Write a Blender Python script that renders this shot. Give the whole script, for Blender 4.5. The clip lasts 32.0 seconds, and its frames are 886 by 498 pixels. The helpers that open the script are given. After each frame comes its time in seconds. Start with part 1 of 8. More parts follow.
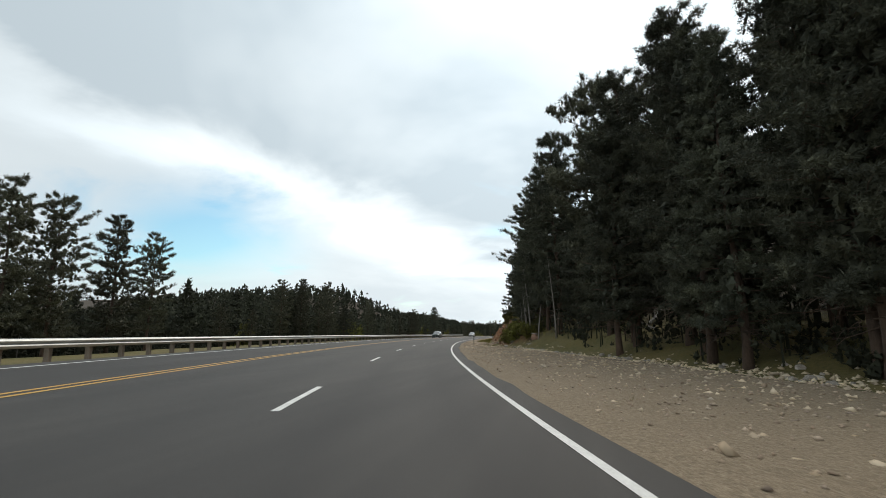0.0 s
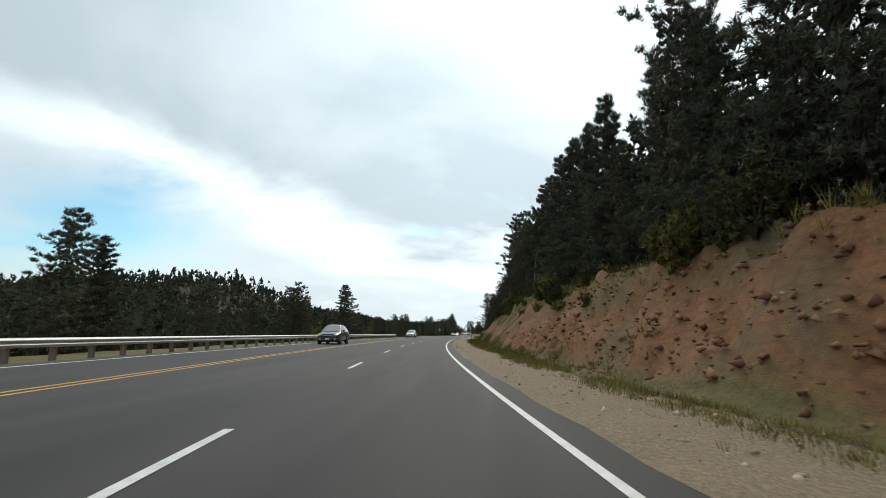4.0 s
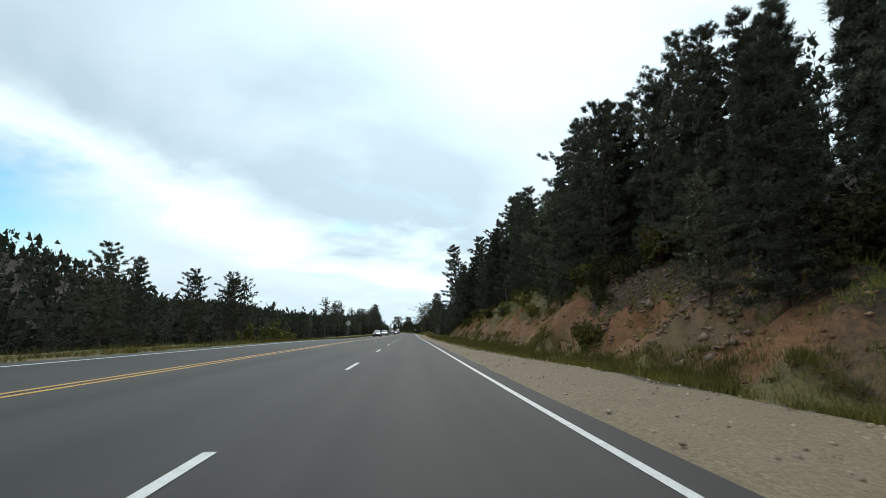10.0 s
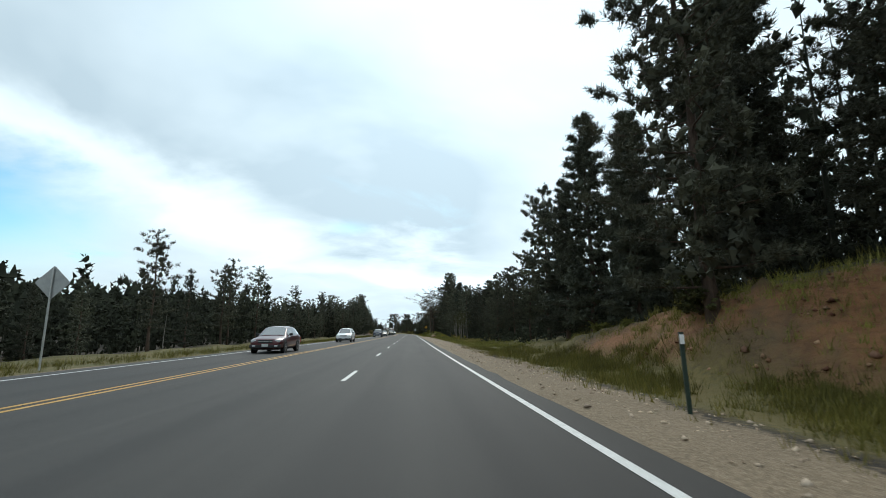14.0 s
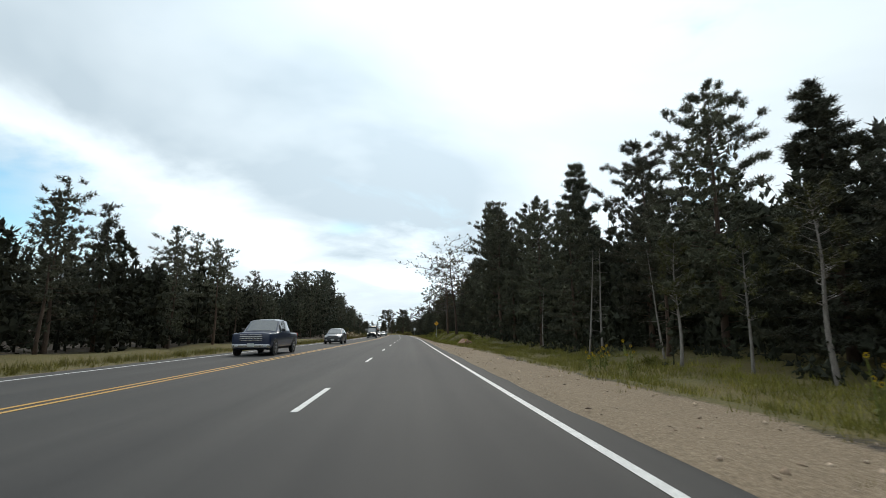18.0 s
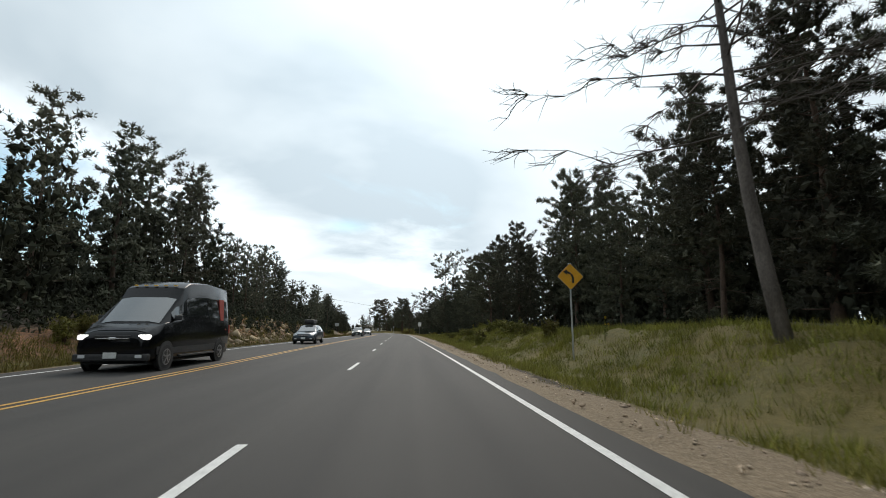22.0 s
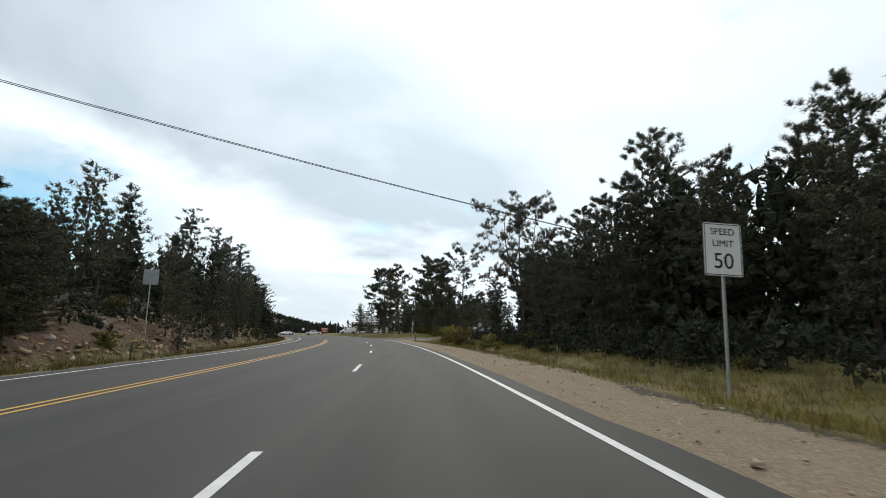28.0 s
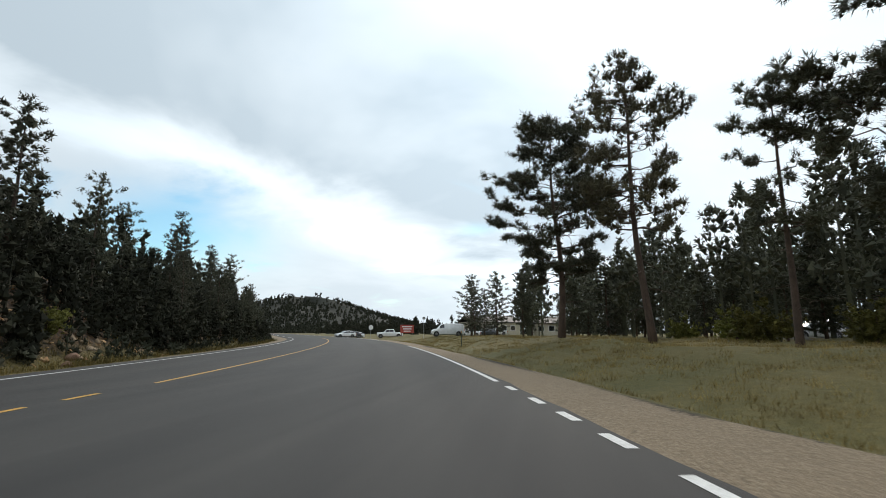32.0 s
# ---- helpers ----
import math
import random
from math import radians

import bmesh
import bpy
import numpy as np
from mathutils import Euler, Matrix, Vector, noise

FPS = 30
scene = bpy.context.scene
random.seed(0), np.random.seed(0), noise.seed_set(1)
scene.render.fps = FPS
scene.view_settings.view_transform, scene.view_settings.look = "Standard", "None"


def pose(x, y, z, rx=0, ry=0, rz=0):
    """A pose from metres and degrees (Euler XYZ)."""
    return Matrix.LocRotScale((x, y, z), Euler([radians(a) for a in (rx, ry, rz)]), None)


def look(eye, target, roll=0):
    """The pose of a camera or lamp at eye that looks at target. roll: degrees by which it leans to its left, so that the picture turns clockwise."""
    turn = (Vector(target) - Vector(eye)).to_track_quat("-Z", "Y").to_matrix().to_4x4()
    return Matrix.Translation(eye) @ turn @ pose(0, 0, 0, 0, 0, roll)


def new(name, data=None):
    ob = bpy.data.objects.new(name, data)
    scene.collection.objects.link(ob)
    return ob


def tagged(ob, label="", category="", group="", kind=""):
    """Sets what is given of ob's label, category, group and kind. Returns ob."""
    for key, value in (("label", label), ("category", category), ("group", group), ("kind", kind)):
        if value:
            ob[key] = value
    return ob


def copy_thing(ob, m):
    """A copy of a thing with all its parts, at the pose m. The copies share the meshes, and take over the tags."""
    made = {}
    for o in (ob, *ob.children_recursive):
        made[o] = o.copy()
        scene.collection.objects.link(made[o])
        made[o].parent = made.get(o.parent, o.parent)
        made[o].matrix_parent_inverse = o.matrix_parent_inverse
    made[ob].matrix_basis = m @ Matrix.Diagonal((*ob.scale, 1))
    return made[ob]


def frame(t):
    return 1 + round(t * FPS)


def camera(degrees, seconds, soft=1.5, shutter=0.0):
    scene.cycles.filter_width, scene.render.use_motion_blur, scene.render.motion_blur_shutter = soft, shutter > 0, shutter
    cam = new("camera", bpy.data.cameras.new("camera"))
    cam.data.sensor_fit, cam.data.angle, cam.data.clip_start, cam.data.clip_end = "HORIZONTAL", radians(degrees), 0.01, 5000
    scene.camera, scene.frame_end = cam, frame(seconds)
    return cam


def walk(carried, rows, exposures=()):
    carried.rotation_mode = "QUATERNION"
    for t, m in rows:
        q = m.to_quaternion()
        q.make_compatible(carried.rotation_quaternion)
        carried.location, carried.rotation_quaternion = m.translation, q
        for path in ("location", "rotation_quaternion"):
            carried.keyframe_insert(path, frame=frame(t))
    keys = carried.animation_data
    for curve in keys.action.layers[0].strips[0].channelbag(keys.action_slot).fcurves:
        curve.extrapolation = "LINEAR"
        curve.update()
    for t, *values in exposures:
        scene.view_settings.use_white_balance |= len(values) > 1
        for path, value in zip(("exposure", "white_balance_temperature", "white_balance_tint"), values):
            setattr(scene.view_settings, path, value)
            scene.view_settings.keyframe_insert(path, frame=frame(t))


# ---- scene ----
cam = camera(86.7, 32.0, soft=0.85, shutter=0.06)
PATH = [
    (0.0, pose(28.819, 0.000, 1.150, 100.30, 0.0, 14.662)),
    (0.5, pose(25.809, 9.134, 1.150, 100.22, 0.0, 13.234)),
    (1.0, pose(23.025, 18.354, 1.150, 100.15, 0.0, 11.783)),
    (1.5, pose(20.481, 27.667, 1.150, 100.18, 0.0, 10.167)),
    (2.0, pose(18.188, 37.075, 1.150, 100.20, 0.0, 8.719)),
    (2.5, pose(16.077, 46.563, 1.150, 100.20, 0.0, 7.863)),
    (3.0, pose(14.076, 56.118, 1.150, 100.20, 0.0, 7.188)),
    (3.5, pose(12.188, 65.745, 1.150, 100.21, 0.0, 6.416)),
    (4.0, pose(10.425, 75.448, 1.150, 100.22, 0.0, 5.573)),
    (4.5, pose(8.811, 85.234, 1.150, 100.22, 0.0, 4.549)),
    (5.0, pose(7.371, 95.107, 1.150, 100.23, 0.0, 3.477)),
    (5.5, pose(6.104, 105.067, 1.150, 100.24, 0.0, 2.436)),
    (6.0, pose(5.007, 115.111, 1.150, 100.25, 0.0, 1.474)),
    (6.5, pose(4.057, 125.237, 1.150, 100.28, 0.0, 0.686)),
    (7.0, pose(3.230, 135.441, 1.150, 100.30, 0.0, 0.000)),
    (7.5, pose(2.515, 145.721, 1.150, 100.28, 0.0, -0.614)),
    (8.0, pose(1.902, 156.076, 1.150, 100.25, 0.0, -1.195)),
    (8.5, pose(1.392, 166.505, 1.150, 100.16, 0.0, -1.795)),
    (9.0, pose(0.990, 177.006, 1.150, 100.08, 0.0, -2.409)),
    (9.5, pose(0.706, 187.577, 1.150, 100.05, 0.0, -3.104)),
    (10.0, pose(0.545, 198.215, 1.150, 100.02, 0.0, -3.709)),
    (10.5, pose(0.471, 208.918, 1.150, 100.09, 0.0, -4.042)),
    (11.0, pose(0.441, 219.682, 1.150, 100.15, 0.0, -4.198)),
    (11.5, pose(0.424, 230.504, 1.150, 100.12, 0.0, -4.182)),
    (12.0, pose(0.394, 241.384, 1.150, 100.08, 0.0, -4.085)),
    (12.5, pose(0.347, 252.317, 1.150, 100.08, 0.0, -4.004)),
    (13.0, pose(0.284, 263.300, 1.150, 100.08, 0.0, -3.928)),
    (13.5, pose(0.207, 274.331, 1.150, 100.08, 0.0, -3.868)),
    (14.0, pose(0.123, 285.406, 1.150, 100.08, 0.0, -3.854)),
    (14.5, pose(0.043, 296.522, 1.150, 100.08, 0.0, -3.925)),
    (15.0, pose(-0.016, 307.675, 1.150, 100.07, 0.0, -4.056)),
    (15.5, pose(-0.043, 318.862, 1.150, 100.07, 0.0, -4.273)),
    (16.0, pose(-0.026, 330.079, 1.150, 100.07, 0.0, -4.459)),
    (16.5, pose(0.011, 341.322, 1.150, 100.06, 0.0, -4.481)),
    (17.0, pose(0.043, 352.587, 1.150, 100.06, 0.0, -4.419)),
    (17.5, pose(0.055, 363.872, 1.150, 100.10, 0.0, -4.272)),
    (18.0, pose(0.036, 375.171, 1.150, 100.14, 0.0, -4.149)),
    (18.5, pose(0.010, 386.482, 1.150, 100.09, 0.0, -4.191)),
    (19.0, pose(0.000, 397.801, 1.150, 100.03, 0.0, -4.291)),
    (19.5, pose(0.010, 409.125, 1.150, 99.92, 0.0, -4.399)),
    (20.0, pose(0.041, 420.451, 1.150, 99.82, 0.0, -4.484)),
    (20.5, pose(0.081, 431.774, 1.150, 99.80, 0.0, -4.503)),
    (21.0, pose(0.118, 443.094, 1.150, 99.78, 0.0, -4.440)),
    (21.5, pose(0.131, 454.406, 1.150, 99.81, 0.0, -4.248)),
    (22.0, pose(0.096, 465.709, 1.150, 99.85, 0.0, -3.973)),
    (22.5, pose(-0.002, 477.000, 1.150, 100.14, 0.0, -3.604)),
    (23.0, pose(-0.174, 488.277, 1.150, 100.40, 0.0, -3.265)),
    (23.5, pose(-0.393, 499.538, 1.150, 100.44, 0.0, -3.111)),
    (24.0, pose(-0.632, 510.783, 1.150, 100.35, 0.0, -3.045)),
    (24.5, pose(-0.878, 522.010, 1.150, 100.28, 0.0, -3.040)),
    (25.0, pose(-1.123, 533.221, 1.150, 100.20, 0.0, -3.035)),
    (25.5, pose(-1.374, 544.414, 1.150, 100.17, 0.0, -2.980)),
    (26.0, pose(-1.642, 555.590, 1.150, 100.15, 0.0, -2.820)),
    (26.5, pose(-1.963, 566.749, 1.150, 100.12, 0.0, -2.441)),
    (27.0, pose(-2.369, 577.891, 1.150, 100.08, 0.0, -1.967)),
    (27.5, pose(-2.861, 589.017, 1.150, 100.04, 0.0, -1.563)),
    (28.0, pose(-3.440, 600.129, 1.150, 100.00, 0.0, -0.994)),
    (28.5, pose(-4.164, 611.225, 1.150, 99.99, 0.0, -0.086)),
    (29.0, pose(-5.095, 622.303, 1.150, 99.98, 0.0, 1.183)),
    (29.5, pose(-6.324, 633.353, 1.150, 99.99, 0.0, 3.013)),
    (30.0, pose(-7.936, 644.360, 1.150, 100.00, 0.0, 5.049)),
    (30.5, pose(-9.931, 655.315, 1.150, 99.95, 0.0, 7.019)),
    (31.0, pose(-12.301, 666.215, 1.150, 99.90, 0.0, 8.878)),
    (31.5, pose(-14.998, 677.064, 1.150, 99.97, 0.0, 10.418)),
    (32.0, pose(-17.980, 687.873, 1.150, 100.05, 0.0, 11.852)),
]
walk(cam, PATH, [(0.0, 0.0, 6560, 13), (3.5, 0.0, 6500, 12), (6.0, 0.0, 6020, 7), (14.5, 0.0, 6020, 7), (17.0, 0.0, 6220, 10.5), (20.0, 0.0, 6420, 12.5), (24.5, 0.0, 6460, 13), (32.0, 0.0, 6340, 13)])

# ---- daylight: thin overcast, the sun high ahead behind cloud ----
SUN_AZ, SUN_EL = 6.0, 42.0
world = bpy.data.worlds.new("overcast_sky")
scene.world = world
world.use_nodes = True
wt = world.node_tree
wt.nodes.clear()


def wn(kind, **sets):
    n = wt.nodes.new(kind)
    for k, v in sets.items():
        n.inputs[k].default_value = v
    return n


def wl(a, b):
    wt.links.new(a, b)


def wmath(op, a, b=None, clamp=False):
    n = wt.nodes.new("ShaderNodeMath")
    n.operation, n.use_clamp = op, clamp
    for i, v in enumerate((a, b)):
        if v is None:
            continue
        if isinstance(v, (int, float)):
            n.inputs[i].default_value = v
        else:
            wl(v, n.inputs[i])
    return n.outputs[0]


sky = wt.nodes.new("ShaderNodeTexSky")
sky.sky_type, sky.sun_disc = "NISHITA", False
sky.sun_elevation, sky.sun_rotation = radians(SUN_EL), radians(SUN_AZ)
tc = wt.nodes.new("ShaderNodeTexCoord")
sep = wt.nodes.new("ShaderNodeSeparateXYZ")
wl(tc.outputs["Generated"], sep.inputs[0])
zup = wmath("ADD", wmath("MAXIMUM", sep.outputs[2], 0.0), 0.16)
comb = wt.nodes.new("ShaderNodeCombineXYZ")
wl(wmath("DIVIDE", sep.outputs[0], zup), comb.inputs[0])
wl(wmath("DIVIDE", sep.outputs[1], zup), comb.inputs[1])
big = wn("ShaderNodeTexNoise", Scale=0.62, Detail=5.0, Roughness=0.52, Distortion=0.35)
wl(comb.outputs[0], big.inputs["Vector"])
shift = wt.nodes.new("ShaderNodeMapping")
shift.inputs["Location"].default_value = (7.3, 2.1, 4.0)
wl(comb.outputs[0], shift.inputs["Vector"])
veil = wn("ShaderNodeTexNoise", Scale=1.0, Detail=6.0, Roughness=0.55, Distortion=0.5)
wl(shift.outputs[0], veil.inputs["Vector"])
# azimuth (right of the road's line positive) and elevation, in degrees
azim = wmath("MULTIPLY", wmath("ARCTAN2", sep.outputs[0], sep.outputs[1]), 57.2958)
elev = wmath("MULTIPLY", wmath("ARCSINE", sep.outputs[2]), 57.2958)


def wstep(v, low, high):
    n = wt.nodes.new("ShaderNodeMapRange")
    n.interpolation_type = "SMOOTHSTEP"
    n.inputs["From Min"].default_value, n.inputs["From Max"].default_value = low, high
    wl(v, n.inputs["Value"])
    return n.outputs[0]


def wsub(a, b):
    return wmath("SUBTRACT", a, b)


def whump(v, mid, wide):
    """A soft hump round a value."""
    return wmath("EXPONENT", wmath("MULTIPLY", wmath("POWER", wmath("ABSOLUTE", wmath("DIVIDE", wsub(v, mid), wide)), 2.0), -1.0))


def wmul(*vs):
    out = vs[0]
    for v in vs[1:]:
        out = wmath("MULTIPLY", out, v)
    return out


ripple = wmul(wsub(veil.outputs["Fac"], 0.5), 16.0)
# the grey bank hangs over a bright rim that falls towards the road's end
above = wmath("ADD", wsub(elev, wsub(9.5, wmul(azim, 0.25))), ripple)
ceil_ = wsub(elev, wsub(27.0, wmul(azim, 0.5)))
bank_ = wmul(wstep(above, -0.5, 3.5), wsub(1.0, wstep(azim, -2.0, 24.0)), wsub(1.0, wstep(ceil_, -8.0, 10.0)), wstep(azim, -95.0, -60.0))
rim = wmul(whump(above, -2.4, 2.3), wsub(1.0, wstep(azim, 4.0, 24.0)), wstep(azim, -70.0, -45.0))
# clear sky low to the left, and one small gap near the road's end
low_gap = wmul(whump(wmath("ADD", azim, ripple), -43.0, 8.5), whump(wmath("ADD", elev, wmul(ripple, 0.4)), 10.5, 4.2))
small_gap = wmul(whump(wmath("ADD", azim, wmul(ripple, 0.5)), -7.5, 2.2), whump(elev, 12.4, 0.7), 0.5)
stray = wsub(1.0, wstep(veil.outputs["Fac"], 0.16, 0.40))
hole = wsub(1.0, wmath("MINIMUM", wmath("ADD", wmath("ADD", wmul(low_gap, 1.15), small_gap), stray), 1.0))
streak = wstep(big.outputs["Fac"], 0.36, 0.62)
belly = wmath("MINIMUM", wmath("ADD", wmul(bank_, wmath("ADD", wmul(streak, 0.45), 0.55)), wmul(streak, 0.42)), 1.0)
sunv = Vector((math.sin(radians(SUN_AZ)) * math.cos(radians(SUN_EL)), math.cos(radians(SUN_AZ)) * math.cos(radians(SUN_EL)), math.sin(radians(SUN_EL))))
dot = wt.nodes.new("ShaderNodeVectorMath")
dot.operation = "DOT_PRODUCT"
dot.inputs[1].default_value = sunv
wl(tc.outputs["Generated"], dot.inputs[0])
halo = wmath("POWER", wmath("MAXIMUM", dot.outputs["Value"], 0.0), 5.0)
bright = wmath("ADD", wmath("ADD", wmath("MULTIPLY", halo, 0.36), 0.66), wmul(rim, 0.24))
ramp = wt.nodes.new("ShaderNodeMix")
ramp.data_type = "RGBA"
ramp.inputs["A"].default_value = (1.20, 1.34, 1.37, 1)
ramp.inputs["B"].default_value = (0.78, 0.93, 1.00, 1)
wl(belly, ramp.inputs["Factor"])
cloud = wt.nodes.new("ShaderNodeVectorMath")
cloud.operation = "SCALE"
wl(ramp.outputs["Result"], cloud.inputs[0])
wl(bright, cloud.inputs["Scale"])
blue = wt.nodes.new("ShaderNodeVectorMath")
blue.operation = "SCALE"
wl(sky.outputs[0], blue.inputs[0])
blue.inputs["Scale"].default_value = 0.13
mixs = wt.nodes.new("ShaderNodeMix")
mixs.data_type = "RGBA"
wl(hole, mixs.inputs["Factor"])
tint = wt.nodes.new("ShaderNodeVectorMath")
tint.operation = "MULTIPLY"
tint.inputs[1].default_value = (0.82, 1.12, 1.06)
wl(blue.outputs[0], tint.inputs[0])
wl(tint.outputs[0], mixs.inputs["A"])
wl(cloud.outputs[0], mixs.inputs["B"])
bg = wn("ShaderNodeBackground", Strength=1.0)
wl(mixs.outputs["Result"], bg.inputs["Color"])
wout = wt.nodes.new("ShaderNodeOutputWorld")
wl(bg.outputs[0], wout.inputs["Surface"])

sun = new("sun", bpy.data.lights.new("sun", "SUN"))
sun.data.energy, sun.data.angle, sun.data.color = 1.5, radians(20), (1.0, 0.90, 0.76)
sun.matrix_world = look(sunv * 300, (0, 0, 0))

# ---- the road's own line: its headings every 20 m, laid out from a fixed start ----
HEAD = [27.64, 24.75, 21.87, 18.99, 16.09, 13.26, 11.2, 9.23, 7.18, 5.28, 3.91, 2.87, 1.77, 0.71, 0.21, 0.24, 0.36, 0.42, 0.33, 0.04, -0.15, -0.05, 0.1, 0.01, -0.14, -0.14, 0.15, 0.66, 1.0, 1.07, 1.11, 1.41, 2.13, 3.27, 5.17, 8.18, 11.64, 14.62, 17.33, 20.4, 23.47, 26.54, 29.61, 32.68] + [33.02] * 13
S0, S1, DS = -60.0, 1060.0, 0.5
_h = np.array(HEAD)
_s = np.arange(S0, S1 + 0.01, DS)
_m = np.gradient(_h)
_i = np.clip(((_s - S0) // 20).astype(int), 0, len(_h) - 2)
_u = (_s - S0) / 20 - _i
RH = np.radians((2 * _u**3 - 3 * _u**2 + 1) * _h[_i] + (_u**3 - 2 * _u**2 + _u) * _m[_i] + (-2 * _u**3 + 3 * _u**2) * _h[_i + 1] + (_u**3 - _u**2) * _m[_i + 1])
_mid = (RH[1:] + RH[:-1]) / 2
RX = np.r_[0, np.cumsum(-np.sin(_mid) * DS)]
RY = np.r_[0, np.cumsum(np.cos(_mid) * DS)]
_z = int(-S0 / DS)
RX, RY = RX - RX[_z] + 30.485, RY - RY[_z] + 0.547


def heading(s):
    return np.interp(s, _s, RH)


def at(s, d):
    """The place d metres to the side (right positive) of the white edge line, s metres along it."""
    s, d = np.asarray(s, float), np.asarray(d, float)
    h = np.interp(s, _s, RH)
    over = s - np.clip(s, S0, S1)
    x = np.interp(s, _s, RX) + d * np.cos(h) - over * np.sin(h)
    y = np.interp(s, _s, RY) + d * np.sin(h) + over * np.cos(h)
    return x, y


# Cross-section of the land, station by station along the road.
# station: gravel edge, foot of the slope, cut height, run of the cut, hillside grade above it
RIGHT = [(-60, 9.5, 13.5, 0.6, 2.0, 0.34), (24, 8.5, 11.5, 0.6, 2.0, 0.34), (48, 5.6, 7.6, 0.9, 2.0, 0.36), (60, 4.4, 6.0, 2.0, 3.0, 0.36), (72, 4.0, 5.0, 3.4, 3.0, 0.33),
         (95, 3.2, 5.0, 4.2, 3.6, 0.36), (120, 2.8, 4.8, 4.6, 5.2, 0.42), (150, 2.8, 4.8, 6.4, 6.4, 0.45), (172, 2.8, 4.8, 7.0, 6.8, 0.45),
         (190, 4.2, 6.2, 3.0, 4.0, 0.5), (215, 4.6, 6.6, 3.0, 4.0, 0.46), (232, 3.0, 6.4, 5.4, 5.0, 0.44), (255, 2.5, 6.6, 5.2, 4.6, 0.40),
         (285, 2.6, 7.4, 4.0, 3.4, 0.32), (304, 2.8, 6.4, 2.6, 3.0, 0.22), (325, 3.0, 7.0, 0.5, 3.0, 0.10), (350, 3.4, 8.0, 0.4, 3.0, 0.08),
         (420, 3.3, 8.0, 0.4, 3.0, 0.06), (440, 1.8, 6.0, 0.5, 3.0, 0.02), (458, 1.7, 4.3, 1.15, 2.6, 0.02), (485, 1.6, 4.0, 1.35, 2.6, 0.02), (500, 1.8, 4.6, 1.15, 2.8, 0.02), (525, 2.3, 4.8, 1.6, 3.2, 0.0),
         (555, 2.5, 7.0, 0.6, 3.0, 0.03), (620, 3.2, 7.0, 0.4, 3.0, 0.04), (690, 4.0, 6.0, 0.1, 3.0, 0.0), (700, 2.6, 4.2, 0.7, 5.0, 0.0), (730, 2.2, 4.0, 0.8, 5.0, 0.0), (760, 3.0, 7.0, 0.6, 5.0, 0.0), (1060, 3.0, 7.0, 0.0, 3.0, 0.0)]
# station: foot of the bank, its height, its run, fall of the land, far rise
LEFT = [(-60, 19, 0.0, 3, -5.0, 0), (180, 20, 0.0, 3, -4.0, 0), (230, 20, 0.0, 3, -3.0, 7), (320, 20, 0.0, 3, -2.0, 17), (400, 19, 0.2, 3, -0.5, 32),
        (480, 17, 0.4, 3, 0.4, 12), (500, 16, 2.0, 3, 1.0, 6), (530, 16, 2.6, 3.4, 1.0, 4), (555, 16, 2.2, 3, 1.0, 4), (575, 17, 0.8, 3, 1.0, 4), (592.5, 17, 0.8, 3, 1.0, 4), (596.5, 17, 0.15, 6, 1.0, 4), (606.5, 17, 0.15, 6, 1.0, 4), (610, 17, 1.2, 3, 1.0, 4),
        (630, 17, 2.4, 3.5, 2.0, 8), (700, 16.5, 3.4, 4, 4.0, 12), (800, 16.5, 3.8, 5, 5.0, 16), (900, 16.5, 2.0, 5, 2.0, 10), (1060, 16.5, 0.0, 5, 0.0, 6)]
RIGHT, LEFT = np.array(RIGHT, float), np.array(LEFT, float)


def smooth(a, b, x):
    t = np.clip((x - a) / (b - a + 1e-9), 0, 1)
    return t * t * (3 - 2 * t)


def rough(s, d, size):
    a, b = s / size, d / size
    return (np.sin(a * 1.7 + 2.1 * np.sin(b * 1.3)) + np.sin(b * 2.3 + 1.7 * np.sin(a * 0.9 + 1)) + 0.6 * np.sin(a * 4.1 + b * 3.7)) / 2.6


def bank(s):
    return 0.028 * (1 - smooth(235, 300, s)) + 0.01 * smooth(470, 505, s) * (1 - smooth(565, 600, s))


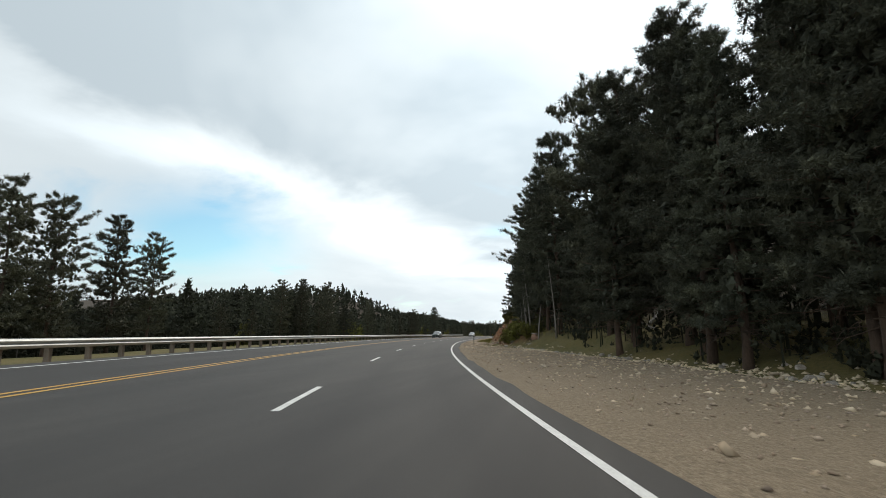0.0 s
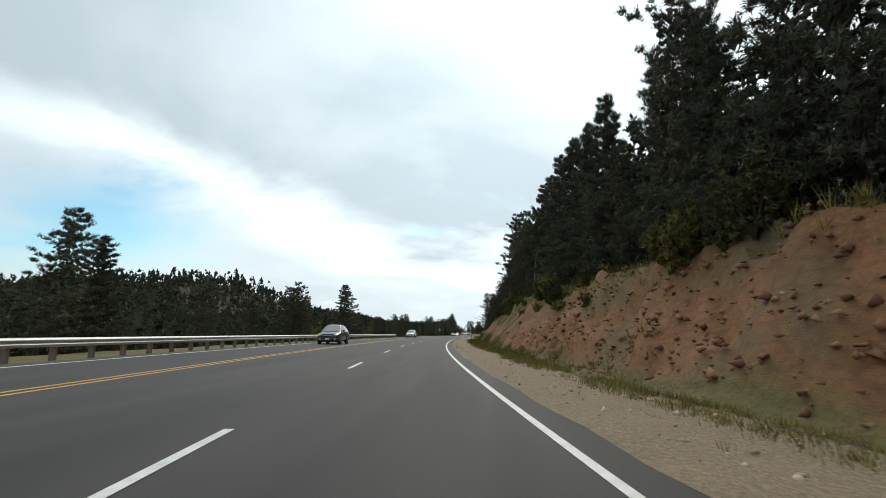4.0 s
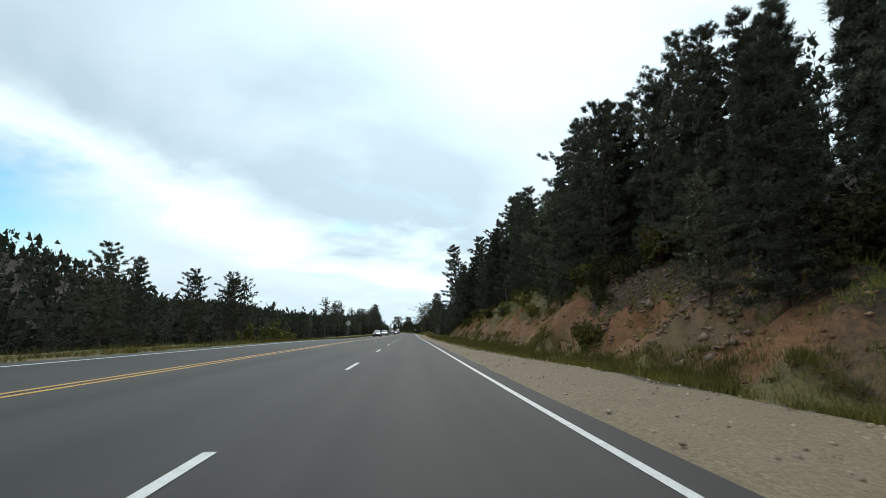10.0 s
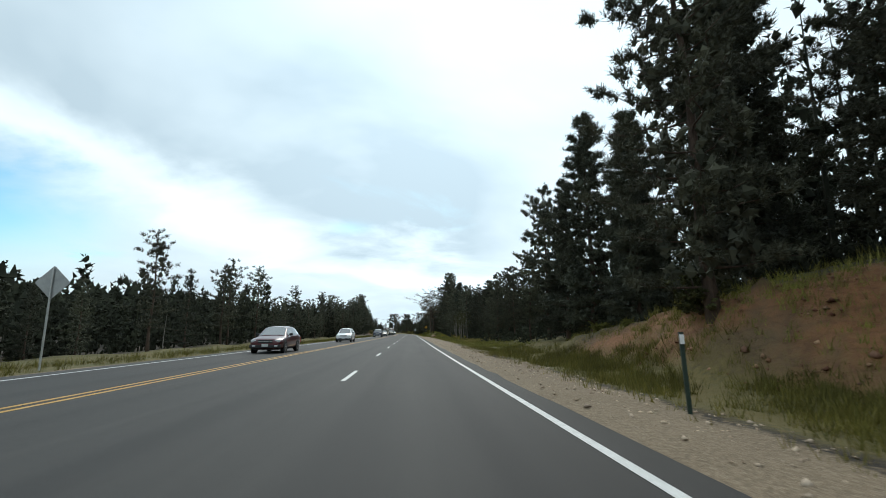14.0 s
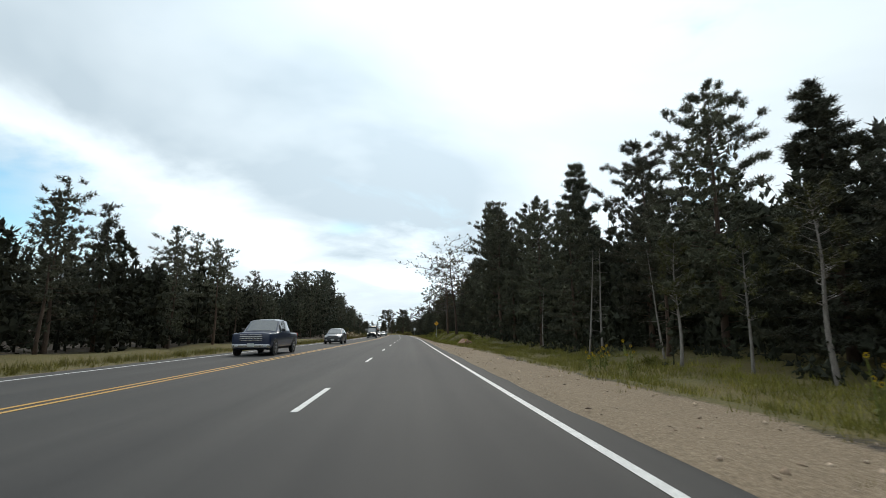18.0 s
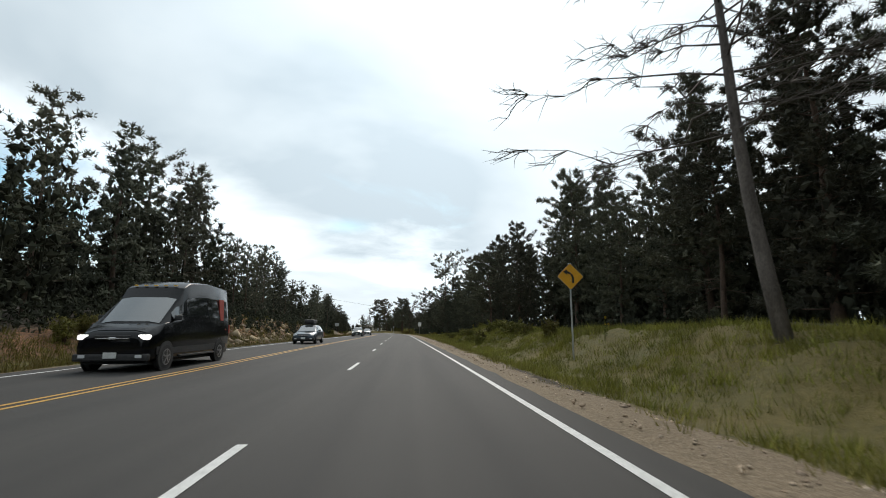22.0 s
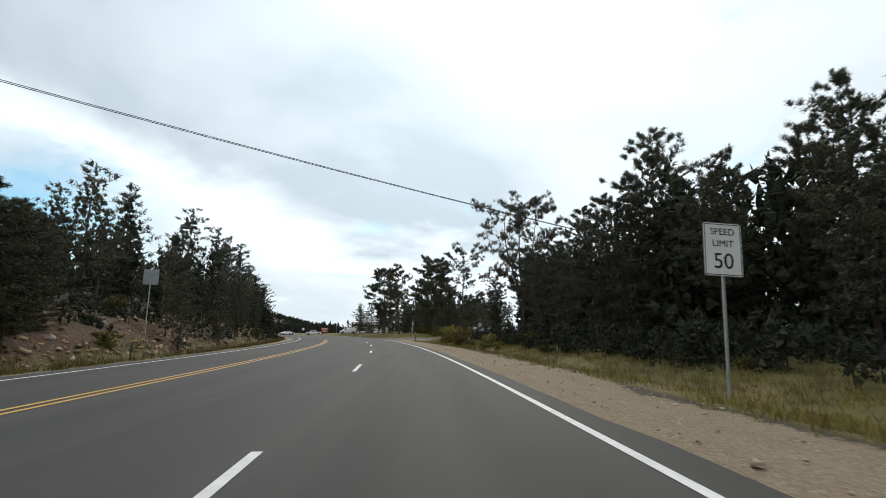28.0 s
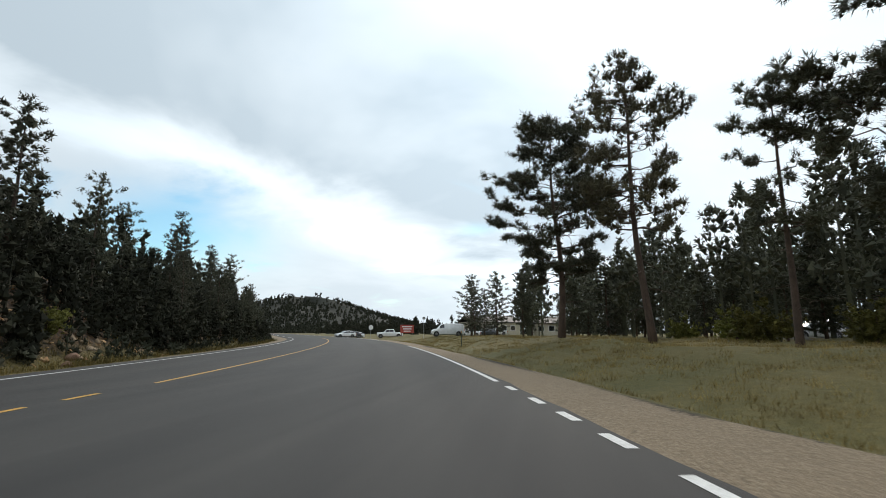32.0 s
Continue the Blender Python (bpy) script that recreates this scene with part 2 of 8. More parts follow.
def land(s, d):
    """Height of the ground."""
    s, d = np.broadcast_arrays(np.asarray(s, float), np.asarray(d, float))
    col = [np.interp(s, RIGHT[:, 0], RIGHT[:, k]) for k in range(1, 6)]
    gr, foot, cut, run, hill = col
    z = -0.05 - 0.10 * smooth(0.7, 2.5, d) - 0.22 * smooth(gr, (gr + foot) / 2 + 0.4, d) + 0.2 * smooth((gr + foot) / 2, foot + 0.5, d)
    ragged = 0.7 * rough(s, d * 0 + 3, 5.0) + 0.35 * rough(s, d * 0, 1.7)
    up = np.clip((d - foot - ragged) / run, 0, 1)
    z = z + cut * (up * 0.82 + 0.18 * up * up * (3 - 2 * up)) + hill * np.clip(d - foot - run, 0, 70) + hill * 0.4 * np.clip(d - foot - run - 70, 0, 60)
    on = smooth(0, 0.15, up) * (1 - smooth(0.9, 1.3, (d - foot) / run)) * np.clip(cut / 3, 0, 1)
    ledge = np.abs(rough(s + 2.7 * d, d, 1.6)) - 0.35 + 0.6 * np.abs(rough(s - 1.4 * d + 40, d, 0.8))
    z = z + on * (0.34 * rough(s, d, 0.9) + 0.22 * rough(s + 9, d, 0.5) + 0.55 * ledge * np.where(s < 115, 1.0, 0.55))
    z = z + smooth(foot, foot + 6, d) * 0.25 * rough(s, d, 3.0) + 0.035 * smooth(1.0, 2.5, d) * rough(s, d, 0.5)
    flat = smooth(670, 674, s) * (1 - smooth(688, 692, s)) * smooth(0.3, 1.0, d)
    z = z * (1 - flat) - 0.035 * flat
    e = -d
    lf, lh, lr, fall, rise = [np.interp(s, LEFT[:, 0], LEFT[:, k]) for k in range(1, 6)]
    zl = -0.05 + bank(s) * np.clip(e, 0, 14.5) - 0.16 * smooth(12.6, 14.5, e) - 0.16 * smooth(14.2, lf, e)
    upl = np.clip((e - lf - 0.6 * rough(s, e * 0, 4.0)) / lr, 0, 1)
    zl = zl + lh * upl * (1 + 0.16 * rough(s, e, 0.9)) + fall * smooth(lf + 1, lf + 24, e)
    zl = zl + rise * smooth(75, 190, e) * 1.2 + smooth(lf, lf + 8, e) * 0.3 * rough(s, e, 3.3)
    return np.where(d >= -0.001, z, zl)


def drive(s, e):
    """Distance from the middle of the dirt drive that climbs away from the road, e metres out."""
    return s - (603.5 + (e - 15) * 1.0)


def spot(s, d, sink=0.0):
    x, y = at(s, d)
    return Vector((float(x), float(y), float(land(s, d)) - sink))


def facing(s):
    """Turn about z, in degrees, of a thing that looks along the road."""
    return math.degrees(float(heading(s)))


# ---- materials ----
def mat(name, rough_=0.85, metal=0.0):
    m = bpy.data.materials.new(name)
    m.use_nodes = True
    b = m.node_tree.nodes["Principled BSDF"]
    b.inputs["Roughness"].default_value, b.inputs["Metallic"].default_value = rough_, metal
    return m, m.node_tree, b


def node(nt, kind, **sets):
    n = nt.nodes.new(kind)
    for k, v in sets.items():
        n.inputs[k.replace("_", " ")].default_value = v
    return n


def noise_at(nt, scale, detail=4.0, stretch=None, rough_=0.55):
    co = nt.nodes.new("ShaderNodeTexCoord")
    mp = nt.nodes.new("ShaderNodeMapping")
    if stretch:
        mp.inputs["Scale"].default_value = stretch
    nt.links.new(co.outputs["Object"], mp.inputs["Vector"])
    n = node(nt, "ShaderNodeTexNoise", Scale=scale, Detail=detail, Roughness=rough_)
    nt.links.new(mp.outputs[0], n.inputs["Vector"])
    return n.outputs["Fac"]


def ramp_of(nt, fac, stops):
    r = nt.nodes.new("ShaderNodeValToRGB")
    els = r.color_ramp.elements
    while len(els) < len(stops):
        els.new(0.5)
    for e, (p, c) in zip(els, stops):
        e.position, e.color = p, (*c, 1)
    nt.links.new(fac, r.inputs[0])
    return r.outputs[0]


def mixc(nt, fac, a, b, mode="MIX"):
    m = nt.nodes.new("ShaderNodeMix")
    m.data_type, m.blend_type = "RGBA", mode
    for v, k in ((fac, "Factor"), (a, "A"), (b, "B")):
        if isinstance(v, (int, float)):
            m.inputs[k].default_value = v
        elif isinstance(v, tuple):
            m.inputs[k].default_value = (*v, 1)
        else:
            nt.links.new(v, m.inputs[k])
    return m.outputs["Result"]


def bump(nt, b, height, strength, dist=0.02):
    n = node(nt, "ShaderNodeBump", Strength=strength, Distance=dist)
    nt.links.new(height, n.inputs["Height"])
    nt.links.new(n.outputs[0], b.inputs["Normal"])


def speckled(name, dark, light, scale=6.0, rough_=0.85, metal=0.0, bumpy=0.3, fine=60.0, vary=0.0, stretch=None):
    """Two-scale mottled surface between two colours."""
    m, nt, b = mat(name, rough_, metal)
    c = ramp_of(nt, noise_at(nt, scale, 5.0, stretch), [(0.3, dark), (0.7, light)])
    f = noise_at(nt, fine, 3.0, stretch)
    c = mixc(nt, 0.25, c, ramp_of(nt, f, [(0.35, tuple(v * 0.6 for v in dark)), (0.65, tuple(min(1, v * 1.25) for v in light))]))
    if vary:
        oi = nt.nodes.new("ShaderNodeObjectInfo")
        hsv = node(nt, "ShaderNodeHueSaturation", Saturation=1.0)
        mr = node(nt, "ShaderNodeMapRange", To_Min=1 - vary, To_Max=1 + vary)
        nt.links.new(oi.outputs["Random"], mr.inputs["Value"])
        nt.links.new(mr.outputs[0], hsv.inputs["Value"])
        nt.links.new(c, hsv.inputs["Color"])
        c = hsv.outputs[0]
    nt.links.new(c, b.inputs["Base Color"])
    if bumpy:
        bump(nt, b, f, bumpy)
    return m


def leaf_mat(name, dark, light, rough_=0.7, gloss=0.16):
    """Foliage: each clump its own tone, each tree a little different."""
    m, nt, b = mat(name, rough_)
    b.inputs["Specular IOR Level"].default_value = gloss
    geo = nt.nodes.new("ShaderNodeNewGeometry")
    oi = nt.nodes.new("ShaderNodeObjectInfo")
    c = mixc(nt, geo.outputs["Random Per Island"], dark, light)
    big_ = ramp_of(nt, noise_at(nt, 0.6, 3.0), [(0.3, (0.6, 0.6, 0.6)), (0.7, (1.25, 1.2, 1.05))])
    c = mixc(nt, 1.0, c, big_, "MULTIPLY")
    hsv = node(nt, "ShaderNodeHueSaturation", Saturation=1.0)
    mr = node(nt, "ShaderNodeMapRange", To_Min=0.72, To_Max=1.35)
    hue = node(nt, "ShaderNodeMapRange", To_Min=0.485, To_Max=0.515)
    nt.links.new(oi.outputs["Random"], mr.inputs["Value"])
    nt.links.new(oi.outputs["Random"], hue.inputs["Value"])
    nt.links.new(mr.outputs[0], hsv.inputs["Value"])
    nt.links.new(hue.outputs[0], hsv.inputs["Hue"])
    nt.links.new(c, hsv.inputs["Color"])
    nt.links.new(hsv.outputs[0], b.inputs["Base Color"])
    return m


M_ASPHALT, _nt, _b = mat("asphalt", 0.80)
_c = ramp_of(_nt, noise_at(_nt, 0.35, 5.0, (1.0, 0.12, 1.0)), [(0.3, (0.0205, 0.0196, 0.0188)), (0.7, (0.0300, 0.0288, 0.0272))])
_g = noise_at(_nt, 140.0, 2.0)
_c = mixc(_nt, 0.35, _c, ramp_of(_nt, _g, [(0.3, (0.0150, 0.0148, 0.0146)), (0.7, (0.0780, 0.0748, 0.0706))]))
# long streaks along the lanes, patches of repair, and wheel tracks darkened by tyres
_c = mixc(_nt, 1.0, _c, ramp_of(_nt, noise_at(_nt, 1.7, 4.0, (1.0, 0.02, 1.0)), [(0.3, (0.80, 0.80, 0.81)), (0.7, (1.22, 1.21, 1.19))]), "MULTIPLY")
_c = mixc(_nt, 1.0, _c, ramp_of(_nt, noise_at(_nt, 0.09, 3.0), [(0.35, (0.88, 0.88, 0.89)), (0.65, (1.10, 1.09, 1.07))]), "MULTIPLY")
_at = _nt.nodes.new("ShaderNodeAttribute")
_at.attribute_name = "track"
_c = mixc(_nt, _at.outputs["Fac"], mixc(_nt, 1.0, _c, (1.14, 1.13, 1.11), "MULTIPLY"), mixc(_nt, 1.0, _c, (0.72, 0.72, 0.73), "MULTIPLY"))
_nt.links.new(_c, _b.inputs["Base Color"])
_b.inputs["Specular IOR Level"].default_value = 0.42
bump(_nt, _b, _g, 0.35, 0.01)
M_WHITE = speckled("white_road_paint", (0.50, 0.50, 0.48), (0.72, 0.72, 0.70), 5.0, 0.6, fine=45.0)
M_YELLOW = speckled("yellow_road_paint", (0.42, 0.22, 0.03), (0.60, 0.34, 0.05), 5.0, 0.6, fine=45.0)
M_WORN = speckled("worn_road_paint", (0.16, 0.155, 0.14), (0.5, 0.5, 0.46), 9.0, 0.7, fine=30.0)

M_LAND, _nt, _b = mat("roadside_land", 0.95)
_at = _nt.nodes.new("ShaderNodeAttribute")
_at.attribute_name = "zone"
_sp = _nt.nodes.new("ShaderNodeSeparateColor")
_nt.links.new(_at.outputs["Color"], _sp.inputs[0])
_n1, _n2, _n3 = noise_at(_nt, 0.8, 6.0), noise_at(_nt, 6.0, 5.0), noise_at(_nt, 38.0, 3.0)
_n0 = noise_at(_nt, 0.22, 4.0)


def _edge(ch, low=0.38, high=0.62):
    a = _nt.nodes.new("ShaderNodeMath")
    a.operation = "ADD"
    _nt.links.new(_sp.outputs[ch], a.inputs[0])
    s_ = _nt.nodes.new("ShaderNodeMath")
    s_.operation = "MULTIPLY_ADD"
    _nt.links.new(_n2, s_.inputs[0])
    s_.inputs[1].default_value, s_.inputs[2].default_value = 0.9, -0.45
    _nt.links.new(s_.outputs[0], a.inputs[1])
    mr = node(_nt, "ShaderNodeMapRange", From_Min=low, From_Max=high)
    _nt.links.new(a.outputs[0], mr.inputs["Value"])
    return mr.outputs[0]


_floor = ramp_of(_nt, _n1, [(0.3, (0.026, 0.020, 0.014)), (0.55, (0.045, 0.034, 0.023)), (0.75, (0.05, 0.05, 0.024))])
_gravel = ramp_of(_nt, _n1, [(0.25, (0.160, 0.122, 0.080)), (0.75, (0.262, 0.206, 0.139))])
_n4 = noise_at(_nt, 13.0, 2.0)
_gravel = mixc(_nt, 0.45, _gravel, ramp_of(_nt, _n4, [(0.38, (0.094, 0.06615, 0.04089)), (0.5, (0.235, 0.172, 0.1061)), (0.64, (0.3948, 0.3213, 0.2218))]))
_gravel = mixc(_nt, 0.5, _gravel, ramp_of(_nt, _n3, [(0.3, (0.0846, 0.05859, 0.03654)), (0.5, (0.2303, 0.1682, 0.1027)), (0.72, (0.4136, 0.3402, 0.2349))]))
_grass = ramp_of(_nt, _n2, [(0.25, (0.0616, 0.058, 0.01472)), (0.5, (0.112, 0.095, 0.02392)), (0.8, (0.1904, 0.138, 0.04416))])
_grass = mixc(_nt, 0.4, _grass, ramp_of(_nt, _n0, [(0.35, (0.056, 0.064, 0.0138)), (0.65, (0.1792, 0.13, 0.04416))]))
_red = ramp_of(_nt, _n1, [(0.2, (0.12, 0.054, 0.024)), (0.5, (0.235, 0.104, 0.040)), (0.8, (0.33, 0.17, 0.077))])
_red = mixc(_nt, 0.45, _red, ramp_of(_nt, _n2, [(0.25, (0.085, 0.046, 0.024)), (0.6, (0.29, 0.125, 0.05)), (0.85, (0.38, 0.24, 0.14))]))
_red = mixc(_nt, ramp_of(_nt, _n0, [(0.5, (0, 0, 0)), (0.62, (0.8, 0.8, 0.8))]), _red, (0.13, 0.095, 0.05))
# joints and ledges of the crumbling rock
_vo = node(_nt, "ShaderNodeTexVoronoi", Scale=1.6, Randomness=1.0)
_vo.feature = "DISTANCE_TO_EDGE"
_vc = _nt.nodes.new("ShaderNodeTexCoord")
_vm = _nt.nodes.new("ShaderNodeMapping")
_vm.inputs["Scale"].default_value = (1.0, 1.0, 2.2)
_nt.links.new(_vc.outputs["Object"], _vm.inputs["Vector"])
_vw = mixc(_nt, 0.25, _vm.outputs[0], _nt.nodes["Noise Texture.001"].outputs["Color"])
_nt.links.new(_vw, _vo.inputs["Vector"])
_crack = ramp_of(_nt, _vo.outputs["Distance"], [(0.0, (0.35, 0.33, 0.32)), (0.14, (1, 1, 1))])
_red = mixc(_nt, 0.3, _red, _crack, "MULTIPLY")
_c = mixc(_nt, _edge(2, 0.05, 0.45), _floor, _red)
_c = mixc(_nt, _edge(1, 0.25, 0.85), _c, _grass)
_c = mixc(_nt, _edge(0), _c, _gravel)
_nt.links.new(_c, _b.inputs["Base Color"])
_h = _nt.nodes.new("ShaderNodeMath")
_h.operation = "ADD"
_nt.links.new(_n2, _h.inputs[0])
_nt.links.new(_n3, _h.inputs[1])
bump(_nt, _b, _h.outputs[0], 0.7, 0.06)

M_BARK = speckled("pine_bark", (0.045, 0.032, 0.024), (0.13, 0.085, 0.06), 4.0, 0.95, fine=30.0, bumpy=0.6, vary=0.25, stretch=(1, 1, 0.25))
M_GREYWOOD = speckled("grey_dead_wood", (0.14, 0.12, 0.105), (0.32, 0.29, 0.26), 5.0, 0.9, fine=40.0, bumpy=0.4, vary=0.2, stretch=(1, 1, 0.3))
M_DEADBARK = speckled("dark_dead_bark", (0.05, 0.042, 0.036), (0.15, 0.13, 0.115), 5.0, 0.9, fine=40.0, bumpy=0.5, vary=0.1, stretch=(1, 1, 0.3))
M_PINE = leaf_mat("pine_needles", (0.054, 0.058, 0.043), (0.112, 0.114, 0.082))
M_SPRUCE = leaf_mat("spruce_needles", (0.048, 0.054, 0.042), (0.098, 0.104, 0.078))
M_DRY = leaf_mat("thin_dull_needles", (0.06, 0.054, 0.034), (0.13, 0.118, 0.075))
M_BUSH = leaf_mat("shrub_leaves", (0.092, 0.094, 0.028), (0.200, 0.190, 0.056), 0.7, 0.15)
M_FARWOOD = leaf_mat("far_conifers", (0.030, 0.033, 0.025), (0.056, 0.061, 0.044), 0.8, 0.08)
M_OLIVE = leaf_mat("olive_needles", (0.075, 0.080, 0.050), (0.16, 0.165, 0.105), 0.6, 0.3)
M_GRASS = leaf_mat("roadside_grass", (0.098, 0.092, 0.025), (0.245, 0.200, 0.062))
M_GREENGRASS = leaf_mat("green_roadside_grass", (0.108, 0.114, 0.024), (0.242, 0.228, 0.052))
M_STONE = speckled("granite_stone", (0.20, 0.17, 0.14), (0.42, 0.38, 0.33), 3.0, 0.9, fine=25.0, bumpy=0.5, vary=0.25)
M_REDSTONE = speckled("red_stone", (0.16, 0.085, 0.055), (0.36, 0.22, 0.15), 3.0, 0.9, fine=25.0, bumpy=0.5, vary=0.25)
M_STEEL = speckled("galvanised_steel", (0.36, 0.37, 0.36), (0.52, 0.53, 0.52), 3.0, 0.5, 0.55, 0.1)
M_POST = speckled("weathered_wood_post", (0.10, 0.08, 0.06), (0.22, 0.18, 0.14), 6.0, 0.9, stretch=(1, 1, 0.2), vary=0.15)


# ---- building helpers ----
def part(name, data, material, parent=None, label="", at_=None, kind=""):
    """One mesh object from a bmesh, a (verts, faces) pair or a ready mesh, under a thing or a part."""
    if isinstance(data, bmesh.types.BMesh):
        me = bpy.data.meshes.new(name)
        data.to_mesh(me)
        data.free()
    elif isinstance(data, tuple):
        me = bpy.data.meshes.new(name)
        me.from_pydata(data[0], [], data[1])
    else:
        me = data
    if material is not None and not me.materials:
        me.materials.append(material)
    ob = new(name, me)
    if parent is not None:
        ob.parent = parent
    if at_ is not None:
        ob.matrix_basis = at_
    return tagged(ob, label=label, kind=kind)


def tri_mesh(name, verts, material, size=3):
    """A mesh of loose triangles (or quads) from an array of corners."""
    n = len(verts) // size
    me = bpy.data.meshes.new(name)
    me.vertices.add(n * size)
    me.vertices.foreach_set("co", np.asarray(verts, np.float32).ravel())
    me.loops.add(n * size)
    me.loops.foreach_set("vertex_index", np.arange(n * size, dtype=np.int32))
    me.polygons.add(n)
    me.polygons.foreach_set("loop_start", np.arange(0, n * size, size, dtype=np.int32))
    me.materials.append(material)
    me.update(calc_edges=True)
    return me


def grid_mesh(name, co, material, closed=False):
    """A sheet from an array of rows x columns x 3."""
    r, c = co.shape[:2]
    i = np.arange(r * c).reshape(r, c)
    q = np.stack([i[:-1, :-1], i[:-1, 1:], i[1:, 1:], i[1:, :-1]], -1).reshape(-1, 4)
    me = bpy.data.meshes.new(name)
    me.vertices.add(r * c)
    me.vertices.foreach_set("co", co.astype(np.float32).ravel())
    me.loops.add(len(q) * 4)
    me.loops.foreach_set("vertex_index", q.astype(np.int32).ravel())
    me.polygons.add(len(q))
    me.polygons.foreach_set("loop_start", np.arange(0, len(q) * 4, 4, dtype=np.int32))
    me.polygons.foreach_set("use_smooth", np.ones(len(q), bool))
    me.materials.append(material)
    me.update(calc_edges=True)
    return me


def box_bm(sx, sy, sz, cx=0, cy=0, cz=0, bevel=0.0):
    bm = bmesh.new()
    bmesh.ops.create_cube(bm, size=1, matrix=Matrix.Translation((cx, cy, cz)) @ Matrix.Diagonal((sx, sy, sz, 1)))
    if bevel:
        bmesh.ops.bevel(bm, geom=bm.edges[:], offset=bevel, segments=2, affect="EDGES", profile=0.6)
    return bm


def tube(path, radii, sides=6):
    """Verts and faces of a tapered tube along points."""
    path = [Vector(p) for p in path]
    vs, fs = [], []
    for k, p in enumerate(path):
        t = (path[min(k + 1, len(path) - 1)] - path[max(k - 1, 0)]).normalized()
        a = t.orthogonal().normalized()
        b = t.cross(a)
        for j in range(sides):
            w = 2 * math.pi * j / sides
            vs.append(tuple(p + (a * math.cos(w) + b * math.sin(w)) * radii[k]))
        if k:
            o = (k - 1) * sides
            for j in range(sides):
                fs.append((o + j, o + (j + 1) % sides, o + sides + (j + 1) % sides, o + sides + j))
    fs.append(tuple(range(sides))[::-1])
    fs.append(tuple(range((len(path) - 1) * sides, len(path) * sides)))
    return vs, fs


def joined(pieces):
    vs, fs = [], []
    for v, f in pieces:
        o = len(vs)
        vs += v
        fs += [tuple(i + o for i in q) for q in f]
    return vs, fs


def thing(name, label, category, m, group="", kind=""):
    ob = new(name)
    ob.empty_display_size = 0.2
    ob.matrix_basis = m
    return tagged(ob, label, category, group, kind)


# ---- the ground: one sheet to the horizon ----
_ss = np.r_[-1500, -900, -500, -300, -180, -110, np.arange(-60, -10, 4.0), np.arange(-10, 700, 0.8), np.arange(700, 1061, 3.0), 1120, 1200, 1350, 1600, 2000, 2800]
_dr = np.r_[0.0, 0.8, 1.3, np.arange(1.8, 17, 0.45), np.arange(17, 30, 1.2), 32, 36, 41, 47, 54, 62, 72, 86, 105, 130, 165, 210, 280, 400, 600, 1000, 1800]
_dl = np.r_[-1800, -1000, -600, -400, -300, -240, -200, -170, -145, -125, -105, -90, -75, -62, -52, -44, -38, -33, -29, np.arange(-26, -13, 0.8), -12.8, -11, -6, -0.6]
_dd = np.r_[_dl, _dr]
SS, DD = np.meshgrid(_ss, _dd, indexing="ij")
_near = np.clip(DD, -75, 75)
GX, GY = at(SS, _near)
GX = GX + (DD - _near)
GZ = land(SS, DD)
GZ = np.where((DD > -13) & (DD < 0.9), GZ - 0.05, GZ)
GZ = GZ - 0.00002 * np.clip(np.abs(SS - 400) - 700, 0, None) ** 1.3
ground_me = grid_mesh("ground", np.stack([GX, GY, GZ], -1), M_LAND)
_cols = [np.interp(SS, RIGHT[:, 0], RIGHT[:, k]) for k in range(1, 6)]
_e = -DD
_lf = np.interp(SS, LEFT[:, 0], LEFT[:, 1])
_lh = np.interp(SS, LEFT[:, 0], LEFT[:, 2])
_wob = 0.5 * rough(SS, DD * 0, 3.0)
ZR = np.where(DD > -1, 1 - smooth(_cols[0] - 0.5, _cols[0] + 0.8, DD + _wob), smooth(12.0, 12.4, _e) * (1 - smooth(13.8, 15.0, _e + _wob)))
ZR = np.maximum(ZR, 0.95 * (1 - smooth(4.2, 5.8, np.abs(drive(SS, _e)) + _wob)) * (_e > 12) * (1 - smooth(36, 44, _e)))
ZR = np.maximum(ZR, 0.9 * smooth(664, 674, SS) * (1 - smooth(689.5, 692.5, SS)) * (DD > 0) * (1 - smooth(34, 44, DD)))
ZG = np.where(DD > -1, smooth(_cols[0] - 0.2, _cols[0] + 0.8, DD) * (1 - smooth(_cols[1] - 0.3 + 0.9 * smooth(110, 150, SS), _cols[1] + 1.4 + 0.9 * smooth(110, 150, SS), DD + _wob) * np.clip((_cols[2] - 0.8) / 1.2, 0, 1) * (SS < 400)),
              smooth(13.6, 15.0, _e) * (1 - 0.8 * np.where(SS > 470, smooth(_lf - 0.5, _lf + 1.5, _e), smooth(_lf + 3, _lf + 9, _e))))
ZG = ZG * np.where(DD > -1, 1 - np.where(SS > 405, 0.9 * smooth(_cols[1] + 2.5, _cols[1] + 6.5, DD), 0.75 * smooth(_cols[1] + 4, _cols[1] + 10, DD)) * (SS < 660), 1)
ZG = ZG * np.where((DD > -1), 1 - 0.75 * smooth(180, 188, SS) * (1 - smooth(208, 216, SS)) * smooth(_cols[1] - 0.6, _cols[1] + 0.6, DD), 1)
_fr = (DD - _cols[1]) / _cols[3] + 0.25 * rough(SS, DD, 2.4)
ZG = np.where(DD > -1, np.maximum(ZG, 0.85 * smooth(0.38, 0.70, _fr) * (1 - smooth(1.9, 2.6, _fr)) * np.where(SS > 136, np.where(SS > 268, 0.55, 1.0), 0.75) * (SS > 90) * (SS < 330) * np.where((SS > 184) & (SS < 230), 0.25, 1.0)), ZG)
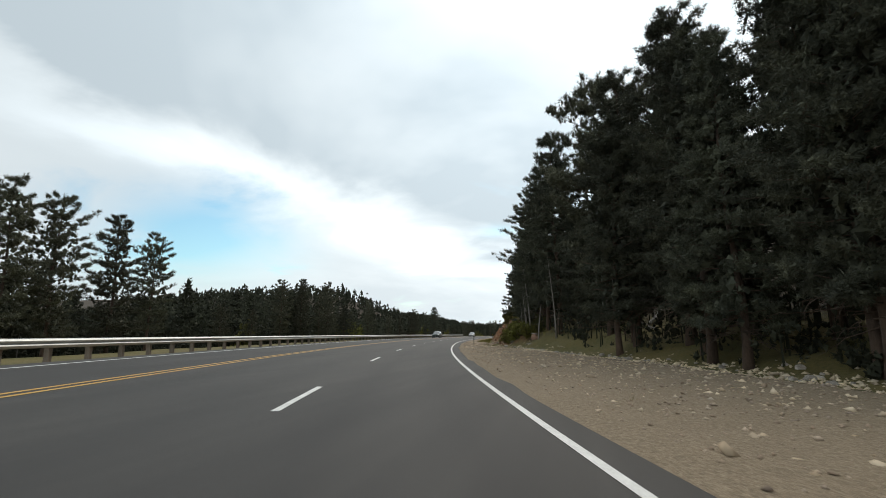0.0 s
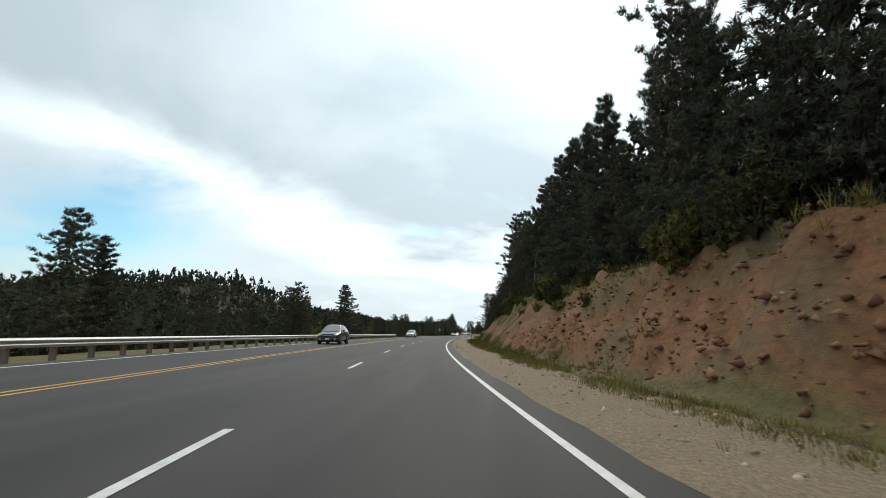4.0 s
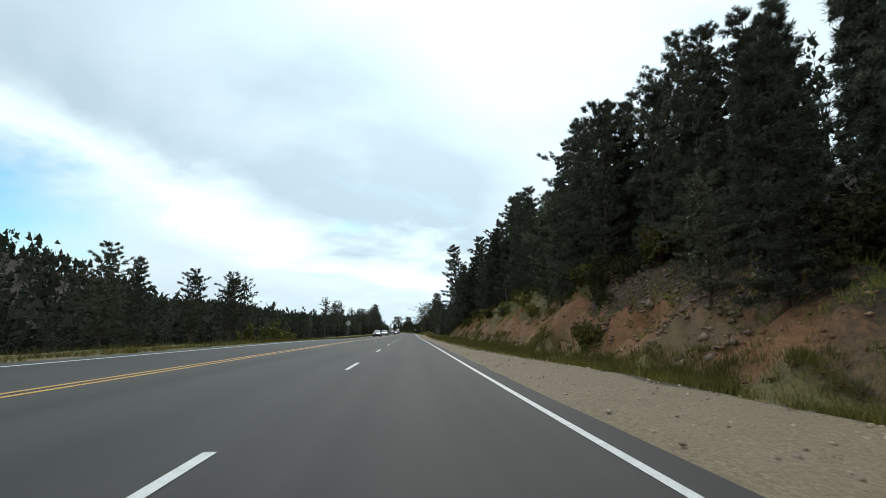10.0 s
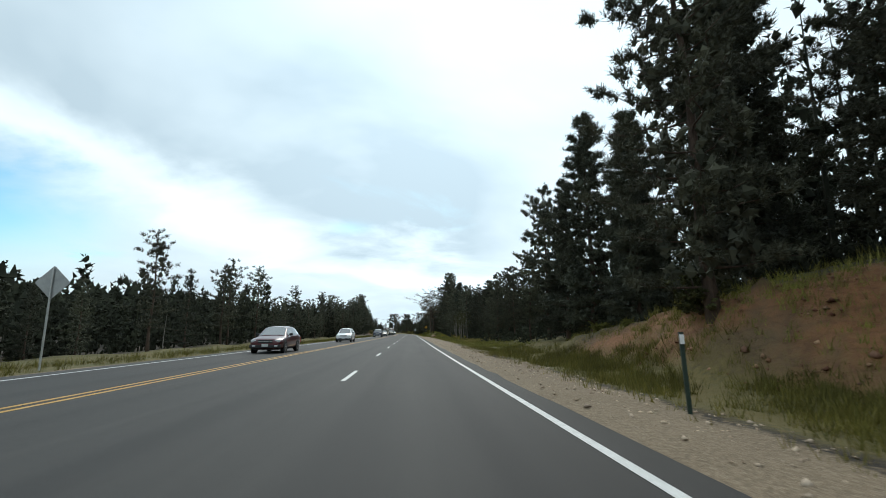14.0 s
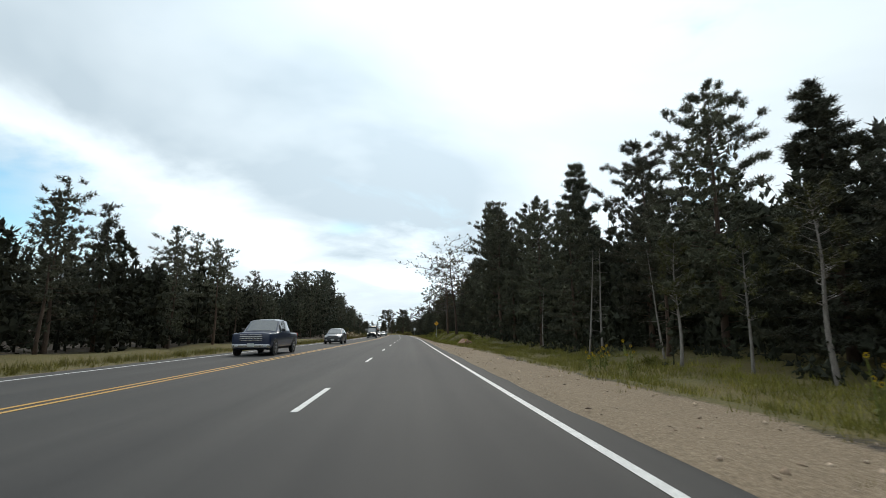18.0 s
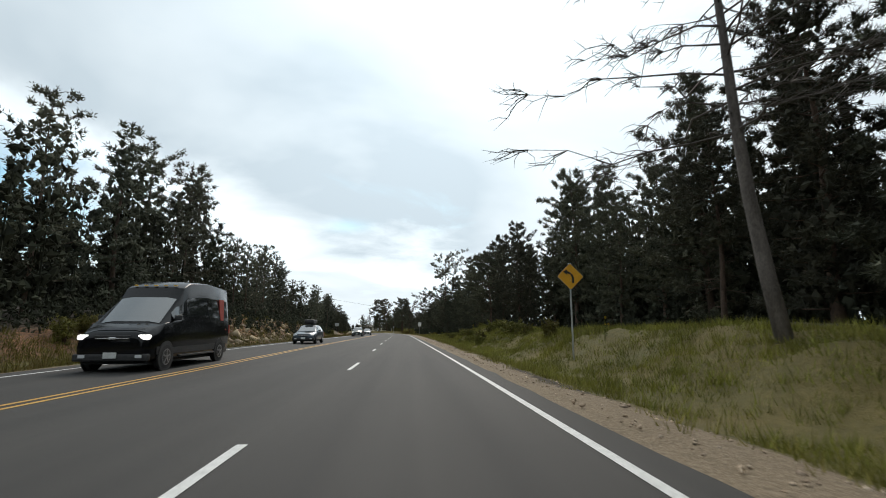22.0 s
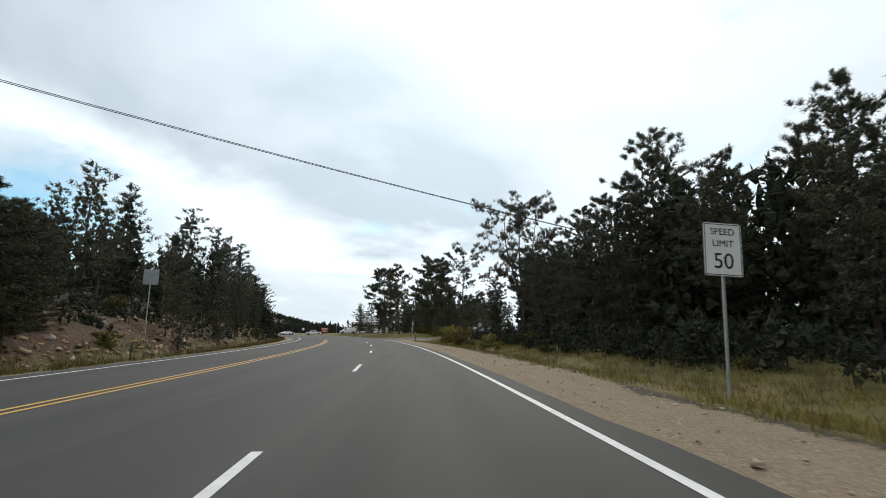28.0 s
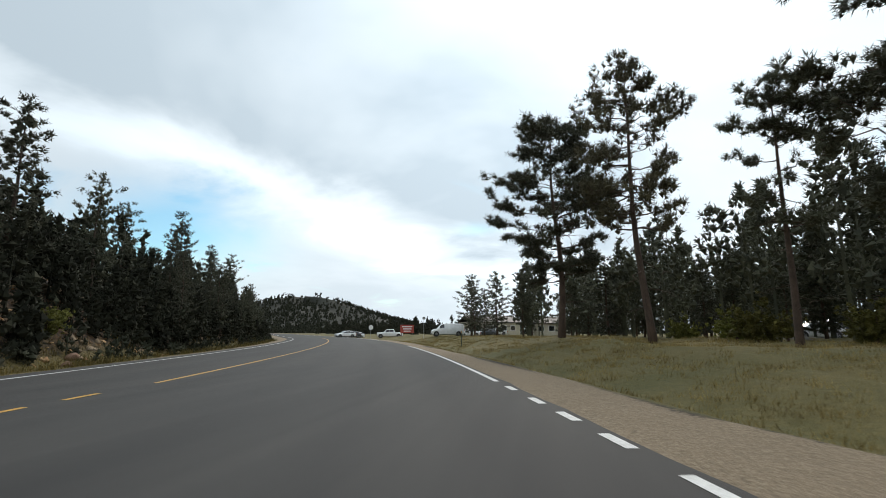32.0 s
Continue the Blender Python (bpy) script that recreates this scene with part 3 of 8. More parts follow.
_onr = smooth(_cols[1] - 0.4, _cols[1] + 0.8, DD) * (1 - smooth(_cols[1] + _cols[3] - 0.4, _cols[1] + _cols[3] + 1.6, DD + _wob)) * np.clip((_cols[2] - 1.0) / 1.4, 0, 1) * (SS < 400)
_onr = _onr * (1 - 0.88 * smooth(0.38, 0.70, (DD - _cols[1]) / _cols[3] + 0.25 * rough(SS, DD, 2.4)) * np.where(SS > 136, np.where(SS > 268, 0.3, 1.0), 0.55))
_onl = smooth(_lf - 0.3, _lf + 0.6, _e) * (1 - smooth(_lf + 3, _lf + 6, _e)) * np.clip(_lh / 1.5, 0, 1)
ZB = np.where(DD > -1, _onr * np.where((SS > 184) & (SS < 212), 0.42, 1.0), _onl * np.where(SS > 604, 0.14, 0.20 + 0.25 * rough(SS, DD, 4.0)))
_zone = ground_me.attributes.new("zone", "FLOAT_COLOR", "POINT")
_zone.data.foreach_set("color", np.stack([ZR, ZG * (1 - ZB * 0.6), ZB, ZB * 0 + 1], -1).astype(np.float32).ravel())
ground = tagged(new("ground", ground_me), "gravel verge, dry grass, red earth cut and forest floor", "ground", kind="structure")

# ---- the road ----
def crown(s, d):
    return np.where(d < 0, -bank(s) * d, 0.0)


_rs = np.r_[np.arange(-60, 760, 2.0), np.arange(760, 1061, 5.0)]
_rd = np.array([-12.75, -12.5, -11.7, -10.9, -10.3, -9.8, -9.2, -8.6, -8.1, -7.4, -6.8, -6.3, -5.9, -5.3, -4.7, -4.0, -3.3, -2.7, -2.2, -1.7, -1.1, -0.6, 0.0, 0.46, 0.64])
RS, RD = np.meshgrid(_rs, _rd, indexing="ij")
_fray = np.where(RD > 0.6, 0.10 * rough(RS, RS * 0, 1.4) + 0.06 * rough(RS, RS * 0, 0.6), 0) - np.where(RD < -12.7, 0.1 * rough(RS, RS * 0, 2.0), 0)
_x, _y = at(RS, RD + _fray)
_zz = crown(RS, RD) - 0.08 * (((RD > 0.6) & ((RS < 670) | (RS > 692))) | (RD < -12.7))
road_me = grid_mesh("road", np.stack([_x, _y, _zz], -1), M_ASPHALT)
_tr = np.zeros_like(RD)
for _c0 in (-0.95, -2.7, -4.9, -6.7, -9.0, -10.7):
    _tr = np.maximum(_tr, np.exp(-((RD - _c0) / 0.42) ** 2))
_ta = road_me.attributes.new("track", "FLOAT", "POINT")
_ta.data.foreach_set("value", (_tr * (0.75 + 0.25 * rough(RS, RD, 7.0))).astype(np.float32).ravel())
road = tagged(new("road", road_me), "grey worn asphalt three-lane highway", "road", kind="structure")


def stripe(s0, s1, d, width, step=2.0, lift=0.006):
    n = max(2, int((s1 - s0) / step) + 1)
    d = np.linspace(d[0], d[1], n) if isinstance(d, tuple) else d
    s = np.linspace(s0, s1, n)
    rows = []
    for k in (-0.5, 0.5):
        x, y = at(s, d + k * width)
        rows.append(np.stack([x, y, crown(s, d + k * width) + lift], -1))
    return np.stack(rows, 1)


edge_line = tagged(new("edge_line", grid_mesh("edge_line", stripe(-60, 671, -0.03, 0.12), M_WHITE)), "solid white edge line on the asphalt", "road marking", kind="structure")
far_edge_line = tagged(new("edge_line", grid_mesh("edge_line", stripe(-60, 1000, -11.7, 0.13), M_WHITE)), "solid white edge line on the asphalt", "road marking", kind="structure")
for _o in (-0.14, 0.14):
    tagged(new("centre_line", grid_mesh("centre_line", stripe(-60, 673, -8.0 + _o, 0.11), M_YELLOW)), "solid yellow centre line, one of a pair", "road marking", kind="structure")

import itertools

# ---- trees: each kind grown once from limbs and needle tufts, then repeated ----
def needles(rng, centres, ways, length, width, count, spread=1.0):
    """Tufts of pointed leaves round centres; corners of loose triangles."""
    n = len(centres)
    c = np.repeat(np.asarray(centres, float), count, 0)
    w = np.repeat(np.asarray(ways, float), count, 0)
    v = rng.normal(size=(n * count, 3)) * spread + w
    v /= np.linalg.norm(v, axis=1)[:, None] + 1e-9
    side = np.cross(v, rng.normal(size=v.shape))
    side /= np.linalg.norm(side, axis=1)[:, None] + 1e-9
    ln = length * rng.uniform(0.6, 1.2, (n * count, 1))
    root = c - v * ln * 0.15
    mid = root + v * ln * rng.uniform(0.15, 0.6, (n * count, 1))
    return np.stack([mid + side * width * 0.5, root + v * ln, mid - side * width * 0.5], 1).reshape(-1, 3)


def limb_points(rng, base, az, length, rise, droop, n=5, bend=0.12):
    pts = []
    for k in range(n):
        u = k / (n - 1)
        a = az + bend * math.sin(u * 3 + rng.uniform(0, 6)) * 0.5
        pts.append((base[0] + math.cos(a) * length * u, base[1] + math.sin(a) * length * u, base[2] + rise * length * u - droop * length * u * u))
    return pts


def ragged_shell():
    """The twenty faces of a round clump, before it is torn and stretched."""
    g = (1 + 5 ** 0.5) / 2
    v = np.array([(-1, g, 0), (1, g, 0), (-1, -g, 0), (1, -g, 0), (0, -1, g), (0, 1, g), (0, -1, -g), (0, 1, -g), (g, 0, -1), (g, 0, 1), (-g, 0, -1), (-g, 0, 1)], float)
    v /= np.linalg.norm(v[0])
    near = [(a, b, c) for a, b, c in itertools.combinations(range(12), 3) if max(np.linalg.norm(v[a] - v[b]), np.linalg.norm(v[b] - v[c]), np.linalg.norm(v[a] - v[c])) < 1.1]
    return v[np.array(near)]


SHELL = ragged_shell()


OCTA = np.array([(1, 0, 0), (-1, 0, 0), (0, 1, 0), (0, -1, 0), (0, 0, 1), (0, 0, -1)], float)
OCTA_FACES = np.array([(0, 2, 4), (2, 1, 4), (1, 3, 4), (3, 0, 4), (2, 0, 5), (1, 2, 5), (3, 1, 5), (0, 3, 5)])


TETRA = np.array([[1.25, 0, -0.5], [-0.62, 1.1, -0.5], [-0.62, -1.1, -0.5], [0, 0, 1.45]])
TETRA_FACES = np.array([[0, 1, 3], [1, 2, 3], [2, 0, 3], [0, 2, 1]])


def tufts(rng, centres, ways, size, count, thin, core=0.45, spread=0.85, coarse=False):
    """Bottlebrush tufts: a small ragged heart with thin needles standing off it all round."""
    c, w = np.asarray(centres, float), np.asarray(ways, float)
    n = len(c)
    rad = size * rng.uniform(0.7, 1.25, n)
    out = []
    if core:
        solid, faces = (TETRA, TETRA_FACES) if coarse else (OCTA, OCTA_FACES)
        m = len(solid)
        v = solid[None] * np.array([0.85, 0.85, 1.15]) * (rad * core)[:, None, None] * rng.uniform(0.65, 1.3, (n, m, 1)) + rng.normal(size=(n, m, 3)) * (rad * core * 0.25)[:, None, None]
        out.append((v[:, faces] + c[:, None, None]).reshape(-1, 3))
    v = rng.normal(size=(n, count, 3)) * spread + w[:, None]
    v /= np.linalg.norm(v, axis=2)[..., None] + 1e-9
    side = np.cross(v, rng.normal(size=v.shape))
    side /= np.linalg.norm(side, axis=2)[..., None] + 1e-9
    ln = rad[:, None, None] * rng.uniform(0.75, 1.25, (n, count, 1))
    root = c[:, None] + w[:, None] * (rad[:, None, None] * rng.uniform(-0.5, 0.5, (n, count, 1))) + v * ln * 0.06
    half = side * (ln * thin * 0.5)
    out.append(np.stack([root + v * ln * 0.35 + half, root + v * ln, root + v * ln * 0.35 - half], 2).reshape(-1, 3))
    return np.concatenate(out)


def crown_shape(form, u):
    """How broad a crown is at a fraction of its height."""
    if form == "round":
        return min(1.0, 0.45 + 1.7 * u) * max(0.0, 1 - u ** 2.6) ** 0.6
    if form == "column":
        return min(1.0, 0.62 + 1.2 * u) * max(0.0, 1 - u ** 2.0) ** 0.75
    if form == "flat":
        return min(1.0, 0.40 + 1.1 * u) * max(0.0, 1 - u ** 4.5) ** 0.55
    return min(1.0, 0.80 + 1.0 * u) * max(0.0, 1 - u) ** 0.80


def pine_meshes(seed, height=16.0, bare=0.15, reach=0.2, limbs=64, form="round", fine=True, tuft=0.25, twigs=9, each=4, gaps=0.08, heart=True, dead=0, droop=0.0, needle=24):
    """A conifer: bole, whorls of limbs with side twigs, and a tuft of needles on every twig."""
    rng = np.random.default_rng(seed)
    lean = rng.uniform(-0.012, 0.012, 2)
    axis = lambda z: np.array([lean[0] * z + 0.10 * math.sin(z * 0.45 + seed), lean[1] * z + 0.07 * math.sin(z * 0.6), z])
    r0 = 0.0115 * height + 0.03
    steps = np.linspace(-0.5, height * 0.98, 10)
    wood = [tube([tuple(axis(z)) for z in steps], [r0 * (1.25 if k == 0 else 1.0 - 0.94 * k / 9) for k in range(10)], 8 if fine else 6)]
    ph = rng.uniform(0, 6.28, 4)
    cents, ways = [], []
    if not fine:
        limbs, twigs, each, tuft, needle = int(limbs * 0.62), max(3, int(twigs * 0.6)), 2, tuft * 1.40, 11
    for k in range(limbs):
        u = ((k + rng.uniform(-0.6, 1.6)) / limbs)
        u = min(max(u, 0.0), 0.985)
        if rng.uniform() < gaps:
            continue
        z = height * (bare + (0.98 - bare) * u)
        az = k * 2.4 + rng.uniform(-0.6, 0.6)
        lobe = 1 + 0.20 * math.sin(2 * az + ph[0] + 4 * u) + 0.16 * math.sin(u * 19 + ph[1]) + 0.12 * math.sin(az + ph[2])
        ln = height * reach * crown_shape(form, u) * lobe * rng.uniform(0.72, 1.15) + 0.22
        rise = rng.uniform(-0.20, 0.10) + 0.36 * u * u - droop
        base = axis(z)
        pts = np.array(limb_points(rng, base, az, ln, rise, -0.16 - 0.12 * u + droop * 0.2, 6, 0.35))
        if fine or k % 2 == 0:
            wood.append(tube([tuple(p) for p in pts], [max(0.010, r0 * 0.24 * (1 - u * 0.6) * (1 - 0.88 * j / 5)) for j in range(6)], 4 if fine else 3))
        nt = max(2, int(round(twigs * (0.35 + 0.75 * ln / (height * reach)))))
        for j in range(nt):
            f = 1.0 if j == 0 else rng.uniform(0.30 if heart else 0.5, 1.0)
            q = np.array([np.interp(f, np.linspace(0, 1, 6), pts[:, m]) for m in range(3)])
            a2 = az + (0 if j == 0 else rng.choice([-1, 1]) * rng.uniform(0.4, 1.25))
            tl = (0.22 + 0.24 * ln * (1.15 - f)) * rng.uniform(0.7, 1.3)
            way = np.array([math.cos(a2), math.sin(a2), rng.uniform(0.05, 0.55) - droop])
            way /= np.linalg.norm(way)
            if fine and not heart:
                wood.append(tube([tuple(q), tuple(q + way * tl)], [0.016, 0.006], 3))
            for i in range(each):
                g = 1.0 - i / each
                cents.append(q + way * tl * g + rng.normal(size=3) * 0.06)
                ways.append(way * 0.55 + np.array([0, 0, 0.55 - 2 * droop]))
    for k in range(9):
        cents.append(axis(height * (0.90 + 0.0115 * k)) + rng.normal(size=3) * 0.13 * (1 - k / 10))
        ways.append(np.array([0, 0, 0.8]))
    for k in range(dead):
        z = height * (0.08 + max(0.04, bare - 0.04) * (k + rng.uniform(0, 1)) / dead)
        az, ln = k * 2.4 + rng.uniform(-0.6, 0.6), height * rng.uniform(0.05, 0.17)
        pts = limb_points(rng, axis(z), az, ln, rng.uniform(-0.25, 0.3), rng.uniform(-0.1, 0.4), 6, 0.9)
        wood.append(tube(pts, [max(0.006, r0 * 0.15 * (1 - 0.85 * j / 5)) for j in range(6)], 4))
        for j in (2, 3, 4):
            tw = limb_points(rng, pts[j], az + rng.uniform(-1.2, 1.2), ln * rng.uniform(0.2, 0.45), rng.uniform(-0.7, 0.3), 0.4, 4, 0.7)
            wood.append(tube(tw, [0.014, 0.010, 0.007, 0.004], 3))
    leaf = tufts(rng, cents, ways, tuft, needle, 0.115 if fine else 0.20, 0.36 if heart else 0.22)
    if heart:
        n = int((520 if fine else 240) * (1 - bare))
        u = rng.uniform(0.02, 0.90, n)
        wide = np.array([crown_shape(form, v) for v in u])
        r = height * reach * wide * 0.62 * np.sqrt(rng.uniform(0, 1, n))
        az = rng.uniform(0, 6.283, n)
        c = np.stack([np.cos(az) * r, np.sin(az) * r, height * (bare + (0.98 - bare) * u)], -1)
        leaf = np.concatenate([leaf, tufts(rng, c, np.tile([0, 0, 0.2], (n, 1)), (0.019 if fine else 0.023) * height, 9, 0.2, 0.62, 1.0)])
    return wood, leaf


def open_pine_meshes(seed, height=16.0, bare=0.3, reach=0.24, limbs=40, form="round", fork=0.0, subs=7, puffs=4, tuft=0.30, rise=0.1, gaps=0.08, dead=10, needle=28):
    """An old pine: few long bowed limbs, side shoots, and clumps of needles at their ends with sky between."""
    rng = np.random.default_rng(seed)
    ph = rng.uniform(0, 6.28, 4)
    lean = rng.uniform(-0.012, 0.012, 2)
    r0 = 0.0125 * height + 0.03
    bole = lambda z: np.array([lean[0] * z + 0.14 * math.sin(z * 0.38 + ph[0]), lean[1] * z + 0.11 * math.sin(z * 0.5 + ph[1]), z])
    wood = [tube([tuple(bole(z)) for z in np.linspace(-0.5, height * 0.97, 12)], [r0 * (1.2 if k == 0 else 1.0 - 0.93 * k / 11) for k in range(12)], 9)]
    leaders = [bole]
    if fork:
        z0 = height * fork
        for sx, sy, far in ((0.22, 0.06, 1.0), (-0.12, 0.18, 0.7)):
            arm = lambda z, sx=sx, sy=sy, far=far: bole(z) + np.array([sx, sy, 0]) * height * far * math.sin(min(1.0, max(0.0, z - z0) / (height * 0.55)) * 1.57) * 0.8
            leaders.append(arm)
            zs = np.linspace(z0, height * 0.9, 9)
            wood.append(tube([tuple(arm(z)) for z in zs], [r0 * 0.62 * (1.0 - 0.9 * k / 8) for k in range(9)], 7))
    cents, ways = [], []
    for k in range(limbs):
        u = min(max((k + rng.uniform(-0.8, 1.8)) / limbs, 0.0), 0.985)
        if rng.uniform() < gaps:
            continue
        z = height * (bare + (0.96 - bare) * u)
        axis = leaders[k % len(leaders)] if z < height * 0.88 else bole
        az = k * 2.4 + rng.uniform(-0.7, 0.7)
        lobe = 1 + 0.22 * math.sin(2 * az + ph[2] + 3 * u) + 0.18 * math.sin(u * 15 + ph[3])
        ln = height * reach * crown_shape(form, u) * lobe * rng.uniform(0.6, 1.12) + 0.35
        if fork and axis is not bole:
            ln *= 0.8
        pts = np.array(limb_points(rng, axis(z), az, ln, rise + rng.uniform(-0.22, 0.16) + 0.45 * u * u, rng.uniform(-0.35, 0.05), 7, 0.9))
        wood.append(tube([tuple(p) for p in pts], [max(0.012, r0 * 0.27 * (1 - u * 0.6) * (1 - 0.86 * j / 6)) for j in range(7)], 5))
        for j in range(max(2, int(round(subs * (0.4 + 0.7 * ln / (height * reach)))))):
            f = 1.0 if j == 0 else rng.uniform(0.32, 1.0) ** 0.8
            q = np.array([np.interp(f, np.linspace(0, 1, 7), pts[:, m]) for m in range(3)])
            a2 = az + (rng.uniform(-0.3, 0.3) if j == 0 else rng.choice([-1, 1]) * rng.uniform(0.45, 1.3))
            tl = (0.25 + 0.30 * ln * (1.2 - f)) * rng.uniform(0.6, 1.35)
            shoot = np.array(limb_points(rng, q, a2, tl, rng.uniform(-0.15, 0.5), rng.uniform(-0.5, 0.0), 4, 0.8))
            wood.append(tube([tuple(p) for p in shoot], [0.022, 0.017, 0.012, 0.007], 3))
            way = shoot[3] - shoot[1]
            way = way / (np.linalg.norm(way) + 1e-9) * 0.5 + np.array([0, 0, 0.45])
            for i in range(puffs):
                g = shoot[3] if i == 0 else shoot[rng.integers(1, 4)]
                cents.append(g + rng.normal(size=3) * np.array([0.17, 0.17, 0.10]) * (0.4 if i == 0 else 1.0))
                ways.append(way)
    for k in range(10):
        cents.append(bole(height * (0.90 + 0.009 * k)) + rng.normal(size=3) * 0.22 * (1 - k / 12))
        ways.append(np.array([0, 0, 0.8]))
    for k in range(dead):
        z = height * (0.10 + (bare + 0.22) * (k + rng.uniform(0, 1)) / dead)
        az, ln = k * 2.4 + rng.uniform(-0.6, 0.6), height * rng.uniform(0.04, 0.15)
        pts = limb_points(rng, bole(z), az, ln, rng.uniform(-0.3, 0.2), rng.uniform(-0.1, 0.5), 6, 0.9)
        wood.append(tube(pts, [max(0.006, r0 * 0.14 * (1 - 0.85 * j / 5)) for j in range(6)], 4))
        for j in (2, 3, 4):
            tw = limb_points(rng, pts[j], az + rng.uniform(-1.2, 1.2), ln * rng.uniform(0.2, 0.45), rng.uniform(-0.7, 0.3), 0.4, 4, 0.7)
            wood.append(tube(tw, [0.013, 0.010, 0.007, 0.004], 3))
    return wood, tufts(rng, cents, ways, tuft, needle, 0.105, 0.42, 0.8)


def snag_meshes(seed, height=14.0, limbs=34, reach=0.28, start=0.35, twigs=4, curl=0.25):
    """A dead tree: bare grey bole and limbs that fork into twigs."""
    rng = np.random.default_rng(seed)
    r0 = 0.0105 * height + 0.02
    lean = rng.uniform(-0.03, 0.03, 2)
    bole = [(lean[0] * z + 0.1 * math.sin(z * 0.5), lean[1] * z, z) for z in np.linspace(-0.5, height, 9)]
    wood = [tube(bole, [r0 * (1.0 - 0.94 * k / 8) for k in range(9)], 8)]
    for k in range(limbs):
        u = (k + rng.uniform(0, 1)) / limbs
        z = height * (start + (0.97 - start) * u)
        az = k * 2.4 + rng.uniform(-0.6, 0.6)
        ln = height * reach * (1 - 0.75 * u) * rng.uniform(0.35, 1.15) + 0.3
        base = (lean[0] * z + 0.1 * math.sin(z * 0.5), lean[1] * z, z)
        pts = limb_points(rng, base, az, ln, rng.uniform(-0.15, 0.45), curl * rng.uniform(-0.6, 1.2), 6, 0.5)
        wood.append(tube(pts, [max(0.008, r0 * 0.20 * (1 - u * 0.6) * (1 - 0.9 * j / 5)) for j in range(6)], 4))
        for j in range(twigs):
            f = rng.integers(2, 6)
            q = pts[f]
            tl = ln * rng.uniform(0.10, 0.28)
            a2 = az + rng.uniform(-1.1, 1.1)
            tw = limb_points(rng, q, a2, tl, rng.uniform(-0.5, 0.5), rng.uniform(-0.3, 0.6), 4, 0.6)
            wood.append(tube(tw, [0.016, 0.012, 0.008, 0.004], 3))
            if twigs > 5:
                for sgn in (-0.7, 0.7):
                    wood.append(tube(limb_points(rng, tw[1 if sgn < 0 else 2], a2 + sgn, tl * 0.55, rng.uniform(-0.4, 0.5), 0.3, 3, 0.5), [0.009, 0.007, 0.003], 3))
    return wood


def bush_meshes(seed, size=1.6, n=120, count=7):
    rng = np.random.default_rng(seed)
    wood, cents, ways = [], [], []
    for k in range(9):
        az, ln = rng.uniform(0, 6.28), size * rng.uniform(0.6, 1.1)
        lean = rng.uniform(0.2, 0.8)
        tip = (math.cos(az) * ln * lean, math.sin(az) * ln * lean, ln * (1.1 - lean * 0.5))
        wood.append(tube([(0, 0, -0.15), (tip[0] * 0.5, tip[1] * 0.5, tip[2] * 0.6), tip], [0.03 * size, 0.018 * size, 0.006], 4))
        for j in range(n // 9):
            f = rng.uniform(0.25, 1.05)
            cents.append(np.array(tip) * f + rng.normal(size=3) * 0.16 * size)
            ways.append(np.array([math.cos(az) * 0.4, math.sin(az) * 0.4, 0.6]))
    cents = np.array(cents)
    cents[:, 2] = np.abs(cents[:, 2])
    rad = 0.085 * size
    pick = cents[rng.integers(0, len(cents), 120)]
    shell = SHELL[None] * rad * rng.uniform(0.6, 1.1, (120, 1, 1, 1)) + rng.normal(size=(120, 20, 3, 3)) * rad * 0.22 + pick[:, None, None] * np.array([0.86, 0.86, 0.9])
    return wood, np.concatenate([shell.reshape(-1, 3), needles(rng, cents, ways, 0.075 * size + 0.03, 0.040 * size + 0.014, count * 2, 1.6)])


def tree_kind(name, label, category, wood, crown_, leaf, bark):
    root = thing(name, label, category, Matrix.Translation((0, 0, -500)))
    pieces = [("trunk", wood)] if crown_ is not None else [("trunk", wood[:1]), ("branchwork", wood[1:])]
    for called, woods in pieces:
        me = bpy.data.meshes.new(called)
        v, f = joined(woods)
        me.from_pydata(v, [], f)
        me.materials.append(bark)
        me.polygons.foreach_set("use_smooth", np.ones(len(me.polygons), bool))
        bough = part(called, me, None, root)
        if called == "branchwork":
            tagged(bough, "bare crooked grey branches", kind="stuff")
    if crown_ is not None:
        part("crown", tri_mesh("crown", crown_, leaf), None, root)
    return root


KINDS = {}
_specs = [("pine_a", 1, dict(bare=0.16, reach=0.185, form="round")), ("pine_b", 2, dict(bare=0.36, reach=0.20, limbs=52, form="round", dead=14)), ("pine_c", 3, dict(bare=0.06, reach=0.165, limbs=74, form="column")),
          ("pine_d", 4, dict(bare=0.10, reach=0.20, limbs=70, form="round")), ("pine_e", 5, dict(bare=0.04, reach=0.19, limbs=76, form="column"))]
for _k, _seed, _kw in _specs:
    for _fine in (True, False):
        _w, _cr = pine_meshes(_seed, fine=_fine, **_kw)
        KINDS[_k + ("" if _fine else "_far")] = (tree_kind("pine_tree", "dark green pine with a dense uneven crown" if _kw["bare"] < 0.3 else "tall dark green pine with a bare lower trunk", "tree", _w, _cr, M_PINE, M_BARK), 16.0)
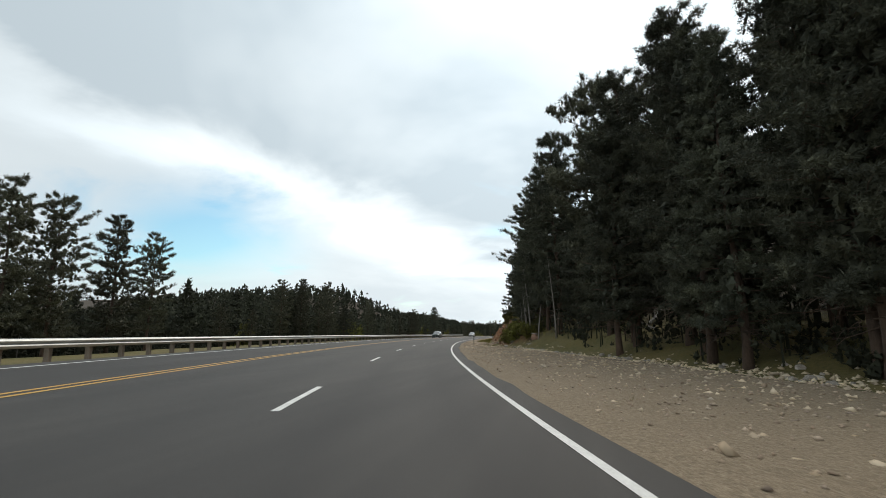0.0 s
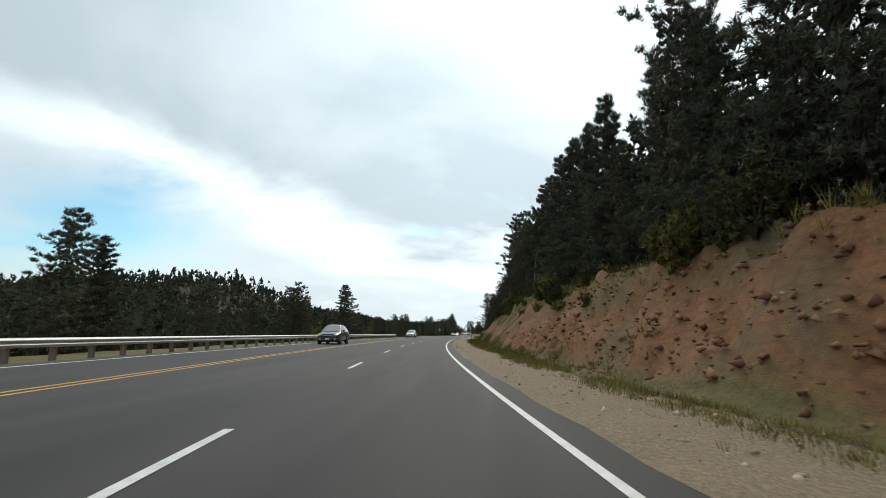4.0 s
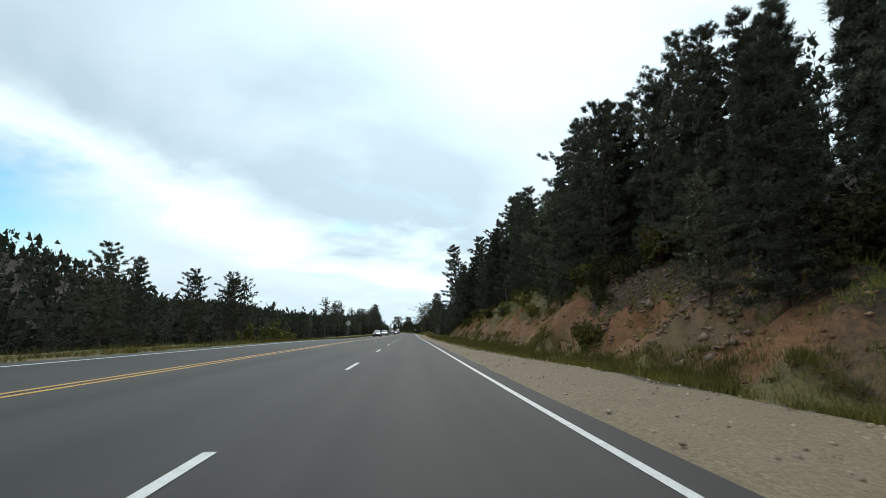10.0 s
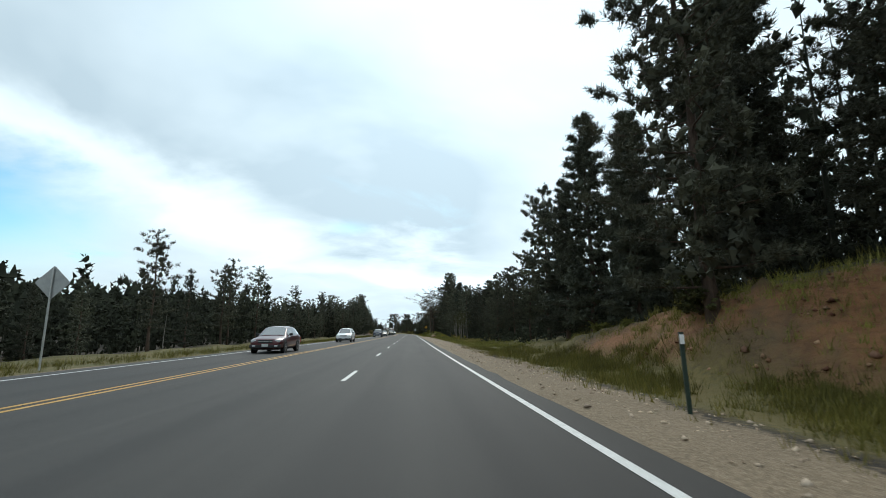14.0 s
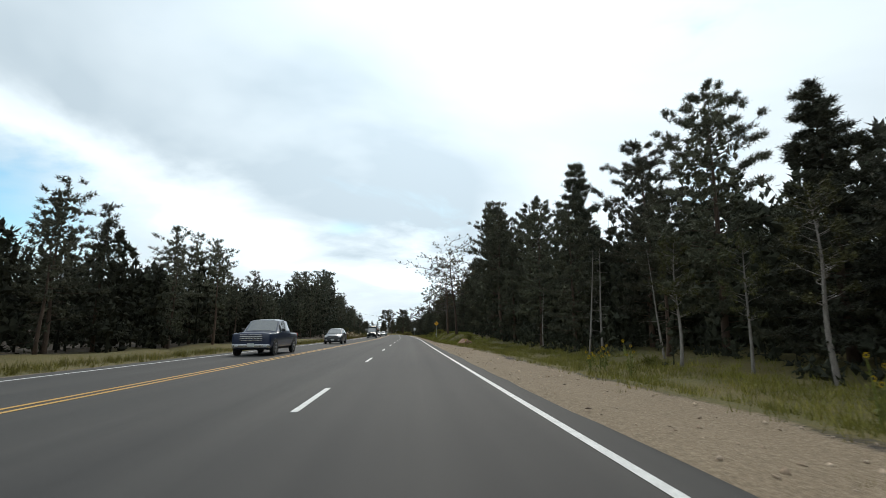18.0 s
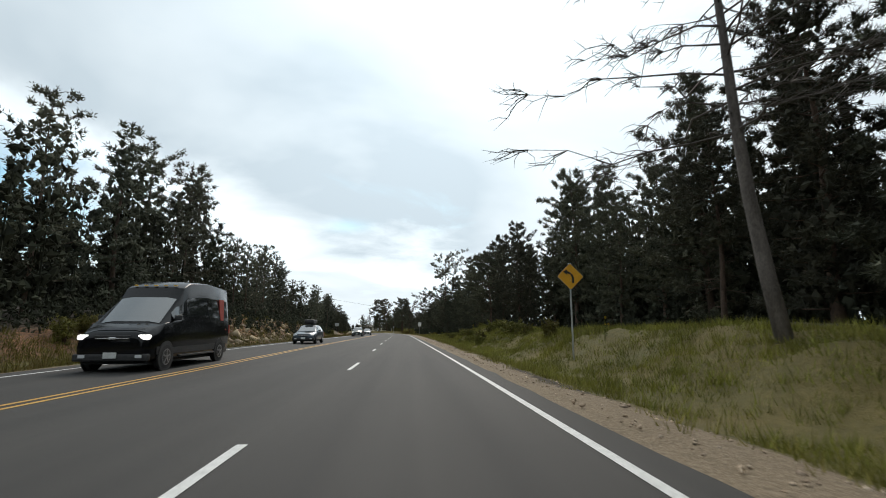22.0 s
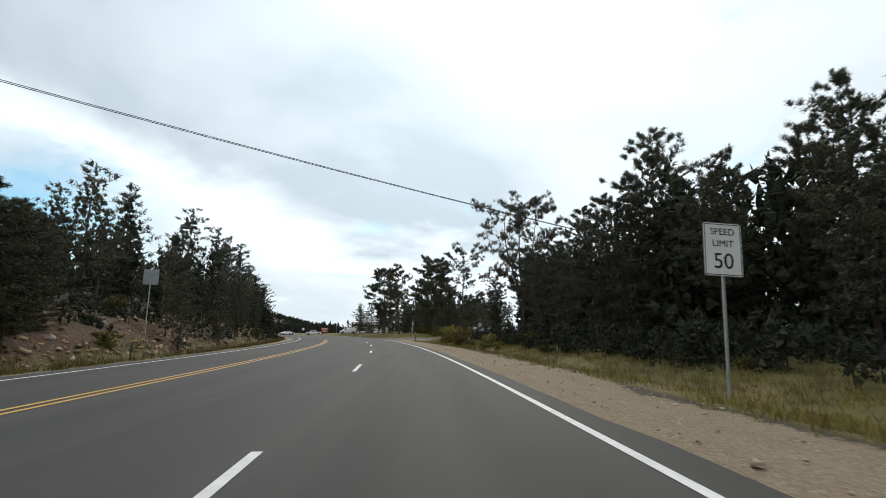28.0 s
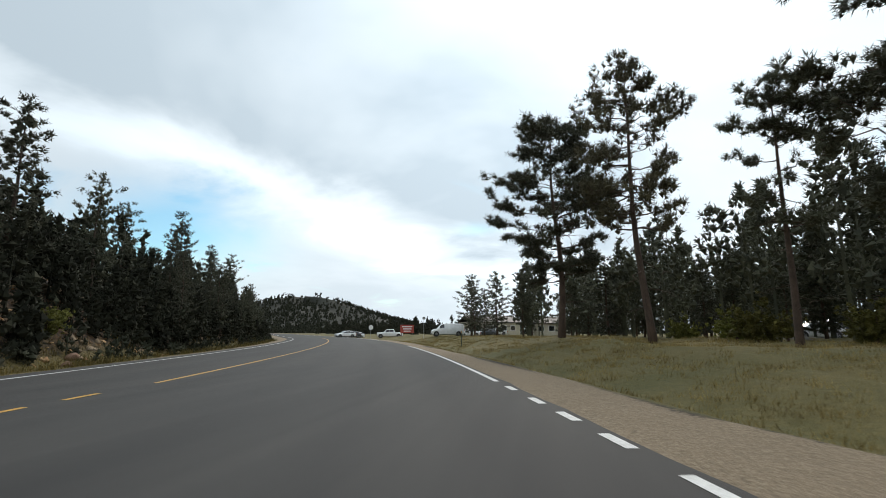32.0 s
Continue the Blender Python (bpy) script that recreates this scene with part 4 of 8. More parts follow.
for _k, _seed, _leaf, _text, _kw in (
        ("pine_o", 7, M_PINE, "broad old pine with a forked trunk and an airy rounded crown", dict(bare=0.33, reach=0.30, limbs=66, fork=0.30, subs=8, puffs=4, rise=0.18, form="flat")),
        ("pine_w", 6, M_PINE, "tall old pine with heavy clumped boughs and a bare lower trunk", dict(bare=0.24, reach=0.25, limbs=58, subs=10, puffs=6, tuft=0.31, gaps=0.12)),
        ("thin_a", 11, M_PINE, "slender ageing pine with sparse clumps of needles", dict(bare=0.36, reach=0.14, limbs=26, subs=6, puffs=5, gaps=0.2, dead=14, form="flat")),
        ("thin_b", 12, M_PINE, "open-crowned pine with clumps of needles at its branch ends", dict(bare=0.22, reach=0.34, limbs=36, subs=10, puffs=4, rise=0.22, form="flat")),
        ("thin_c", 13, M_DRY, "thin ageing pine with sparse dull needles", dict(bare=0.34, reach=0.31, limbs=30, subs=7, puffs=3, form="flat", dead=14)),
        ("thin_e", 15, M_DRY, "old dying pine with broad bare limbs and few needles", dict(bare=0.42, reach=0.34, limbs=34, subs=14, puffs=1, tuft=0.22, rise=0.08, form="flat", dead=16)),
        ("thin_d", 14, M_DRY, "tall ageing pine with drooping boughs and sparse dull needles", dict(bare=0.36, reach=0.19, limbs=44, subs=7, puffs=4, rise=-0.08, form="column", dead=14))):
    _w, _cr = open_pine_meshes(_seed, **_kw)
    KINDS[_k] = (tree_kind("pine_tree", _text, "tree", _w, _cr, _leaf, M_BARK), 16.0)
for _k, _seed, _kw in (("fir_a", 21, dict(reach=0.17)), ("fir_b", 22, dict(reach=0.20)), ("fir_d", 24, dict(reach=0.24)), ("fir_c", 23, dict(reach=0.145))):
    for _fine in (True, False):
        _w, _cr = pine_meshes(_seed, 15.0, fine=_fine, bare=0.04, limbs=92, form="cone", droop=0.10, tuft=0.27, gaps=0.04, **_kw)
        KINDS[_k + ("" if _fine else "_far")] = (tree_kind("fir_tree", "dark green conical fir with drooping boughs", "tree", _w, _cr, M_SPRUCE, M_BARK), 15.0)
for _k, _seed, _kw in (("fir_n", 25, dict(reach=0.17, bare=0.13, form="column")), ("fir_m", 26, dict(reach=0.155, bare=0.10, form="cone"))):
    _w, _cr = pine_meshes(_seed, 15.0, limbs=110, tuft=0.20, twigs=10, droop=0.08, dead=12, **_kw)
    KINDS[_k] = (tree_kind("fir_tree", "tall dark fir with drooping boughs and dead lower twigs", "tree", _w, _cr, M_SPRUCE, M_BARK), 15.0)
_w, _cr = pine_meshes(8, bare=0.10, reach=0.23, limbs=60, form="round", dead=8)
KINDS["pine_g"] = (tree_kind("pine_tree", "pale olive pine with a broad airy crown", "tree", _w, _cr, M_OLIVE, M_BARK), 16.0)
KINDS["snag_a"] = (tree_kind("dead_tree", "bare grey dead tree with crooked limbs", "tree", snag_meshes(31, 14.0, 54, 0.32, 0.32, 18, 0.35), None, None, M_DEADBARK), 14.0)
KINDS["snag_b"] = (tree_kind("dead_tree", "slender bare dead trunk with short twigs", "tree", snag_meshes(32, 10.0, 20, 0.13, 0.2, 2), None, None, M_GREYWOOD), 10.0)
for _k, _seed in (("bush_a", 41), ("bush_b", 42)):
    _w, _cr = bush_meshes(_seed)
    KINDS[_k] = (tree_kind("shrub", "low leafy green shrub on the verge", "shrub", _w, _cr, M_BUSH, M_BARK), 1.9)
M_DARKBUSH = leaf_mat("dark_scrub_leaves", (0.046, 0.050, 0.024), (0.105, 0.105, 0.046), 0.75, 0.12)
_w, _cr = bush_meshes(45, 1.6, 180, 10)
KINDS["bush_d"] = (tree_kind("shrub", "dark green scrub on the earth cut", "shrub", _w, _cr, M_DARKBUSH, M_BARK), 1.9)
M_TANBUSH = leaf_mat("drying_shrub_leaves", (0.15, 0.125, 0.036), (0.31, 0.26, 0.085), 0.75, 0.12)
_w, _cr = bush_meshes(44)
KINDS["bush_t"] = (tree_kind("shrub", "drying yellow-brown shrub on the verge", "shrub", _w, _cr, M_TANBUSH, M_BARK), 1.9)
_w, _cr = bush_meshes(43, 2.6, 240, 8)
KINDS["broad"] = (tree_kind("young_tree", "young leafy broadleaf tree with light green leaves", "tree", _w, _cr, M_BUSH, M_BARK), 3.0)
_w, _cr = open_pine_meshes(16, bare=0.34, reach=0.13, limbs=26, subs=5, puffs=3, tuft=0.34, rise=0.45, needle=12, dead=0)
KINDS["slim"] = (tree_kind("young_tree", "slender young tree with a pale trunk and thin olive leaves", "tree", _w, _cr, M_DARKBUSH, M_GREYWOOD), 16.0)
_used = {k: False for k in KINDS}
trng = random.Random(7)


def plant(kind, s, d, height, turn=None, group="", lean=0.0, tilt=0.0, girth=1.0):
    """A tree of a kind at a place along the road, grown to a height."""
    src, full = KINDS[kind]
    k = height / full
    turn = trng.uniform(0, 360) if turn is None else turn
    wide = k * girth * trng.uniform(0.94, 1.10)
    m = Matrix.Translation(spot(s, d, 0.05)) @ pose(0, 0, 0, 0, -tilt, facing(s)) @ pose(0, 0, 0, lean, 0, turn) @ Matrix.Diagonal((wide, wide, k, 1))
    if not _used[kind]:
        _used[kind] = True
        ob = src
    else:
        ob = copy_thing(src, Matrix())
    ob.matrix_basis = m
    if group:
        ob["group"] = group
    return ob

# ---- the trees that stand out: kind, station, offset, height ----
HERO = [("fir_d", 173.5, -22.5, 11.2, 0), ("pine_g", 241, 10.3, 10.0, 0), ("pine_g", 217.5, 9.3, 5.5, 0), ("pine_g", 206, 8.8, 6.0, 0), ("pine_b", 436.8, 9.6, 17.0, 0), ("pine_e", 303, 8.4, 18.5, 2), ("snag_a", 478, 6.5, 15.5, 3), ("thin_c", 471.8, 5.9, 15.5, 1), ("thin_e", 459.7, 6.3, 15.5, 4),
        ("pine_e", 602, 11.0, 13.0, 0), ("thin_b", 595.0, 11.0, 20.0, 2), ("pine_d", 609, 11.5, 11.0, 0), ("pine_d", 615.5, 12.0, 9.0, 0), ("pine_w", 533.5, 10.3, 11.0, 0), ("pine_d", 524.5, 10.2, 8.4, 0), ("pine_d", 514.5, 9.6, 11.0, 0), ("pine_o", 652, 13.0, 15.5, 0), ("thin_b", 655, 7.2, 10.5, 0), ("pine_a", 679, 26, 15.5, 0), ("pine_w", 726, 11.1, 17.0, 0), ("thin_d", 717, 12.3, 17.2, 2),
        ("pine_w", 701, 15.9, 16.5, 0), ("thin_a", 709, 13.6, 11.4, 0), ("pine_w", 704.6, 16.4, 15.5, 0), ("pine_e", 686, 31, 12.5, 0)]
# station, offset and height of the trees that make the skyline, stretch by stretch
SKYLINE_RIGHT_a = [(24.1, 12.7, 19.7), (38.2, 12.6, 21.5), (48.4, 10.8, 21.5), (52.9, 10.4, 18.9), (58.2, 10.8, 17.9), (71, 11.2, 18.9), (83.6, 11.9, 17), (91, 12.4, 18.1), (99.2, 12.5, 12.8), (111.1, 12.3, 14.2), (119, 13.2, 15), (126, 13.6, 16), (133, 14.2, 16.5), (141, 14.6, 16), (148, 14.7, 16.3), (154.8, 15.3, 14), (164.4, 14.3, 16.4), (167, 13.1, 17), (169.8, 13.5, 11.3), (172.4, 12.6, 14.5), (174.4, 13.4, 13.5), (176, 13.8, 12.9), (179.4, 11.5, 7.4), (183.7, 11.7, 8), (190.7, 12.7, 11.2), (193.9, 11.9, 10.8), (201, 12.3, 11.4), (206.7, 13.5, 11.4), (213.2, 12.9, 12.7), (238.9, 15.4, 15.2), (243.8, 15.3, 14.1), (246.2, 16, 16.8)]
SKYLINE_RIGHT_b = [(250.2, 15.5, 15.9), (254.8, 16.1, 12.9), (263.1, 14.5, 15.4), (266.4, 16, 13), (273.6, 15.5, 18.1), (277.3, 15.3, 18.5), (283.4, 14.2, 16.3), (288.9, 14.1, 15.1), (293.7, 13.8, 12.8), (308.7, 14.2, 20.9), (318.2, 13.5, 15.4), (322.6, 11.9, 18.1), (334.6, 12, 16.0), (339.3, 11.3, 10.0), (368.1, 11.5, 9.2), (371.4, 12, 10.1), (374.9, 10.5, 9.4), (377.7, 10.4, 8.5), (383.6, 11.4, 8.3), (390.8, 11.3, 9.2), (395.7, 10.8, 11.5), (403.9, 12.1, 12.4), (412, 11.1, 14.3), (418.6, 9.7, 13.3), (428.5, 11.5, 15.1), (447.2, 10.7, 20.7)]
SKYLINE_RIGHT_c = [(452.1, 12.3, 20.6), (457.5, 10.8, 9.2), (463, 11.6, 12), (468, 12.4, 12.8), (473, 11.2, 13.5), (478, 12.6, 16), (481.5, 11.4, 13.5), (484.5, 13.8, 12), (489, 12.4, 13), (494.2, 13.2, 10.6), (498.9, 12.8, 9.8), (502, 13.4, 13.2), (507, 12.8, 14.4), (511, 14.5, 14.5), (520.8, 12.5, 10), (524.4, 14.1, 9.5), (529.1, 13.6, 11.7), (537.5, 13.2, 14.4), (544.6, 13.5, 15), (552.9, 12.5, 14.4), (570.2, 13.4, 17), (583.4, 12.3, 11.7), (589.1, 13.2, 10.7), (593.5, 13.1, 15), (618.1, 13.4, 8.8), (622.5, 13.3, 9.5), (626.7, 12.3, 12.4), (638.2, 13.4, 10.9), (641.7, 12.3, 8.5)]
# station and top of the trees that rise over the guardrail, and how broad they are
TOPS_LEFT = [(25, 9.8, 1.1), (28, 9.7, 1.2), (33, 9.8, 1.1), (37, 9.3, 1.0), (48, 4.5, 1.5), (55, 4.2, 1.6), (63, 8.6, 1.3), (70, 9.6, 1.1), (78, 8.2, 1.4), (82, 10.4, 1.3), (91, 7.2, 1.9), (95, 6.0, 1.6), (107, 9.2, 1.6), (110, 8.0, 1.4), (124, 6.5, 1.5),
             (135, 6.0, 1.4), (148, 8.2, 1.5), (150.5, 9.2, 1.5), (155.5, 7.6, 1.0), (166, 5.0, 1.4), (190, 5.5, 1.2), (204, 5.4, 1.2), (214, 5.8, 1.3), (225, 5.2, 1.3), (236, 7.7, 1.1), (240, 7.3, 0.9), (250, 7.6, 1.2), (260.5, 8.6, 1.2)]
SKYLINE_LEFT_a = [(s_, -24.0, top_ - float(land(s_, -24.0))) for s_, top_, _g in TOPS_LEFT] + [(269, -27.4, 9.8), (272.7, -26.6, 10), (332, -25.2, 11.1), (348.2, -25.3, 9.7), (352.1, -26, 11.5)]
SKYLINE_LEFT_b = [(366.1, -26.8, 12.4), (382, -24.6, 10.5), (387.5, -25, 8.2), (397.4, -25.1, 8.9), (408.9, -24.6, 11.5), (414.6, -25.3, 11.4), (425.7, -25.5, 12.2), (430.8, -25.7, 12.4), (433.7, -24.6, 12.2), (441.8, -25.6, 8.5), (453, -26.2, 11.0), (461.7, -26.1, 9.5), (474.6, -24.2, 13.1), (482.2, -26.5, 13.9), (487, -25.4, 14.0), (490.4, -26.3, 14.6), (498.4, -24.7, 15.0), (505.6, -24.1, 15.7), (512.4, -25.8, 16.5), (518.5, -24.8, 16.5), (524.2, -26.2, 17.5), (530.6, -25.1, 10.8), (541.8, -24.1, 10.2), (548.1, -24.9, 13.2), (551.3, -26.2, 13.4), (559.9, -26, 13.4)]
SKYLINE_LEFT_c = [(562.4, -25.5, 13), (572, -25.4, 11.4), (579.5, -24.8, 11.7), (600.3, -25.3, 13.5), (602.8, -25.2, 11.5), (613.3, -25.8, 12.9), (616.4, -24.8, 8.4), (623.5, -25.1, 8.4), (636.7, -24.5, 8.2), (640.9, -24.6, 11.1), (646.4, -24.4, 11.1), (657.5, -23.9, 8.5), (663.2, -24.2, 12.6), (671.1, -22.7, 11.8), (678.4, -23.8, 10), (682.7, -23.5, 11.9), (686.2, -22.8, 8.2), (692.4, -20.9, 10.1), (696.3, -23, 13.8), (703.2, -21.8, 10.4), (712.1, -20.2, 9.7), (718.4, -21.3, 10.7), (723.9, -20, 8.4), (731, -21.6, 7.6), (740.4, -20.6, 8.7), (752.6, -20.7, 7.9)]
SKYLINE_LEFT_d = [(764.8, -20.5, 8.8)]
SKYLINE_RIGHT, SKYLINE_LEFT = SKYLINE_RIGHT_a + SKYLINE_RIGHT_b + SKYLINE_RIGHT_c, SKYLINE_LEFT_a + SKYLINE_LEFT_b + SKYLINE_LEFT_c + SKYLINE_LEFT_d
for _k, _s1, _d1, _h1, _t1 in HERO:
    plant(_k, _s1, _d1, _h1, group="roadside trees that stand out", tilt=_t1, girth=1.15 if _k == "pine_w" and _s1 != 701 else 1.4 if 600 < _s1 < 612 else 1.35 if _k == "fir_d" else 1.0)
# the grove behind the turn-off
for _k in range(26):
    _s1, _d1 = (trng.uniform(733, 792), trng.uniform(15, 56)) if _k % 3 else (trng.uniform(703, 735), trng.uniform(19, 25.5))
    plant(trng.choice(["pine_c_far", "pine_e_far", "pine_d_far"]), _s1, _d1, trng.uniform(7.5, 11) if _d1 > 24 or _s1 > 733 else trng.uniform(3.0, 5.5), group="pine grove behind the turn-off", girth=1.45)
for _k in range(9):
    plant(trng.choice(["pine_e", "pine_d", "pine_c"]), 614.5 + 1.6 * _k, -trng.uniform(18.0, 20.0), trng.uniform(4.5, 7.5), group="young pines on the rocky bank", girth=1.4)
for _k in range(40):
    plant(trng.choice(["pine_c_far", "pine_e_far", "pine_d_far", "fir_b_far"]), trng.uniform(628, 775), -trng.uniform(17.3, 21.5), trng.uniform(3.0, 7.5), group="young pines on the rocky bank")
for _s1, _d1, _h1 in SKYLINE_RIGHT:
    _k = trng.choices(["pine_a", "pine_c", "pine_d", "pine_e", "fir_a", "fir_b", "fir_c"], [5, 1.6, 5, 2.2, 0.5, 0.5, 0.3] if _s1 > 330 else [1, 3, 1, 2, 3, 3, 3])[0]
    if 360 < _s1 < 394:
        _k = trng.choice(["fir_a", "fir_b", "pine_e", "fir_c"])
    if _s1 < 62:
        _k = trng.choice(["fir_n", "fir_m", "pine_w"])
    plant(_k, _s1, _d1, _h1, group="conifers along the uphill skyline", girth=0.85 if _k == "pine_w" else 1.3 if 360 < _s1 < 394 else 1.0)
for _s1, _d1, _h1 in SKYLINE_LEFT:
    _k = trng.choices(["pine_a", "pine_c", "pine_d", "pine_e", "fir_a", "fir_b", "fir_d"], [4, 1.5, 4, 2, 0.8, 0.8, 0.8])[0]
    _g1 = [q[2] for q in TOPS_LEFT if q[0] == _s1]
    plant(_k if _g1 else _k + "_far", _s1, _d1, _h1, group="conifers along the downhill skyline", girth=0.75 + 0.25 * _g1[0] if _g1 else 1.05)
for _s1, _d1, _h1 in ((366.2, 12.4, 10.5), (363.5, 14.0, 11.5), (185.5, 16, 15), (182, 17.5, 15.5), (178, 17, 15), (174, 18, 15.5), (170, 17, 15), (9, 13.5, 17.5), (14, 12.4, 19), (19, 15.5, 20), (27, 13.5, 20.5), (31, 12.0, 19.5), (22, 11.8, 17)):
    plant(trng.choice(["fir_n", "fir_m"]) if _s1 < 40 else trng.choice(["fir_a", "pine_a", "pine_d"]), _s1, _d1, _h1, group="conifers along the uphill skyline")
for _s1, _d1, _h1 in ((189, 9.6, 7.5), (192.5, 8.8, 6.0), (196.5, 9.4, 8.0), (199.5, 8.6, 6.5), (203.5, 9.2, 8.5), (208.5, 9.8, 8.0), (213.5, 9.0, 8.5), (235.5, 9.4, 9.0), (240.5, 9.8, 8.0)):
    plant(trng.choice(["fir_a", "pine_b", "pine_e", "fir_c", "pine_a"]), _s1, _d1, _h1, group="conifers low on the slope")
for _s1, _d1, _h1 in ((217.5, 13.0, 11.2), (219.3, 13.4, 11.6), (221.5, 13.0, 12.2), (224.2, 13.2, 12.8), (228, 13.8, 12.0), (233, 14.2, 12.2)):
    plant(trng.choice(["fir_a", "pine_a", "pine_c", "fir_c"]), _s1, _d1, _h1, group="conifers along the uphill skyline")
STANDING = [(h[1], h[2]) for h in HERO] + [(h[0], h[1]) for h in SKYLINE_RIGHT + SKYLINE_LEFT]


def near_hero(s, d, gap):
    return any(abs(a_ - s) < gap and abs(b_ - d) < gap for a_, b_ in STANDING)


def local_height(s, side):
    t_ = np.array(SKYLINE_RIGHT if side > 0 else SKYLINE_LEFT)
    w_ = np.exp(-((t_[:, 0] - s) / 9.0) ** 2) + 1e-9
    return float((t_[:, 2] * w_).sum() / w_.sum())


# ---- the woods beside the road ----
# station: first row of trees, shortest, tallest, spacing
WOODS_R = [(-20, 14, 11, 15, 4.2), (40, 11, 13, 18, 3.8), (60, 10, 12, 17, 3.6), (110, 11.5, 11, 15, 3.6), (150, 13.5, 10, 14, 3.6), (187, 9.4, 8, 14, 3.2), (206, 9.8, 9, 14, 3.2), (214, 12.6, 9, 14, 3.4), (234, 12.5, 10, 15, 3.4),
           (260, 13.5, 10, 16, 3.8), (310, 13.0, 11, 16, 4.0), (350, 10, 10, 14, 3.8), (430, 10, 12, 17, 3.8), (470, 11, 11, 15, 4.2), (500, 12.5, 8, 12, 4.4), (525, 13, 7.5, 11, 4.4), (560, 12.0, 10, 14, 4.2), (600, 11.5, 11, 15, 3.6), (626, 10.6, 11, 15, 3.0), (646, 11.2, 10, 14, 3.0), (670, 15, 9, 13, 3.4)]
WOODS_L = [(-20, 27, 8, 11, 5.0), (150, 30, 7, 10, 5.0), (230, 31, 6, 9, 5.0), (330, 27, 8, 11, 4.4), (400, 23, 9, 13, 4.0), (490, 22, 10, 15, 4.2), (560, 24, 8, 11, 4.4), (640, 21, 8, 12, 4.0), (700, 18.5, 9, 13, 3.6), (760, 18, 9, 13, 3.6), (860, 18, 8, 12, 5.0)]
WOODS_R, WOODS_L = np.array(WOODS_R, float), np.array(WOODS_L, float)


def wood_rows(table, side, s_from, s_to, rows, group):
    s = s_from
    while s < s_to:
        first, lo, hi, gap = [float(np.interp(s, table[:, 0], table[:, k])) for k in range(1, 5)]
        for r, far in enumerate(rows):
            d = (first + r * gap * 1.05 + trng.uniform(-1.1, 1.3)) * side
            s2 = s + trng.uniform(-1.6, 1.6) + (gap / 2 if r % 2 else 0)
            if near_hero(s2, d, 2.4) or (side < 0 and -d < 42 and abs(drive(s2, -d)) < 6.5):
                continue
            kind = trng.choices(["pine_a", "pine_b", "pine_c", "pine_d", "pine_e", "fir_a", "fir_b", "fir_c", "thin_a", "snag_b"],
                                [4, 4, 2, 4, 2.5, 0.8, 0.8, 0.6, 0.4, 0.3] if s2 > 330 else [2, 0.6, 3, 2, 3, 4, 3, 4, 0.3, 0.3])[0]
            h = local_height(s2, side) * trng.uniform(0.58, 0.88)
            if side < 0 and s2 < 330:
                h *= 0.7
            if kind == "snag_b":
                h *= 0.6
            if side > 0 and s2 < 62 and kind != "snag_b":
                kind = trng.choice(["fir_n", "fir_m"])
            plant(kind + (far if kind[0] in "pf" else ""), s2, d, h, group=group)
        s += gap * (1.25 if side > 0 else 1.7)


wood_rows(WOODS_R, 1, -6, 664, ("",), "conifer wood on the uphill side")
wood_rows(WOODS_L, -1, 20, 800, ("_far",), "conifer wood on the downhill side")


# ---- far woods: many small spiky conifers in one mesh ----
def far_woods(name, label, rng, spots, heights, count=30, size=0.5, needle=4, thin=0.3, broad=0.13, material=None, lift=0.0):
    """Crowns of many tufts, some pointed, some with rounded tops, each on its own bole."""
    n = len(spots)
    u = rng.uniform(0, 1, (n, count)) ** 1.1
    blunt = rng.uniform(0.35, 0.95, (n, 1))
    lobes = 1 + 0.25 * np.sin(u * 17 + rng.uniform(0, 6.28, (n, 1)))
    wide = heights[:, None] * broad * rng.uniform(0.8, 1.35, (n, 1)) * np.minimum(1, 0.75 + 1.2 * u) * (1 - u) ** blunt * lobes * np.sqrt(rng.uniform(0.05, 1.0, (n, count)))
    az = rng.uniform(0, 6.283, (n, count))
    low = lift + rng.uniform(0.0, 0.20, (n, 1))
    c = spots[:, None] + np.stack([np.cos(az) * wide, np.sin(az) * wide, heights[:, None] * (low + (0.98 - low) * u)], -1)
    way = np.stack([np.cos(az) * 0.4, np.sin(az) * 0.4, 0.4 + 0.4 * u], -1).reshape(-1, 3)
    tri = tufts(rng, c.reshape(-1, 3), way, size, needle, thin, 0.55, coarse=size > 0.8)
    up, ring = np.array([0, 0, 1.0]), np.array([(0, 1, 0), (0.87, -0.5, 0), (-0.87, -0.5, 0)])
    r = (0.010 * heights + 0.03)[:, None, None] * ring
    foot, top = spots[:, None] + r, spots + heights[:, None] * 0.9 * up
    bole = np.stack([np.stack([foot[:, k], foot[:, (k + 1) % 3], top], 1) for k in range(3)], 1).reshape(-1, 3)
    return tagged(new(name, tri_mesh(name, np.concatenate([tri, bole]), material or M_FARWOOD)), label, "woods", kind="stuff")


nrng = np.random.default_rng(5)


def scatter(n, s_range, d_range, low, high):
    s, d = nrng.uniform(*s_range, n), nrng.uniform(*d_range, n)
    near = np.clip(d, -75, 75)
    x, y = at(s, near)
    return np.stack([x + (d - near), y, land(s, d) - 0.2], -1), nrng.uniform(low, high, n)


